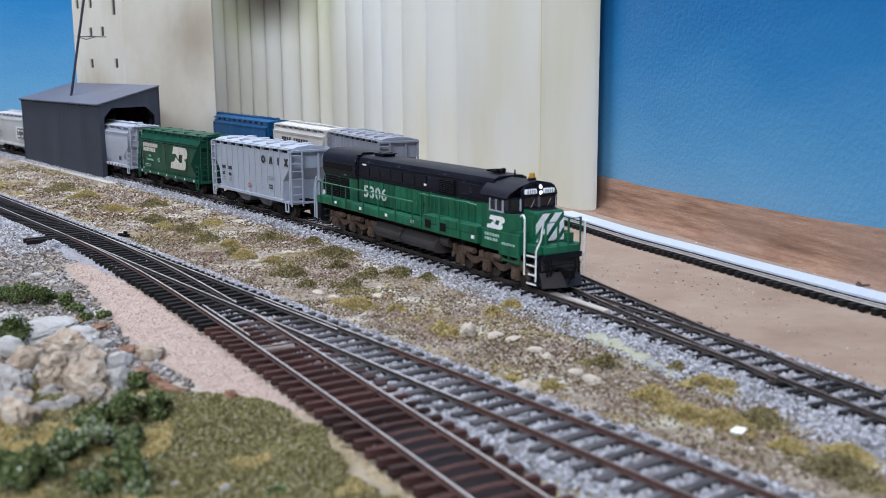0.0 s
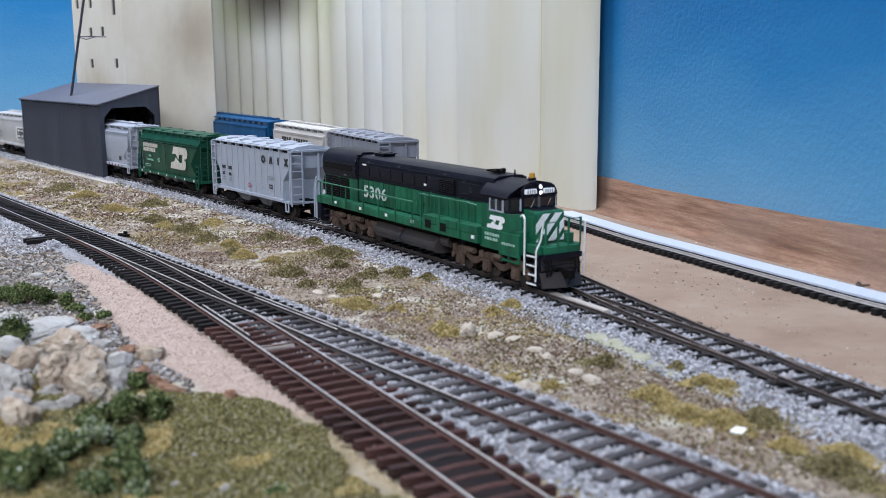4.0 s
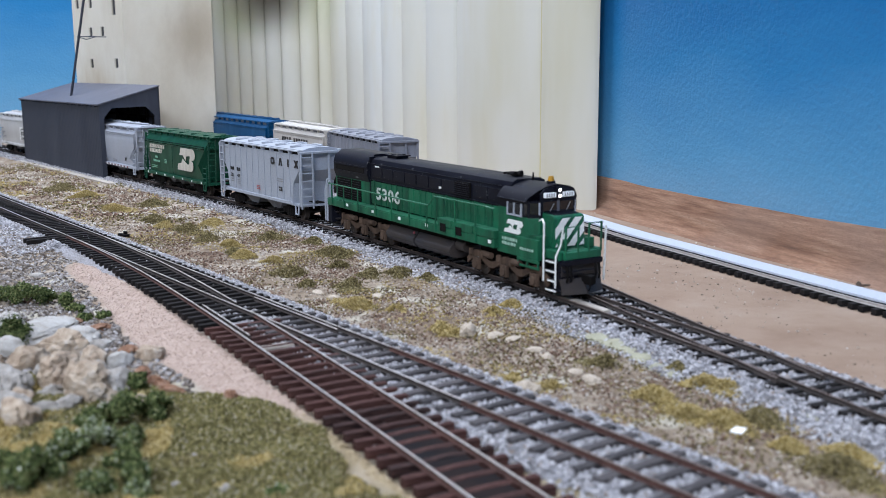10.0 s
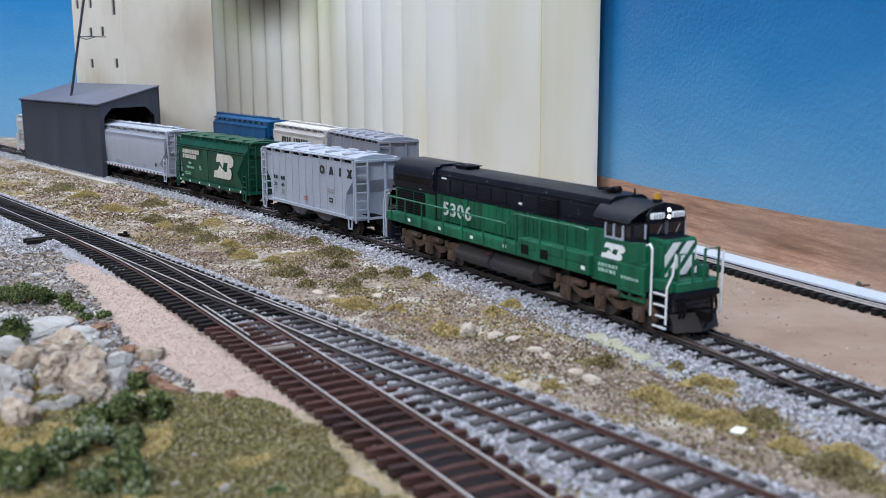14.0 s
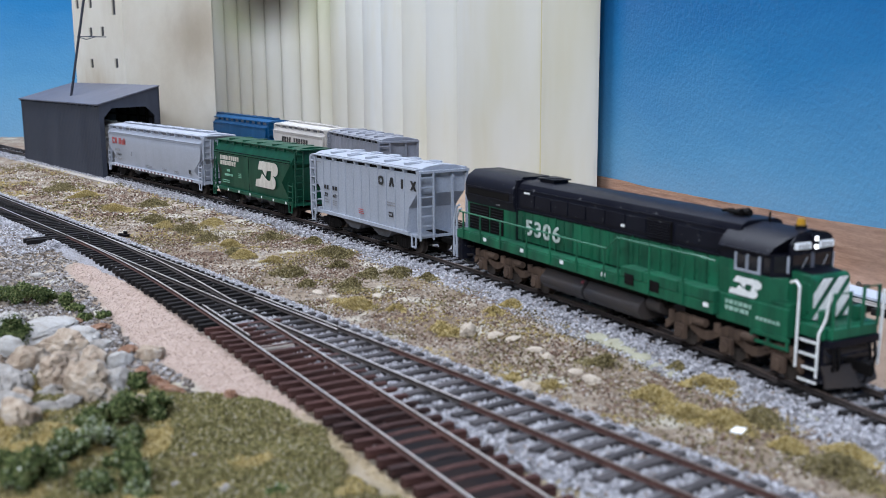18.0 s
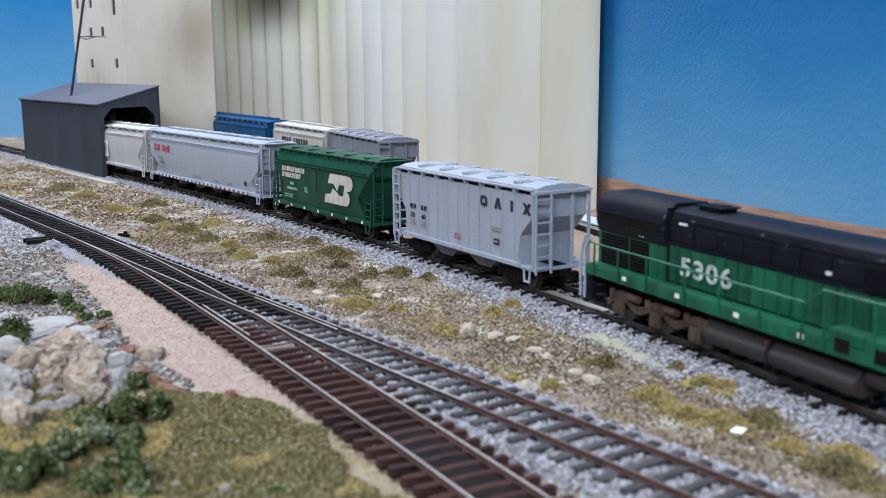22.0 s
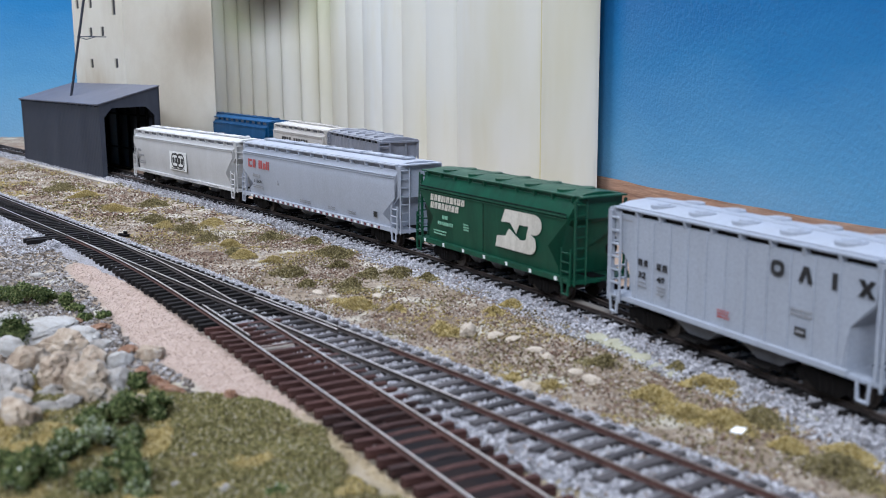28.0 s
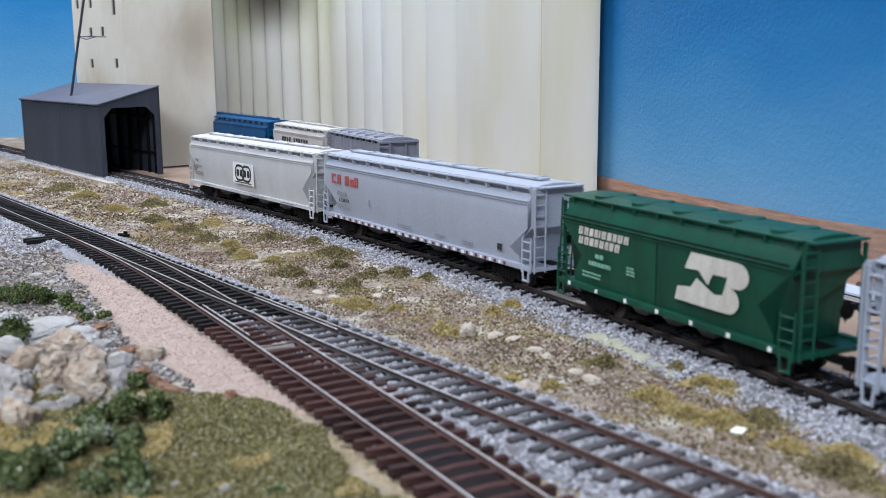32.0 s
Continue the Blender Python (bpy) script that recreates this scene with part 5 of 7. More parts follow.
def locomotive():
    t = thing("locomotive", REST, "green and black six-axle diesel locomotive with white nose stripes", "locomotive")
    W = 17.2
    # frame and walkway
    part("frame", Build().prism([(-W, 16.6), (W, 16.6), (W, 20.6), (-W, 20.6)], -121, 66), GREEN, t, "green walkway frame", 0.3)
    part("front_deck", Build().box(97, 109.5, -12, 12, 17.0, 20.9), GREEN, t, "green front platform", 0.3)
    part("walkway", Build().box(-120, 65.8, -W + 0.3, W - 0.3, 20.62, 21.2), GREEN, t)
    # long hood in two colours
    hw = 10.6
    low = [(-hw, 21.2), (hw, 21.2), (hw, 36.4), (-hw, 36.4)]
    part("hood", Build().prism(low, -74, 70), GREEN, t, "green lower hood")
    up = [(-hw, 36.4), (hw, 36.4), (hw, 45.6), (hw - 1.4, 48.2), (hw - 4, 49.4), (-hw + 4, 49.4), (-hw + 1.4, 48.2), (-hw, 45.6)]
    part("hood_top", Build().prism(up, -74, 70), BLACKP, t, "black upper hood", smooth=True)
    # radiator end, wider above
    rl = [(-hw - 0.6, 21.2), (hw + 0.6, 21.2), (hw + 0.6, 34.5), (-hw - 0.6, 34.5)]
    part("radiator_end", Build().prism(rl, -120, -74), GREEN, t)
    ru = [(-hw - 0.6, 34.5), (hw + 0.6, 34.5), (12.6, 38.5), (12.6, 44.6), (11.2, 48.0), (7, 50.8), (-7, 50.8), (-11.2, 48.0), (-12.6, 44.6), (-12.6, 38.5)]
    part("radiator_top", Build().prism(ru, -120, -74.2), BLACKP, t, "black radiator housing with flared sides", smooth=True)
    for x0, x1 in ((-117.5, -98.6), (-97.2, -85)):
        g_ = part("intake_grille", Build().box(x0, x1, -hw - 1.0, -hw - 0.55, 21.6, 34.2), FLOOR_BLK, t, "dark mesh intake grille")
        for i in range(8):
            part("grille_slat", Build().box(x0 + 0.4, x1 - 0.4, -hw - 1.15, -hw - 0.95, 22.6 + i * 1.45, 22.9 + i * 1.45), BLACKP, g_)
    part("radiator_screen", Build().box(-117, -78, -12.85, -12.5, 39.2, 42.4), FLOOR_BLK, t)
    for z in (38.6, 42.9):
        part("shutter_edge", Build().box(-119.4, -75, -13.0, -12.5, z, z + 0.5), BLACKP, t)
    part("roof_mark", Build().plate(rect(-91, -87.5, 36.0, 36.9), -11.9, -11.6), GREYL, t, "small pale mark")
    part("shoulder_rib", Build().box(-74.8, -73.2, -11.0, 11.0, 21.4, 49.6), BLACKP, t)
    part("exhaust_stack", Build().box(-65, -53.5, -4.0, 4.0, 49.3, 50.8), BLACKP, t, bevel=0.4)
    part("stack_cap", Build().box(-66.4, -52, -4.6, 4.6, 50.8, 51.4).box(-63, -55, -3.0, 3.0, 51.4, 51.8), BLACKP, t, bevel=0.25)
    # hood doors, vents and latches
    part("door_gap", Build().box(-73, 69, -hw - 0.06, -hw + 0.1, 21.6, 35.9), FLOOR_BLK, t, "dark seams round the hood doors")
    for i in range(22):
        x = -72.4 + i * 6.4
        d = part("hood_door", Build().box(x, x + 5.9, -hw - 0.45, -hw + 0.1, 22.2, 35.6), GREEN, t, bevel=0.18)
        part("latch", Build().box(x + 0.5, x + 1.1, -hw - 0.75, -hw - 0.4, 28, 29.6), GREEN, d)
        part("hinge", Build().box(x + 5.0, x + 5.5, -hw - 0.65, -hw - 0.4, 24, 25).box(x + 5.0, x + 5.5, -hw - 0.65, -hw - 0.4, 33, 34), GREEN, d)
    for x in (-71, -57.8, -44.6, -31.4, -18.2, -5, 8.2, 38.4, 51.6):
        part("roof_panel", Build().box(x, x + 12.2, -hw - 0.45, -hw + 0.1, 38.2, 44), BLACKP, t, bevel=0.15)
    part("side_vent", Build().box(21.5, 36, -hw - 0.9, -hw - 0.2, 37.0, 44.6), FLOOR_BLK, t, "black louvred side vent")
    for i in range(7):
        part("louvre", Build().box(21.9, 35.6, -hw - 1.25, -hw - 0.85, 37.5 + i * 1.02, 37.95 + i * 1.02), BLACKP, t)
    # raised boxes flush with the walkway edge, ahead of the step in the handrail
    for x0, x1, gr in ((13.4, 27, (16.5, 22)), (27.6, 47, (31, 37)), (47.6, 66, None)):
        bx = part("air_box", Build().box(x0, x1, -W - 0.05, -hw, 20.9, 24.9), GREEN, t, "green box on the walkway", 0.35)
        if gr:
            part("box_grille", Build().box(*gr, -W - 0.25, -W, 18.4, 22.6), FLOOR_BLK, bx, "small dark grille")
    for i in range(5):
        x = -68 + i * 27
        part("hood_stiffener", Build().box(x - 0.35, x + 0.35, -hw - 0.8, -hw - 0.3, 21.4, 36.2), GREEN, t)
    part("hood_ledge", Build().box(-73.5, 69, -hw - 0.7, -hw - 0.2, 36.1, 36.6), BLACKP, t)
    part("roof_seam", Build().box(-73.5, 63, -hw - 0.25, -hw + 0.6, 45.5, 45.9), BLACKP, t)
    part("roof_mark", Build().plate(rect(-67.5, -62.8, 43.6, 44.8), -hw - 0.35, -hw + 0.1), WHITEP, t, "small white mark")
    part("roof_mark", Build().plate(rect(5.2, 7.4, 38.8, 39.9), -hw - 0.55, -hw - 0.2), WHITEP, t, "small white mark")
    # cab: flat sides, corners cut back towards the narrower front
    cw = 14.2
    plan = [(65, cw), (88.6, cw), (92.2, 9.6), (92.2, -9.6), (88.6, -cw), (65, -cw)]
    part("cab_base", Build().box(65.2, 97.6, -15.0, 15.0, 15.2, 24.6), GREEN, t, "green battery box under the cab", 0.3)
    part("cab_lower", Build().loft([[(x, y, z) for x, y in plan] for z in (24.4, 33.6)]), GREEN, t, "green cab side", 0.25)
    band = [(65.3, cw - 0.3), (88.3, cw - 0.3), (91.8, 9.4), (91.8, -9.4), (88.3, -cw + 0.3), (65.3, -cw + 0.3)]
    part("cab_window_band", Build().loft([[(x, y, 33.6) for x, y in band], [(x, y, 41.2) for x, y in band]]), BLACKP, t)
    part("cab_post", Build().box(65.0, 71.6, -cw - 0.02, -cw + 1, 33.6, 36.8), GREEN, t)
    arch = lambda k: [(-cw - 0.7 * k, 41.0), (-cw + 0.6, 43.2), (-10.6, 46.0), (-7.0, 47.6), (0, 48.8), (7.0, 47.6), (10.6, 46.0), (cw - 0.6, 43.2), (cw + 0.7 * k, 41.0)]
    part("cab_roof", Build().loft([[(x, y, z) for y, z in arch(1)] for x in (64.6, 66.2)] + [[(x1 - max(0.0, abs(y) - 9.4) * 0.75, y, z) for y, z in arch(1)] for x1 in (91.4, 92.0)]), BLACKP, t, "black arched cab roof", smooth=True)
    part("rain_gutter", Build().box(66, 88.4, -cw - 1.1, -cw - 0.5, 40.8, 41.3), BLACKP, t, bevel=0.15)
    for x0, x1, z0, z1 in ((73.2, 77.6, 34.4, 39.2), (78.6, 83.2, 34.4, 39.2), (85.6, 88.2, 34.8, 39.9)):
        wdw = part("cab_window", Build().box(x0, x1, -cw - 0.05, -cw + 0.5, z0, z1), GLASSD, t, "dark cab side window")
        if x0 < 80:
            part("window_frame", Build().box(x0 - 0.8, x0, -cw - 0.35, -cw + 0.3, z0 - 0.8, z1 + 0.5).box(x1, x1 + 0.8, -cw - 0.35, -cw + 0.3, z0 - 0.8, z1 + 0.5).box(x0, x1, -cw - 0.35, -cw + 0.3, z0 - 0.8, z0), GREYCAR, wdw, "pale grey window frame")
    for sg in (-1, 1):
        # corner pane across the cut-back corner
        p0, p1 = (89.2, sg * (cw - 0.8)), (91.9, sg * (9.6 + 0.5))
        c_ = part("corner_pane", Build().hexa([(p0[0] + 0.1, p0[1], 35.4), (p1[0] + 0.1, p1[1], 35.4), (p1[0] - 0.5, p1[1] - sg * 0.5, 35.4), (p0[0] - 0.5, p0[1] - sg * 0.5, 35.4), (p0[0] + 0.1, p0[1], 40.6), (p1[0] + 0.1, p1[1], 40.6), (p1[0] - 0.5, p1[1] - sg * 0.5, 40.6), (p0[0] - 0.5, p0[1] - sg * 0.5, 40.6)]), GLASSD, t, "narrow corner window pane")
        part("pane_frame", Build().rod((p1[0] + 0.25, p1[1], 35.2), (p1[0] + 0.25, p1[1], 40.8), 0.45, 6), GREYCAR, c_)
    part("cab_front", Build().prism([(-9.6, 33.6), (9.6, 33.6), (9.9, 44.6), (7.6, 47.0), (0, 48.2), (-7.6, 47.0), (-9.9, 44.6)], 91.7, 92.6), BLACKP, t, "black cab front")
    for y0, y1 in ((-8.6, -0.8), (0.8, 8.6)):
        p_ = part("windshield", Build().box(92.5, 92.8, y0, y1, 36.8, 41.0), GLASSD, t, "dark windshield pane")
        part("wiper", Build().rod((92.95, (y0 + y1) / 2, 36.6), (92.95, (y0 + y1) / 2 + 2.2, 40.2), 0.16, 5), GREYL, p_)
    part("windshield_post", Build().box(92.5, 93.1, -0.6, 0.6, 36.4, 42.6), SHEDROOF, t)
    for y0, y1 in ((-8.4, -1.9), (1.9, 8.4)):
        nb = part("number_board", Build().box(92.5, 94.0, y0, y1, 42.9, 45.2), BOARDLIT, t, "white lit number board", 0.4)
        for k in range(4):
            part("board_bar", Build().box(93.98, 94.08, y0 + 0.9 + k * 1.3, y0 + 1.5 + k * 1.3, 43.2, 44.8), GREYL, nb)
    hl = part("headlight", Build().box(92.5, 94.0, -1.5, 1.5, 41.9, 47.6), BLACKP, t, "black twin headlight case", 0.4)
    for z in (43.5, 46.2):
        part("headlight_lens", Build().rod((93.9, 0, z), (94.3, 0, z), 0.75, 16), LAMPON, hl, "lit round headlight lens")
    # low nose with a black top and broad diagonal stripes
    nose = [(88.0, 20.9), (101.2, 20.9), (101.6, 23), (101.2, 34.4), (100.0, 35.6), (88.0, 36.4)]
    nw = 8.6
    part("nose", Build().loft([[(x, -nw, z) for x, z in nose], [(x, nw, z) for x, z in nose]]), GREEN, t, "low green nose", 0.6)
    part("nose_top", Build().hexa([(91.6, -6.8, 36.1), (99.4, -6.8, 35.5), (99.4, 6.8, 35.5), (91.6, 6.8, 36.1), (91.6, -6.8, 36.45), (99.4, -6.8, 35.9), (99.4, 6.8, 35.9), (91.6, 6.8, 36.45)]), BLACKP, t, "black anti-glare nose top")
    part("nose_grab", Build().wire([(100.4, -8.7, 24), (100.8, -9.4, 24.4), (100.6, -9.4, 32.6), (100.2, -8.7, 33)], 0.3, 5), GREEN, t)
    part("nose_brace", Build().box(93.5, 99.5, -8.95, -8.5, 22.6, 33.2), GREEN, t, "green nose side door", 0.15)
    part("nose_shelf", Build().box(88.6, 97.4, -13.8, -nw, 24.6, 26.0), GREEN, t)

    def clipped(poly, axis, lim, sg):
        out = []
        for p0, p1 in zip(poly, poly[1:] + poly[:1]):
            i0, i1 = sg * p0[axis] <= sg * lim, sg * p1[axis] <= sg * lim
            if i0:
                out.append(p0)
            if i0 != i1:
                f = (lim - p0[axis]) / (p1[axis] - p0[axis])
                out.append((p0[0] + f * (p1[0] - p0[0]), p0[1] + f * (p1[1] - p0[1])))
        return out

    face = lambda z: 101.6 - 0.4 * (z - 23) / 11.4
    for k in range(4):
        z0 = 27.6 - 7.7 * k
        shape = [(-14, z0 - 6.6 - 2.2), (-14, z0 - 6.6 + 2.2), (14, z0 + 24.2 + 2.2), (14, z0 + 24.2 - 2.2)]
        for axis, lim, sg in ((0, 8.1, 1), (0, -8.1, -1), (1, 34.4, 1), (1, 21.6, -1)):
            shape = clipped(shape, axis, lim, sg) if len(shape) > 2 else shape
        if len(shape) > 2:
            part("nose_stripe", Build().loft([[(face(z) + 0.05, yy, z) for yy, z in shape], [(face(z) + 0.3, yy, z) for yy, z in shape]]), WHITEP, t, "diagonal white nose stripe")
    # steps, pilot and plow
    part("pilot", Build().box(105, 109, -11.2, 11.2, 6.5, 16.9), BLACKP, t, bevel=0.4)
    part("anticlimber", Build().box(109.4, 111.6, -10.2, 10.2, 17.2, 20.6), GREEN, t, "green anticlimber lip", 0.4)
    part("pilot_lip", Build().box(109, 112, -11, 11, 14.6, 17.1), BLACKP, t, bevel=0.4)
    for y in (-7.5, 7.5):
        part("hand_brake_box", Build().box(104.6, 107.6, y - 1.8, y + 1.8, 20.9, 25.6), GREEN, t, bevel=0.3)
    for sg in (-1, 1):
        # plow blade in two swept halves
        part("plow", Build().loft([[(109.4, sg * 11.8, 8.6), (112.0, sg * 0.2, 8.6), (111.4, sg * 0.2, 8.6), (108.8, sg * 11.8, 8.6)], [(110.8, sg * 11.2, 5), (113.8, sg * 0.2, 5), (113.0, sg * 0.2, 5), (110.0, sg * 11.2, 5)], [(111.6, sg * 11.6, 1.8), (115.2, sg * 0.2, 1.8), (114.4, sg * 0.2, 1.8), (110.8, sg * 11.6, 1.8)]]), TANKM, t, "grimy snow plow half", 0.0, True)
    part("rear_pilot", Build().box(-124, -118, -15.6, 15.6, 5.4, 19.8), BLACKP, t, bevel=0.4)
    for d, xa in ((1, 101.5), (-1, -115.5)):
        s_ = part("stepwell", Build().box(min(xa, xa + d * 8), max(xa, xa + d * 8), -10.4, -9.6, 2.6, 20.4), BLACKP, t)
        for k in range(4):
            z = 2.9 + k * 4.3
            part("step", Build().box(min(xa, xa + d * 7.6), max(xa, xa + d * 7.6), -13.2, -10.2, z, z + 0.8), BLACKP if d > 0 else TANKM, s_)
            if d > 0:
                part("step_edge", Build().box(xa, xa + 7.6, -13.55, -13.18, z - 0.1, z + 0.7), WHITEP, s_, "white step edge")
    part("step_hanger", Build().box(82, 99, -15.4, -14.8, 14.0, 15.3).box(82, 99, -15.4, -14.8, 11.2, 12.2).box(82, 83, -15.4, -14.8, 12.0, 14.2).box(89.4, 90.4, -15.4, -14.8, 12.0, 14.2).box(97.6, 98.6, -15.4, -14.8, 12.0, 14.2), GREEN, t, "green step hanger under the cab")
    # handrails
    xs = [-114, -97, -78, -55, -36, -16, 3, 12, 31, 50]
    for i, x in enumerate(xs):
        part("stanchion", Build().box(x - 0.55, x + 0.55, -W - 0.5, -W + 0.1, 17.4, 22.2).rod((x, -W - 0.1, 18), (x, -W - 0.1, 30.2 if x < 5 else 35.6), 0.42, 6), GREEN, t)
    part("handrail", Build().wire([(-118, -W - 0.1, 30.2), (4.4, -W - 0.1, 30.3), (11, -W - 0.1, 35.6), (58, -W - 0.1, 36.0), (65, -W + 0.6, 35.4)], 0.42, 6), RAILING, t, "green walkway handrail")
    part("front_handrail", Build().wire([(101.2, -14.4, 7), (101.4, -14.4, 33), (99.5, -14.0, 34.6), (97, -13.6, 33.6)], 0.44, 6), WHITEP, t, "white bent step handrail")
    grab = Build().wire([(109.2, -13.8, 5), (109.4, -13.8, 19), (110.0, -11.6, 24), (110.6, -10.8, 32)], 0.44, 6)
    part("front_handrail", grab, WHITEP, t, "white bent step handrail")
    part("pilot_handrail", Build().wire([(111.4, -10.0, 20), (111.6, -10.0, 32), (111.6, -3, 32), (111.4, -3, 20)], 0.45, 6), GREEN, t)
    part("pilot_handrail", Build().wire([(111.4, 10.0, 20), (111.6, 10.0, 33), (111.6, 3, 33), (111.4, 3, 20)], 0.45, 6), GREEN, t)
    part("white_stanchion", Build().wire([(110, 13.2, 6), (110.5, 13.6, 31)], 0.5, 6), WHITEP, t)
    part("rear_handrail", Build().wire([(-121.5, -16.9, 6), (-121.5, -16.9, 27), (-118.5, -17.0, 31), (-116, -17.2, 31.6)], 0.6, 6), GREYCAR, t, "pale bent rear handrail")
    rear = Build().wire([(-125.5, -16.4, 6), (-125.5, -16.4, 24), (-123, -16.0, 32), (-121, -15.4, 33)], 0.6, 6)
    part("rear_handrail", rear, GREYCAR, t, "pale bent rear handrail")
    # under the frame
    tank = [(-11.4, 14.6), (-15.4, 9.8), (-15.8, 8.6), (-15.4, 7.2), (-13.4, 4.9), (-11.8, 4.4), (11.8, 4.4), (13.4, 4.9), (15.4, 7.2), (15.8, 8.6), (15.4, 9.8), (11.4, 14.6)]
    part("fuel_tank", Build().prism(tank, -46, -15), TANKM, t, "grimy grey fuel tank", 0.4)
    part("fuel_tank", Build().prism(tank, -13, 23), TANKM, t, "grimy grey fuel tank", 0.4)
    part("underframe", Build().box(-48, 36, -12.4, 12.4, 13.0, 16.8), FLOOR_BLK, t)
    part("tank_valve", Build().rod((-14, -15.0, 13), (-14, -15.9, 13), 0.7, 10), MAROON, t, "small dark red fuel valve")
    part("air_tank", Build().rod((26, -11, 12.2), (34, -11, 12.2), 3.2, 14), TANKM, t, smooth=True)
    for c in (-76, 70):
        tr = part("truck", Build().box(-27, 27, -9.5, 9.5, 4.5, 14), FLOOR_BLK, t, m=pose(c * MM, 0, 0))
        # sinuous cast beam: high over each axle, low between them
        qs = np.linspace(-33, 33, 45)
        mid = 9.0 + 2.0 * np.cos(2 * np.pi * qs / 24) - 1.2 * np.clip((np.abs(qs) - 28) / 5, 0, 1)
        shape = [(q, z + 1.7) for q, z in zip(qs, mid)] + [(q, z - 1.7) for q, z in zip(qs[::-1], mid[::-1])]
        for y in (-13.8, 11.8):
            part("side_frame", Build().plate(shape, y, y + 2.0), TRUCKM, tr, "brown-grey truck side frame", 0.3)
        for q in (-24, 0, 24):
            part("journal_box", Build().box(q - 2.7, q + 2.7, -14.9, -13.0, 3.2, 9.0).rod((q, -15.6, 5.8), (q, -14.8, 5.8), 2.1, 14), TRUCKM, tr, "", 0.3)
            part("spring", Build().rod((q - 5.4, -13.6, 9.6), (q - 5.4, -13.6, 12.8), 1.3, 8).rod((q + 5.4, -13.6, 9.6), (q + 5.4, -13.6, 12.8), 1.3, 8), TRUCKM, tr)
            part("brake_shoe", Build().box(q + 6.2, q + 7.6, -11.4, -8.4, 3.0, 8.4), TRUCKM, tr)
            part("brake_cylinder", Build().rod((q + 8, -14.6, 11.8), (q + 14, -14.6, 11.8), 1.5, 10), TRUCKM, tr) if q < 20 else None
            wheelset(tr, q, 5.6, 5.6)
    # roof things
    part("beacon", Build().rod((87.2, 0, 48.0), (87.2, 0, 49.8), 2.0, 12), BLACKP, t)
    part("beacon_lens", Build().rod((87.2, 0, 49.8), (87.2, 0, 52.0), 1.6, 14, 1.25), AMBER, t, "amber rotary beacon")
    horn = Build().box(57, 61, -1.0, 1.0, 48.4, 50.2)
    for y, l in ((-2.2, 7), (0, 9), (2.2, 6)):
        horn.rod((55, y, 50.6), (55 + l, y, 50.9), 0.5, 8, 1.3)
    horn.rod((53, -2.6, 50.6), (53, 2.6, 50.6), 0.6)
    part("air_horn", horn, FLOOR_BLK, t, "black multi-chime air horn")
    part("antenna", Build().rod((73.3, 0, 48.4), (73.3, 0, 52.4), 0.4), FLOOR_BLK, t)
    # marks
    lettering("road_number", "5306", 6.9, on_side(-65.0, 25.7, hw + 0.95), NUMBERM, t, "chipped white road number", 0.24, 1.36, 1.14)
    herald(t, 70.2, 85.2, 25.2, 31.6, cw, WHITEP)
    stencil(t, 69.6, 21.6, 13, 1, 15.0, FADED, 1.4, 2, 3)
    stencil(t, 69.6, 19.4, 12, 1, 15.0, FADED, 1.4, 2, 13)
    for x in (-92.5, -59, -27, 2.6, 33.5, 62.2):
        patch("sill_reflector", rect(x - 1.3, x + 1.3, 18.6, 20.2), W, WHITEP, t, "small white reflector")
    stencil(t, 84, 18.8, 11, 1, 15.0, FADED, 1.1, 2, 4)
    coupler(t, 107, 1)
    for y in (-9.5, -7.4, 6.6, 8.8):
        part("air_hose", Build().wire([(109, y, 15.5), (112, y, 14.2), (112.6, y, 10), (111.6, y + 0.3, 7.4)], 0.5, 6), FLOOR_BLK, t)
    part("uncoupling_lever", Build().wire([(110, -11, 13.4), (111.6, -10.6, 12), (111.8, -3, 12), (112.6, 0, 12.4), (111.8, 3, 12), (111.6, 10.6, 12)], 0.35, 5), BLACKP, t)
    part("pilot_plate", Build().box(109, 109.6, -10.6, 10.6, 9.4, 16.8), TANKM, t, "grimy pilot plate", 0.2)
    coupler(t, -122, -1)
    return t


LOCO = locomotive()
GATX = gatx_car()
BNCAR = bn_car()
CPCAR = cp_car()
COOP = coop_car()


def parked():
    """Three hoppers that stand on the elevator track."""
    end = 0.0

    def spot(s, half):
        a, b = SILO.at(s - half * 0.66), SILO.at(s + half * 0.66)
        return pose((a[0] + b[0]) / 2 * MM, (a[1] + b[1]) / 2 * MM, 0, 0, 0, math.degrees(math.atan2(b[1] - a[1], b[0] - a[0])))
    near = SILO.dist(np.array([-8.0]), np.array([696.0]))[1][0]
    g = ribbed_hopper(spot(near - 133, 64), DGREYCAR, "slate grey ribbed covered hopper standing beside the silos", 64, 11, (-18, 18), 45, "parked hoppers")
    r = smooth_hopper(spot(near - 277, 69), RICAR, "cream covered hopper with black owner name beside the silos", 69, 3, "parked hoppers", eave=46.2)
    for i in range(11):
        if i != 4:
            b = Build()
            mark_shape(b, -40 + i * 6.4, -40 + i * 6.4 + 4.8, 29.6, 36.4, 16.8, i, 1.0)
            part("name_block", b, BLACKL, r, "black owner name block")
    stencil(r, -58, 22, 8, 2, 16.8, GREYL, 1.0, 2, 3)
    b = smooth_hopper(spot(near - 463, 100), BLUECAR, "blue covered hopper standing beside the silos", 100, 4, "parked hoppers", eave=46.2)
    return g, r, b


parked()


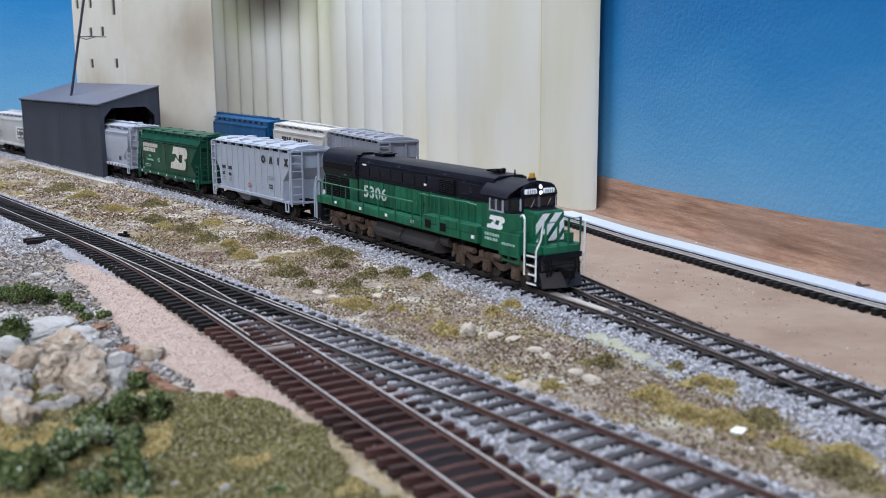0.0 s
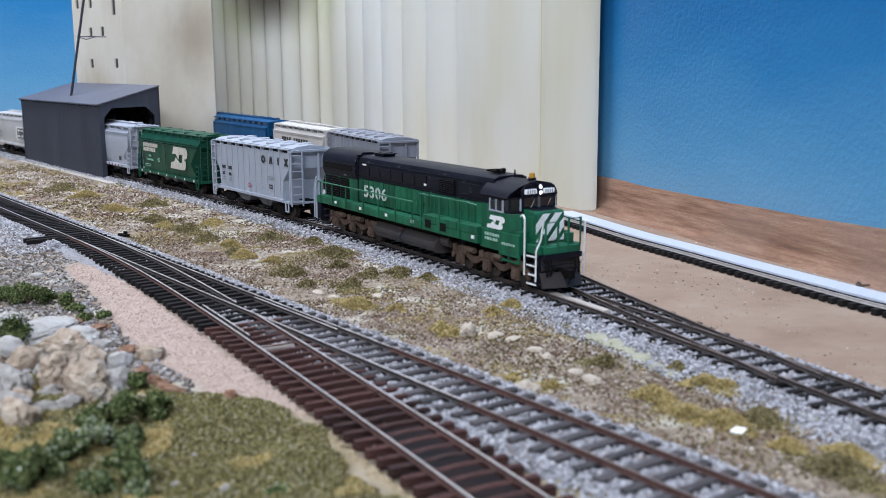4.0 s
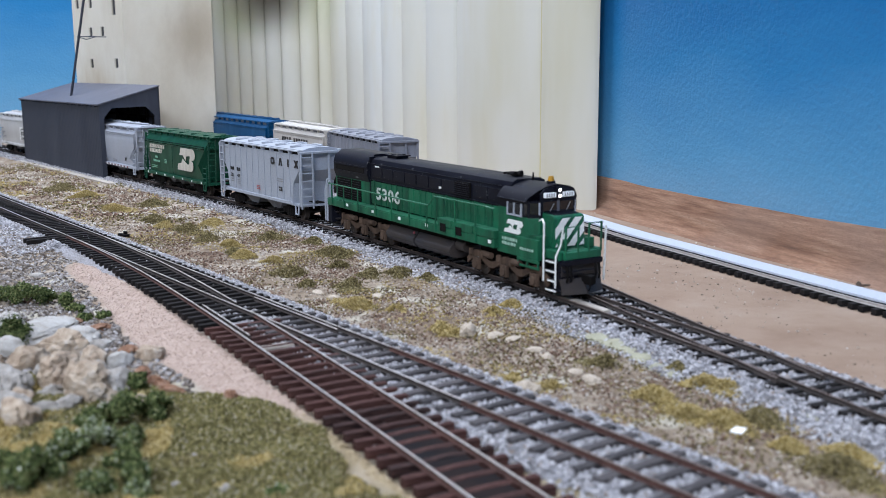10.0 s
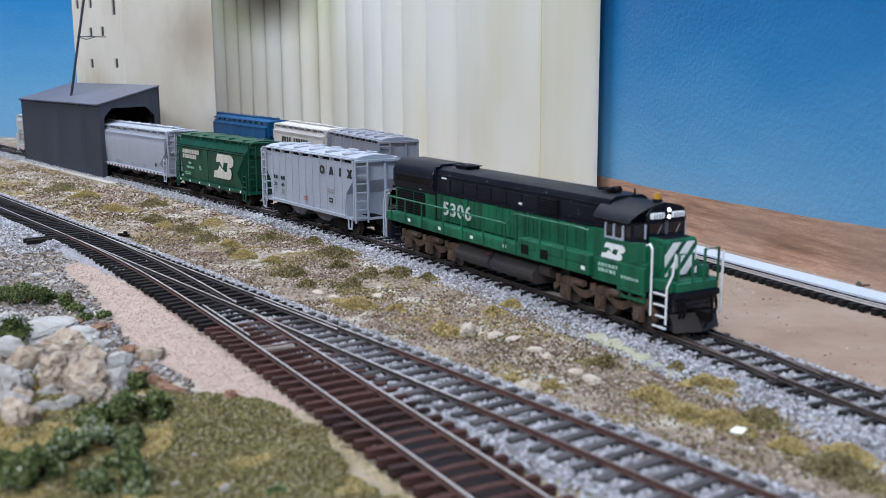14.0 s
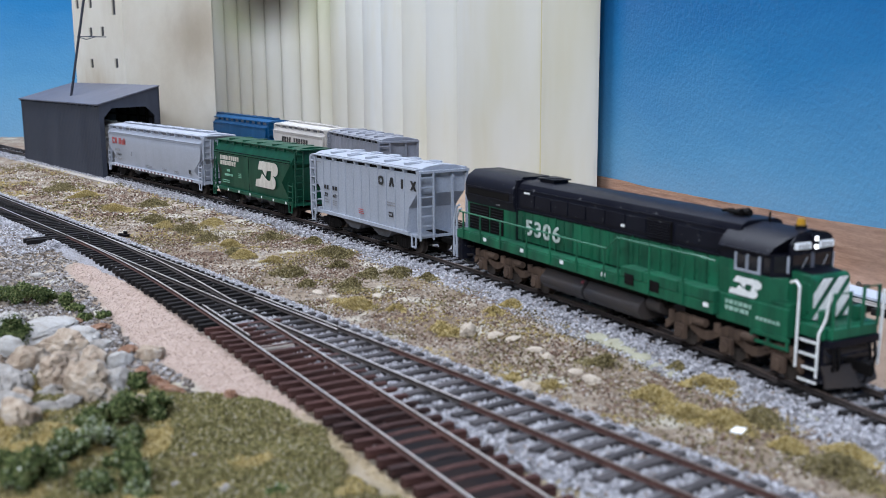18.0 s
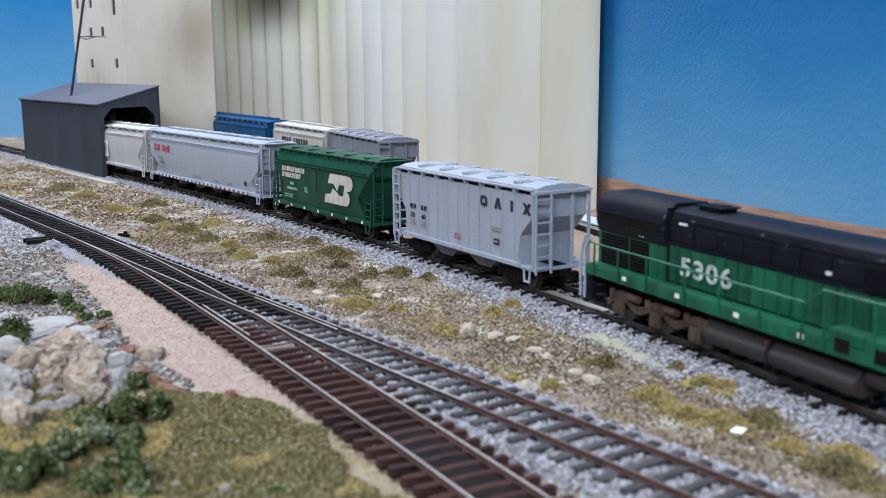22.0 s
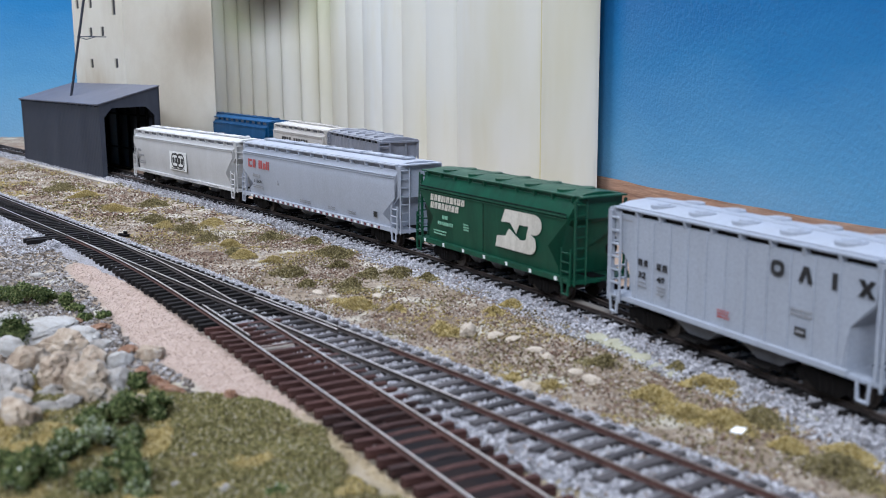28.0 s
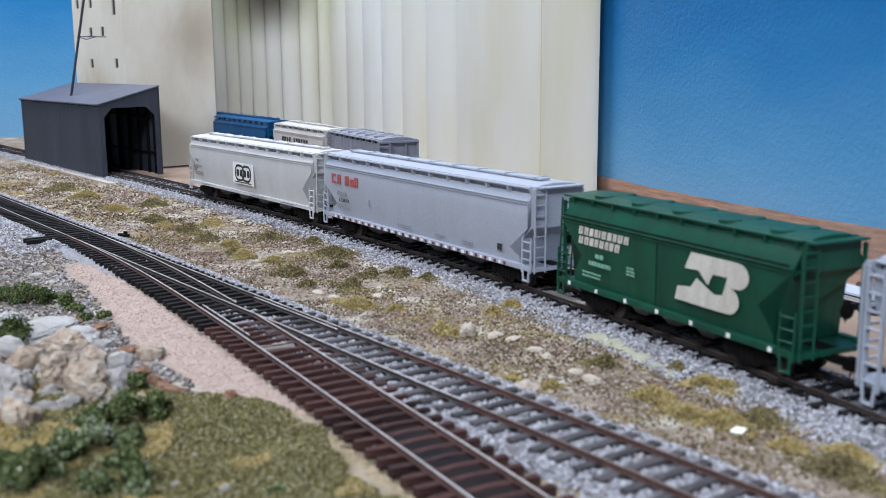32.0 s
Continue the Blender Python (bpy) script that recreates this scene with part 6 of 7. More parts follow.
# ---- loose scenery ----
def along(line, lo, hi, a, b, n, rng):
    """n random places along a line between s = lo..hi and sideways a..b."""
    s, o = rng.uniform(lo, hi, n), rng.uniform(a, b, n)
    x, y = line.at(s, o)
    return x, y, o, s


def ballast(name, line, lo, hi, left, right, dens, label, seed, size=(0.45, 0.95), mat_=BALLAST, others=(), bare=None, lift=0.0):
    rng = np.random.RandomState(seed)
    n = int((hi - lo) * (left + right) * dens)
    x, y, o, s = along(line, lo, hi, -right, left, n, rng)
    r = rng.uniform(size[0], size[1], n) * (0.8 + 0.4 * rng.rand(n))
    inside = np.abs(o) < 15
    edge = np.where(o < 0, right, left)
    keep = rng.rand(n) < np.clip((edge - np.abs(o)) / 8 + 0.25, 0, 1)
    keep &= ~((np.abs(np.abs(o) - HALF) < 1.3) & inside)
    if bare:
        keep &= ~(inside & (s < bare) & (rng.rand(n) < 0.93))
    for other in others:
        d, _ = other.dist(x, y)
        keep &= np.abs(np.abs(d) - HALF) > 1.3
    z = np.where(inside, -3.6 + lift + rng.rand(n) * 0.9, np.interp(np.abs(o), [15, 18, 26, 40], [-3.6, -3.7, -5.9, -6.0]) + rng.rand(n) * 0.6)
    z = np.maximum(z, np.where(inside, -9, ground_z(x, y) - 0.1))
    r = np.where(inside, np.minimum(r, 0.75), r)
    xyz = np.stack([x, y, z], -1)[keep]
    return stones(name, xyz, r[keep], mat_, label, "ballast", 0.8, seed)


ballast("main_ballast", MAIN, -60, 360, 21, 32, 1.15, "loose grey stone ballast along the main track", 3, others=(SILO,), lift=0.35)
ballast("far_ballast", MAIN, -1000, -60, 19, 27, 0.55, "loose grey stone ballast along the main track", 4, (0.6, 1.1), lift=0.3)
ballast("front_ballast", FRONT, 560, 1280, 25, 17, 1.0, "loose grey stone ballast along the front siding", 5, others=(SPUR,), bare=960)
ballast("left_ballast", FRONT, 200, 690, 26, 46, 0.55, "loose grey stone ballast beside the siding", 6, (0.6, 1.1), bare=960)
ballast("fill_ballast", FRONT, 905, 1270, 2, 26, 1.0, "grey ballast heaped between siding and spur", 8, others=(SPUR,))
ballast("elevator_ballast", SILO, 560, 1230, 14, 15, 0.7, "thin grey ballast along the elevator track", 9, others=(MAIN,))


def dark_bed():
    """Dark strip under the old siding ties."""
    rings = []
    for q in np.arange(0, 955, 8.0):
        a, c = FRONT.at(q, -12 - 17 * max(0.0, (q - 668) / 252) ** 1.6), FRONT.at(q, 12)
        rings.append([(float(a[0]), float(a[1]), -3.75), (float(c[0]), float(c[1]), -3.75), (float(c[0]), float(c[1]), -6.4), (float(a[0]), float(a[1]), -6.4)])
    solid("siding_bed", Build().loft(rings), worn("siding_dark_bed", (0.018, 0.016, 0.016), (0.10, 0.093, 0.093), 0.6, 0.95, scale=120, streak=(1, 1, 1)), "dark bed with grey patches under the siding ties", "ballast bed", kind="structure")


dark_bed()


def spur_fill():
    rng = np.random.RandomState(12)
    m = pieces("dark_cinder_fill", [(0, (0.012, 0.011, 0.012)), (0.6, (0.035, 0.03, 0.03)), (0.9, (0.08, 0.05, 0.045)), (1, (0.2, 0.16, 0.15))])
    x, y, o, s = along(SPUR, 250, 640, -13, 13, 7500, rng)
    keep = np.abs(np.abs(o) - HALF) > 1.4
    stones("cinder_fill", np.stack([x, y, np.full(len(x), -4.4) + rng.rand(len(x)) * 0.6], -1)[keep], rng.uniform(0.4, 0.75, len(x))[keep], m, "dark cinders between the rusty spur ties", "cinders", 0.8, 12)
    s = np.arange(240, 640, 6.0)
    b = Build()
    rings = []
    for q in s:
        a, c = SPUR.at(q, -12.5), SPUR.at(q, 12.5)
        rings.append([(float(a[0]), float(a[1]), -3.9), (float(c[0]), float(c[1]), -3.9), (float(c[0]), float(c[1]), -6.5), (float(a[0]), float(a[1]), -6.5)])
    solid("spur_bed", b.loft(rings), worn("cinder_bed", (0.014, 0.012, 0.012), (0.10, 0.07, 0.06), 0.5, 0.95, scale=90, streak=(1, 1, 1)), "dark cinder bed under the rusty spur", "ballast bed", kind="structure")

    rings = []
    for q in np.arange(409, 479, 4.0):
        edge = 6.4 + 0.5 * math.sin(q * 0.9) * math.sin(q * 0.37)
        a, c = SPUR.at(q, -edge), SPUR.at(q, edge)
        rings.append([(float(a[0]), float(a[1]), -1.82), (float(c[0]), float(c[1]), -1.82), (float(c[0]), float(c[1]), -2.6), (float(a[0]), float(a[1]), -2.6)])
    solid("tar_patch", Build().loft(rings), worn("black_tar", (0.006, 0.005, 0.006), (0.028, 0.018, 0.016), 0.7, 0.85, scale=90, spec=0.12, streak=(1, 1, 1)), "smooth black tar fill between the spur rails", "tar patch", bevel=0.15)


spur_fill()


def in_scrub(n, rng, ylo, yhi):
    """Random places of the scrub strip between the two tracks."""
    y = rng.uniform(ylo, yhi, n)
    x = rng.uniform(-620, 190, n)
    dm, _ = MAIN.dist(x, y)
    df, _ = FRONT.dist(x, y)
    keep = (dm < -21) & (df > 19)
    return x[keep], y[keep], dm[keep], df[keep]


def scrub():
    rng = np.random.RandomState(21)
    for name, mat_, n, size, lo, hi, label, th, seed in (
            ("soil_crumbs", FLOCK_B, 170000, (0.3, 0.7), 200, 640, "brown soil crumbs of the scrub strip", -0.15, 41),
            ("far_crumbs", FLOCK_B, 60000, (0.6, 1.1), 620, 1150, "brown soil crumbs of the scrub strip", 0.0, 42),
            ("olive_turf", FLOCK_O, 120000, (0.25, 0.6), 200, 700, "olive green turf clumps on the scrub strip", 0.10, 43),
            ("ochre_turf", FLOCK_Y, 120000, (0.25, 0.6), 200, 700, "ochre yellow turf clumps on the scrub strip", 0.22, 44),
            ("far_olive_turf", FLOCK_O, 40000, (0.6, 1.1), 690, 1150, "olive green turf clumps on the scrub strip", 0.12, 45),
            ("far_ochre_turf", FLOCK_Y, 40000, (0.6, 1.1), 690, 1150, "ochre yellow turf clumps on the scrub strip", 0.24, 46),
            ("pebbles", PEBBLES, 110000, (0.25, 0.8), 200, 700, "pale pebbles scattered over the scrub strip", -0.3, 47),
            ("far_pebbles", PEBBLES, 40000, (0.6, 1.2), 690, 1150, "pale pebbles scattered over the scrub strip", -0.2, 48)):
        x, y, dm, df = in_scrub(n, rng, lo, hi)
        f = fractal(x, y, 26, seed, 4)
        keep = f > th + rng.randn(len(x)) * 0.08
        bare = fractal(x, y, 34, 77, 3)
        keep &= (bare < 0.3 + rng.randn(len(x)) * 0.05) | (rng.rand(len(x)) < (0.5 if "turf" in name else 0.7 if "pebbles" in name else 0.3))
        x, y, f = x[keep], y[keep], f[keep]
        heap = np.clip((f - th) * 4, 0, 1.5) if "turf" in name else 0.0
        z = ground_z(x, y) + heap * rng.rand(len(x))
        stones(name, np.stack([x, y, z], -1), rng.uniform(size[0], size[1], len(x)), mat_, label, "turf" if "turf" in name else "soil" if "crumbs" in name else "pebbles", 0.85, seed)


scrub()


RUBBLE = pieces("mixed_rubble", [(0, (0.07, 0.055, 0.045)), (0.4, (0.17, 0.145, 0.125)), (0.75, (0.27, 0.25, 0.24)), (1, (0.42, 0.41, 0.41))])


def pink_path():
    rng = np.random.RandomState(31)
    x, y = rng.uniform(-240, 20, 90000), rng.uniform(190, 590, 90000)
    *_, near, board, pink, grass, ss = zones(x, y)
    k = pink > 0.6
    low = y + fractal(x, y, 14, 71, 3) * 9 + rng.randn(len(x)) * 6 < 298
    yk = k & low
    stones("yellow_sand", np.stack([x, y, ground_z(x, y)], -1)[yk], rng.uniform(0.22, 0.55, yk.sum()), YSAND, "yellowish sand beside the spur ties", "sand", 0.8, 35, 0.35)
    k &= ~low
    stones("sand_grains", np.stack([x, y, ground_z(x, y)], -1)[k], rng.uniform(0.2, 0.42, k.sum()), PINKGRIT, "pinkish sand grains of the service path", "sand", 0.8, 31, 0.35)
    x, y = rng.uniform(-200, 30, 260000), rng.uniform(150, 345, 260000)
    *_, near, board, pink, grass, ss = zones(x, y)
    f = fractal(x, y, 16, 51, 3)
    k = (grass > 0.5) & (np.abs(x) < y * 0.52)
    g = k & (f < 0.22)
    o = k & (f >= 0.16)
    bare = k & (fractal(x, y, 20, 58, 3) > 0.28)
    stones("meadow_soil", np.stack([x, y, ground_z(x, y) + rng.rand(len(x)) * 1.0], -1)[bare], rng.uniform(0.2, 0.5, bare.sum()), FLOCK_O, "brown thatch of the foreground bank", "turf", 1.0, 36)
    stones("meadow_turf", np.stack([x, y, ground_z(x, y) + rng.rand(len(x)) * 0.9], -1)[g], rng.uniform(0.2, 0.55, g.sum()), FLOCK_G, "olive ground turf of the foreground bank", "turf", 1.0, 32)
    stones("meadow_straw", np.stack([x, y, ground_z(x, y) + rng.rand(len(x)) * 1.1], -1)[o], rng.uniform(0.2, 0.55, o.sum()), FLOCK_Y, "straw yellow turf of the foreground bank", "turf", 1.0, 33)
    # rubble between bank, path and the far end of the siding
    x, y = rng.uniform(-420, -60, 60000), rng.uniform(305, 760, 60000)
    *_, near, board, pink, grass, ss = zones(x, y)
    k = (near < -20) & (pink < 0.3) & (grass < 0.4) & (np.abs(x) < y * 0.5)
    stones("rubble", np.stack([x, y, ground_z(x, y)], -1)[k], rng.uniform(0.5, 1.3, k.sum()) * np.where(y[k] < 420, 1.15, 0.9), RUBBLE, "grey and brown rubble on the bank", "rubble", 0.8, 34)


pink_path()


def board_specks():
    rng = np.random.RandomState(91)
    x, y = rng.uniform(40, 330, 5200), rng.uniform(200, 760, 5200)
    _, _, _, _, _, board, *_ = zones(x, y)
    k = (board > 0.85) & (x < 345 - (y - 190) * 0.375 - 12) & (fractal(x, y, 60, 92, 3) > -0.1)
    stones("board_specks", np.stack([x, y, ground_z(x, y)], -1)[k], rng.uniform(0.15, 0.5, k.sum()) * (0.6 + rng.rand(k.sum())), PEBBLES, "pale grit specks on the tan board", "grit", 0.8, 93)


board_specks()


def boulder(x, y, rx, ry, rz, seed, material, label, lift=0.0):
    bm = bmesh.new()
    bmesh.ops.create_icosphere(bm, subdivisions=5 if rx > 10 else 4, radius=1.0)
    rng = random.Random(seed)
    o = Vector((rng.uniform(-50, 50), rng.uniform(-50, 50), rng.uniform(-50, 50)))
    cuts = [(Vector((rng.gauss(0, 1), rng.gauss(0, 1), rng.gauss(0.3, 0.8))).normalized(), rng.uniform(0.66, 0.95)) for _ in range(8)]
    for v in bm.verts:
        p = v.co.copy()
        for n_, d in cuts:
            over = p.dot(n_) - d
            if over > 0:
                p -= n_ * over * 0.85
        p *= 1 + (0.10 if material.name.startswith("white") else 0.19) * noise.fractal(p * 1.8 + o, 0.62, 2.2, 6) - 0.08 * abs(noise.noise(p * 3.1 + o))
        v.co = Vector((p.x * rx, p.y * ry, p.z * rz)) * MM
    for f in bm.faces:
        f.smooth = True
    me = bpy.data.meshes.new("boulder")
    bm.to_mesh(me)
    bm.free()
    me.materials.append(material)
    me.set_sharp_from_angle(angle=radians(40))
    ob = new("boulder", me)
    z = float(ground_z(np.array([x]), np.array([y]))[0])
    ob.matrix_basis = pose(x * MM, y * MM, (z + rz * 0.35 + lift) * MM, 0, 0, rng.uniform(0, 360))
    return tagged(ob, label, "rock", "rocks on the bank")


def rock_material(name, stops, pale):
    m, nt, bsdf = nodes_of(name, 0.9, 0, 0.2)
    c = coords(nt)
    a, b = noise_node(nt, c, 130, 7, 0.72), noise_node(nt, c, 600, 5, 0.75)
    col = ramp(nt, a, stops)
    col = mix(nt, ramp(nt, b, [(0.5, (0, 0, 0)), (0.7, (0.5,) * 3)]), col, pale)
    link(nt, col, bsdf.inputs["Base Color"])
    bump(nt, bsdf, b, 0.7, 0.0010)
    return m


def rocks():
    tan = rock_material("tan_rock", [(0.28, (0.11, 0.078, 0.054)), (0.42, (0.29, 0.22, 0.16)), (0.56, (0.42, 0.345, 0.265)), (0.72, (0.53, 0.50, 0.47))], (0.42, 0.36, 0.30))
    grey = rock_material("grey_plaster_rock", [(0.3, (0.14, 0.125, 0.11)), (0.52, (0.33, 0.31, 0.285)), (0.75, (0.52, 0.51, 0.50))], (0.26, 0.22, 0.185))
    rust = rock_material("rust_earth_rock", [(0.3, (0.08, 0.04, 0.026)), (0.48, (0.22, 0.115, 0.07)), (0.7, (0.36, 0.23, 0.16))], (0.3, 0.24, 0.2))
    slab = rock_material("white_plaster_slab", [(0.28, (0.20, 0.18, 0.15)), (0.46, (0.38, 0.365, 0.34)), (0.7, (0.52, 0.515, 0.505))], (0.28, 0.235, 0.18))
    spots = [(-163, 392, 24, 12, 7, slab), (-146, 394, 14, 9, 5, slab), (-180, 400, 15, 9, 7, slab), (-144, 371, 12, 8, 10, tan), (-150, 352, 9, 7, 9, tan), (-131, 331, 12, 8, 11, tan), (-115, 318, 11, 8, 11, tan), (-128, 356, 8, 6, 8, tan),
             (-120, 360, 6.5, 4, 5, slab), (-109, 319, 6, 4.5, 6, grey), (-107, 347, 7, 3, 3.0, rust), (-99, 337, 7, 2.6, 3.2, rust), (-92, 329, 5, 2.2, 2.6, rust), (-159, 421, 6, 3.4, 2.4, rust), (-111, 371, 6.5, 5, 5.4, tan), (-141, 318, 12, 7, 8, grey),
             (-131, 294, 9, 6, 6, grey), (-126, 287, 8, 6, 7, tan), (-70, 319, 3, 2.6, 3, rust), (-128, 317, 5, 4, 4, grey), (-118, 306, 6, 4, 4, grey), (-113, 338, 6, 5, 5, grey), (-122, 344, 6, 4, 5, grey), (-137, 344, 7, 5, 5, grey), (-152, 330, 8, 6, 6, grey), (-162, 366, 7, 5, 7, slab),
             (-160, 343, 8, 6, 6, tan), (-135, 308, 6, 4, 4, tan), (-123, 300, 5, 4, 3, grey), (-106, 304, 4, 3, 3, grey), (-98, 312, 4, 3, 2.6, tan), (-134, 382, 7, 5, 3, grey), (-121, 379, 5, 4, 2.6, rust), (-144, 412, 6, 4, 2.6, rust), (-212, 520, 5, 3, 2.6, slab), (-57, 249, 2.4, 1.8, 1.6, grey), (-70, 249, 1.8, 1.5, 1.4, grey), (-70, 269, 2, 1.5, 1.3, grey)]
    lab = {slab: "smooth white plaster rock slab on the bank", tan: "weathered tan boulder on the rocky bank", grey: "pale grey plaster rock on the bank", rust: "rust-brown rock ledge beside the sand path"}
    for i, (x, y, a, b, c, m) in enumerate(spots):
        boulder(x, y, a, b, c * 0.78, 60 + i, m, lab[m])
    flat = rock_material("pale_flat_stone", [(0.3, (0.36, 0.30, 0.235)), (0.7, (0.58, 0.51, 0.42))], (0.32, 0.265, 0.21))
    for i, (x, y, a, b, c) in enumerate([(28, 329, 5, 3.4, 2.4), (10, 401, 5, 3.6, 4.0), (21, 398, 5, 3, 1.3), (28, 393, 5, 3, 1.3), (35, 376, 4.2, 3, 1.6), (39, 368, 3.4, 2.6, 1.4), (51, 338, 5, 3.2, 1.4), (47, 347, 4, 3, 1.3), (-31, 470, 4, 3, 1.5), (-52, 470, 3.4, 2.4, 1.6), (-60, 478, 5, 2.4, 1.2)]):
        boulder(x, y, a, b, c, 90 + i, flat, "flat pale stone lying in the scrub")
    pale = rock_material("pale_green_plaster", [(0.3, (0.27, 0.265, 0.19)), (0.7, (0.40, 0.39, 0.29))], (0.32, 0.30, 0.22))
    for i, (x, y, a) in enumerate([(57, 401, 5), (62, 393, 6), (67, 384, 6.5), (71, 375, 7), (75, 366, 6.5), (78, 357, 6), (81, 348, 5), (113, 298, 4.4), (118, 290, 3.4)]):
        boulder(x, y, a, a * 0.85, 1.3, 120 + i, pale, "pale green plaster patch in the scrub")


rocks()


def bush(x, y, r, h, seed, pale=0.0, label="dark green foam bush", category="bush"):
    """Foam clump: twigs with many small leaf bits about them, uneven and gappy."""
    rng = np.random.RandomState(seed)
    z0 = float(ground_z(np.array([x]), np.array([y]))[0])
    t = thing("bush", pose(x * MM, y * MM, z0 * MM), label, category, "bushes on the bank")
    b = Build()
    tips = []
    for i in range(13):
        a, ln = rng.uniform(0, 6.28), rng.uniform(0.15, 1.0)
        tip = (math.cos(a) * r * 0.72 * ln, math.sin(a) * r * 0.72 * ln, h * (0.25 + 0.6 * rng.rand() * (1.1 - 0.5 * ln)))
        b.rod((0, 0, -0.4), tip, 0.35, 5, 0.15)
        tips.append(tip)
    part("twigs", b, FLOCK_B, t)
    n = int(900 + r * 260)
    k = rng.randint(0, len(tips), n)
    p = np.array(tips)[k] * np.array([1.15, 1.15, 0.95]) + rng.randn(n, 3) * np.array([r * 0.15, r * 0.15, h * 0.11])
    p[:, 2] = np.maximum(p[:, 2], 0.1)
    far = np.linalg.norm(p / np.array([r * 1.15, r * 1.15, h * 1.1]), axis=1) < 1.1
    p = p[far]
    m = rng.rand(len(p)) < pale
    for name, sel, mat_ in (("foliage", ~m, BUSHM), ("pale_foliage", m, PALELEAF)):
        if sel.sum() > 3:
            o = stones(name, p[sel], rng.uniform(0.25, 0.6, sel.sum()), mat_, "", "", 0.9, seed + 1)
            o.parent = t
            del o["kind"]
    return t


for _i, (_x, _y, _r, _h, _p) in enumerate([
        (-192, 457, 8, 7, 0.02), (-200, 462, 7, 6, 0.05), (-183, 458, 5, 6, 0.03), (-173, 455, 4.5, 5, 0.0), (-166, 446, 4, 3, 0.0), (-165, 377, 7, 9, 0.0), (-103, 329, 3.4, 5, 0.0),
        (-98, 292, 7, 8, 0.03), (-89, 300, 6, 6.5, 0.03), (-106, 290, 4.5, 4, 0.0), (-98, 271, 5.5, 6.5, 0.5), (-90, 274, 4.5, 6, 0.2), (-102, 258, 6, 6, 0.15), (-86, 258, 4.5, 5, 0.06),
        (-104, 241, 7, 7, 0.1), (-114, 248, 5.5, 6, 0.0), (-79, 248, 3.8, 5, 0.15), (-87, 239, 4.5, 4.5, 0.15), (-76, 238, 3.6, 3.6, 0.3), (-150, 436, 3, 2.6, 0.0), (-156, 430, 3.6, 2.6, 0.0), (-43, 246, 2.6, 1.6, 0.05)]):
    bush(_x, _y, _r * 1.08, _h * 1.35, 200 + _i * 3, _p, "dark green foam bush with pale leaf tips" if _p > 0.15 else "dark green foam bush on the bank")


def tuft(x, y, r, h, seed, material, label):
    rng = np.random.RandomState(seed)
    n = int(420 + r * r * 55)
    # a few small cushions that run into one another along the way of the tracks
    k = rng.randint(0, 6, n)
    cx, cy, cr = rng.randn(6) * r * 0.85, rng.randn(6) * r * 0.45, rng.uniform(0.25, 0.6, 6) * r
    px, py = cx[k] + rng.randn(n) * cr[k], cy[k] + rng.randn(n) * cr[k] * 0.8
    px, py = px * 0.6 + py * 0.8, px * -0.8 + py * 0.6
    d = np.hypot(px, py)
    pz = rng.rand(n) * h * 1.15 * np.exp(-(d / r) ** 2 * 0.8)
    z0 = ground_z(np.array([x]), np.array([y]))[0]
    o = stones("grass_tuft", np.stack([px, py, pz], -1), rng.uniform(0.2, 0.48, n), material, label, "grass tuft", 1.0, seed)
    o.matrix_basis = pose(x * MM, y * MM, float(z0) * MM)
    del o["kind"]
    return tagged(o, group="grass tufts in the scrub")


for _i, (_x, _y, _r, _c) in enumerate([
        (-64, 579, 7.4, 1), (-23, 522, 5.8, 1), (-45, 493, 4.6, 1), (-79, 521, 6, 1), (-67, 491, 3, 1), (-39, 450, 5.6, 0), (-8, 508, 3.1, 1), (-21, 444, 2.4, 0), (-80, 619, 4.5, 1), (-37, 520, 4.4, 1), (-1, 408, 3, 0), (4, 402, 3.4, 0), (31, 448, 3.6, 0),
        (22, 437, 2.6, 0), (24, 338, 2.6, 0), (36, 331, 3.2, 0), (59, 356, 4, 1), (69, 320, 4.6, 0), (89, 332, 4.4, 0), (75, 299, 5, 0), (85, 294, 4.4, 0), (95, 328, 3.4, 0), (84, 351, 2.5, 1), (97, 297, 4.2, 1), (105, 257, 6, 1), (98, 275, 3.1, 0),
        (-115, 576, 5, 0), (-122, 585, 4, 1), (-148, 636, 5, 1), (-251, 768, 8, 0), (-56, 540, 5, 1), (-170, 672, 6, 1), (-205, 715, 6, 1), (-95, 560, 4, 0), (-130, 610, 5, 0), (-190, 690, 5, 0), (-300, 850, 8, 0), (-340, 905, 8, 1), (-160, 700, 6, 0), (-110, 640, 5, 1), (-230, 800, 7, 1), (112, 268, 4, 0)]):
    tuft(_x, _y, _r * 1.2, 2.4 + _r * 0.35, 400 + _i, FLOCK_O if _c else FLOCK_Y, "olive green grass tuft in the scrub" if _c else "ochre yellow grass tuft in the scrub")


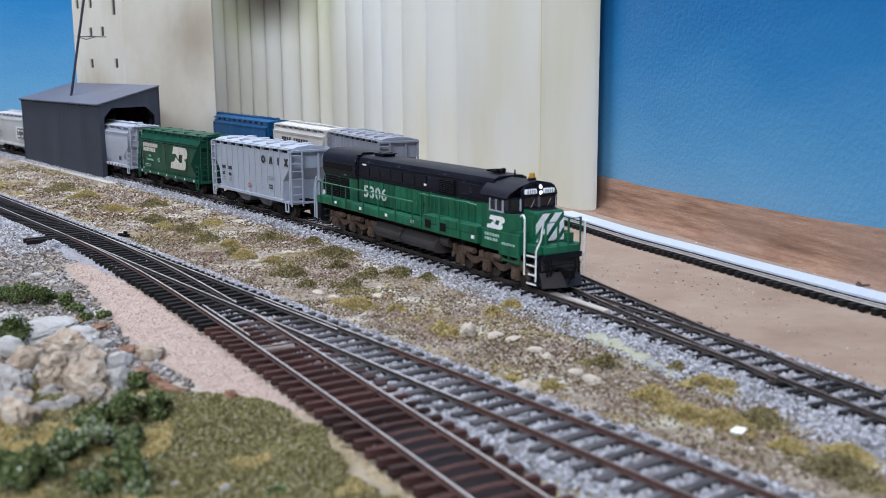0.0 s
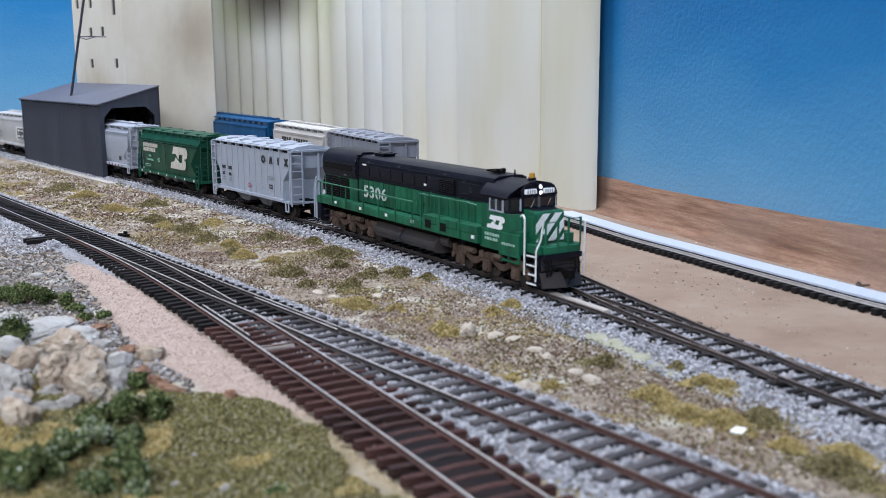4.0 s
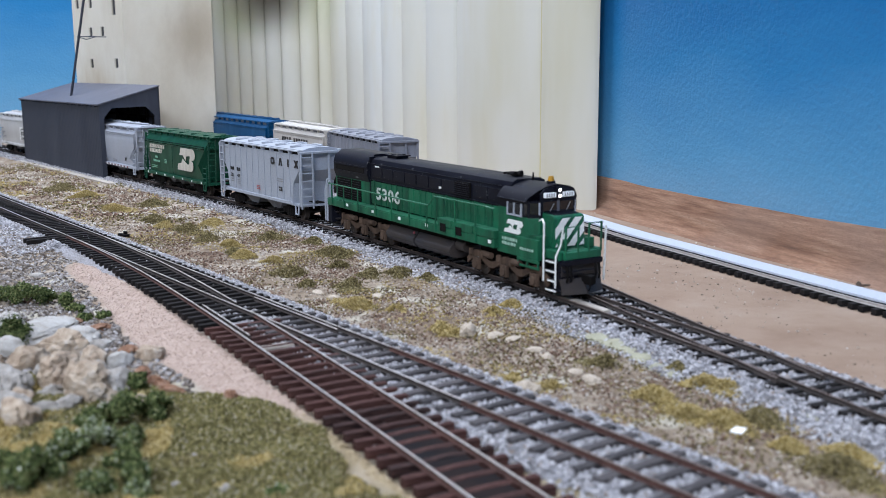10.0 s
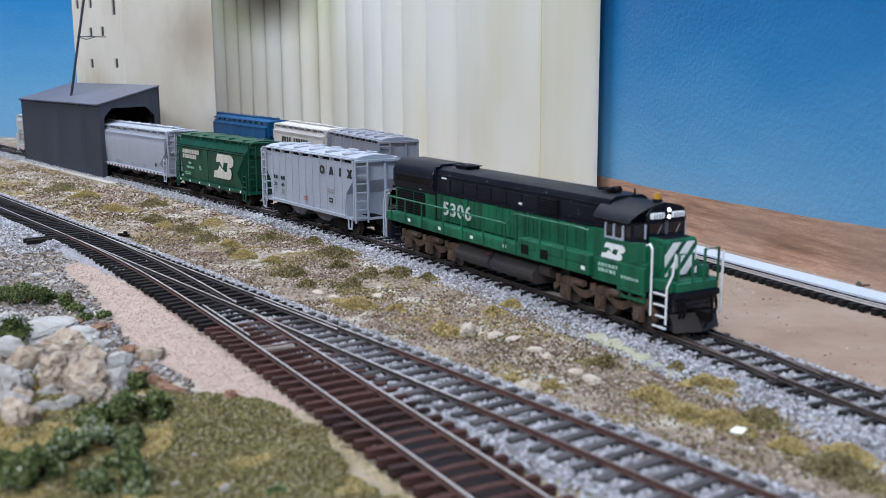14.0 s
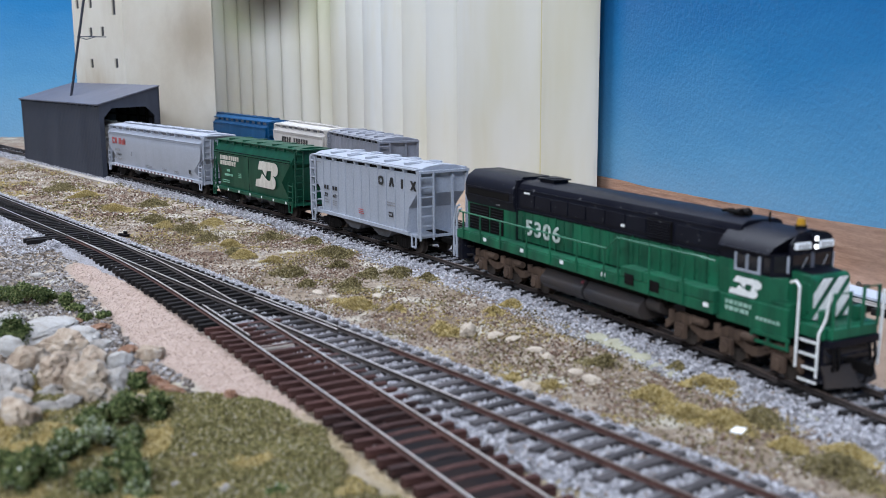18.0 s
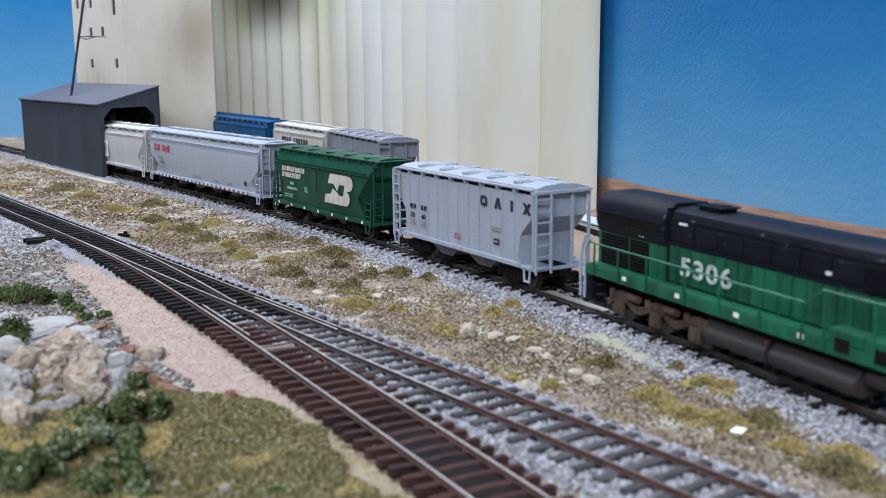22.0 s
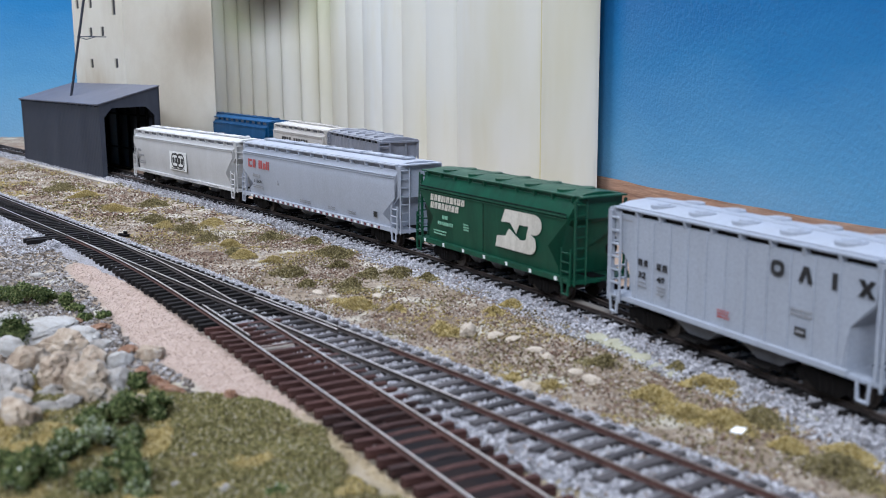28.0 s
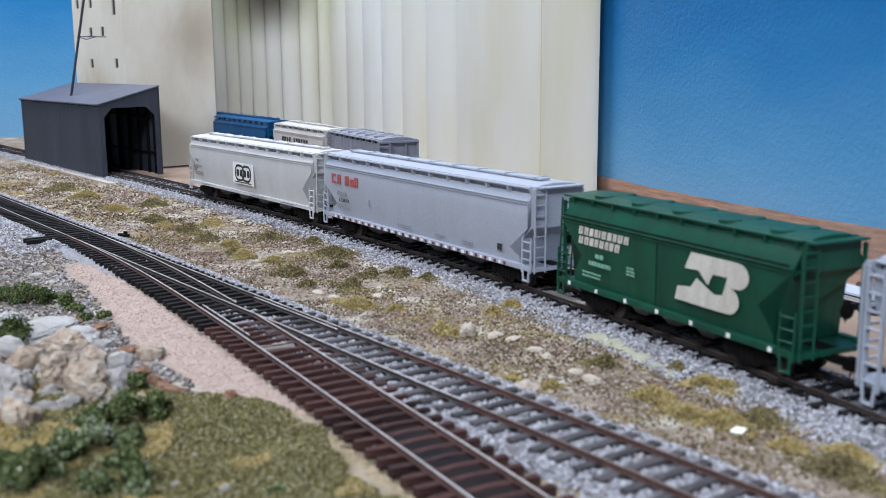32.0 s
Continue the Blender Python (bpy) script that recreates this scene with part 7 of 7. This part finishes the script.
# ---- small loose things ----
def oddments():
    b = Build()
    s = np.arange(84, 129, 4.0)
    rings = []
    for q in s:
        ring = []
        for o, z in ((-4.6, -2.3), (-1.0, -2.3), (-1.0, -1.0), (-4.6, -1.0)):
            x, y = MAIN.at(q, o)
            ring.append((float(x), float(y), z))
        rings.append(ring)
    solid("wood_strip", b.loft(rings), SLABM, "pale flat wooden strip lying between the rails", "wood strip", bevel=0.15)
    x, y = SPUR.at(305)
    solid("crossing_plank", Build().box(-6.8, 6.8, -2.2, 2.2, -3.0, -1.9), SLABM, "pale plank laid between the spur rails", "plank", bevel=0.2, m=pose(float(x) * MM, float(y) * MM, 0, 0, 0, math.degrees(SPUR.heading(305)) + 90))
    sc = thing("screw", pose(205.7 * MM, 491.7 * MM, -7.6 * MM, 0, 0, 20), "small bright screw lying on the tan board", "screw")
    part("screw_head", Build().rod((0, 0, 1.2), (1.2, 0, 1.2), 2.2, 14, 1.2), STEEL, sc, smooth=True)
    part("screw_shank", Build().rod((1.2, 0, 1.1), (7, 0, 0.9), 0.9, 10, 0.4), STEEL, sc, smooth=True)
    solid("paper_scrap", Build().hexa([(0, 0, 0), (4, -1, 0.4), (4.6, 1.2, 1.6), (0.8, 2, 1.0), (0, 0, 0.3), (4, -1, 0.7), (4.6, 1.2, 1.9), (0.8, 2, 1.3)]), WHITEP, "small white scrap lying in the scrub", "scrap", m=pose(83.5 * MM, 283 * MM, -3.6 * MM, 0, 0, -35))


oddments()


# ---- the train's run ----
RUN_T = [0, 8.5, 9.0, 9.5, 10.0, 10.5, 11.0, 11.5, 12.0, 12.5, 13.0, 13.5, 14.0, 14.5, 15.5, 16.5, 17.0, 17.5, 18.0, 18.5, 19.0, 19.5, 20.0, 20.5, 21.0, 21.5, 22.0, 22.5, 23.0, 23.5, 24.0, 24.5, 25.0, 25.5, 26.5, 27.5, 28.0, 28.5, 29.0, 29.5, 30.0, 30.5, 31.0, 31.5, 32.0]
RUN_S = [-22.1, -22.1, -20.2, -14.7, -6.7, 2.1, 11.7, 20.9, 30.3, 39.6, 49.1, 58.4, 67.7, 76.8, 95.0, 113.4, 123.0, 132.9, 143.3, 154.3, 166.5, 179.7, 193.5, 207.7, 221.8, 235.9, 250.0, 264.4, 279.6, 295.6, 311.7, 327.6, 343.4, 359.2, 391.2, 423.5, 439.9, 456.3, 472.4, 488.4, 504.3, 520.2, 536.0, 551.9, 567.9]


def motions():
    trains = [(LOCO, 0.0, 144.0), (GATX, 226.5, 92.0), (BNCAR, 389.5, 88.0), (CPCAR, 591.0, 158.0), (COOP, 823.0, 162.0)]
    clock = [0.0, 4.0, 8.0] + [8.5 + 0.25 * i for i in range(95)]
    clock = [t for t in clock if t <= 32.0]
    for ob, back, gap in trains:
        rows = []
        for t in clock:
            s = np.interp(t, RUN_T, RUN_S) - back
            a, b = MAIN.at(s - gap / 2), MAIN.at(s + gap / 2)
            rows.append((t, pose((a[0] + b[0]) / 2 * MM, (a[1] + b[1]) / 2 * MM, 0, 0, 0, math.degrees(math.atan2(b[1] - a[1], b[0] - a[0])))))
        walk(ob, rows)
    movers = {LOCO, GATX, BNCAR, CPCAR, COOP}
    for w, r, (x, y, z) in WHEELS:
        if w.parent.parent not in movers:
            continue
        rows = [(t, pose(x, y, z, 0, math.degrees((np.interp(t, RUN_T, RUN_S) + 22.1) / r), 0)) for t in clock]
        walk(w, rows)


motions()
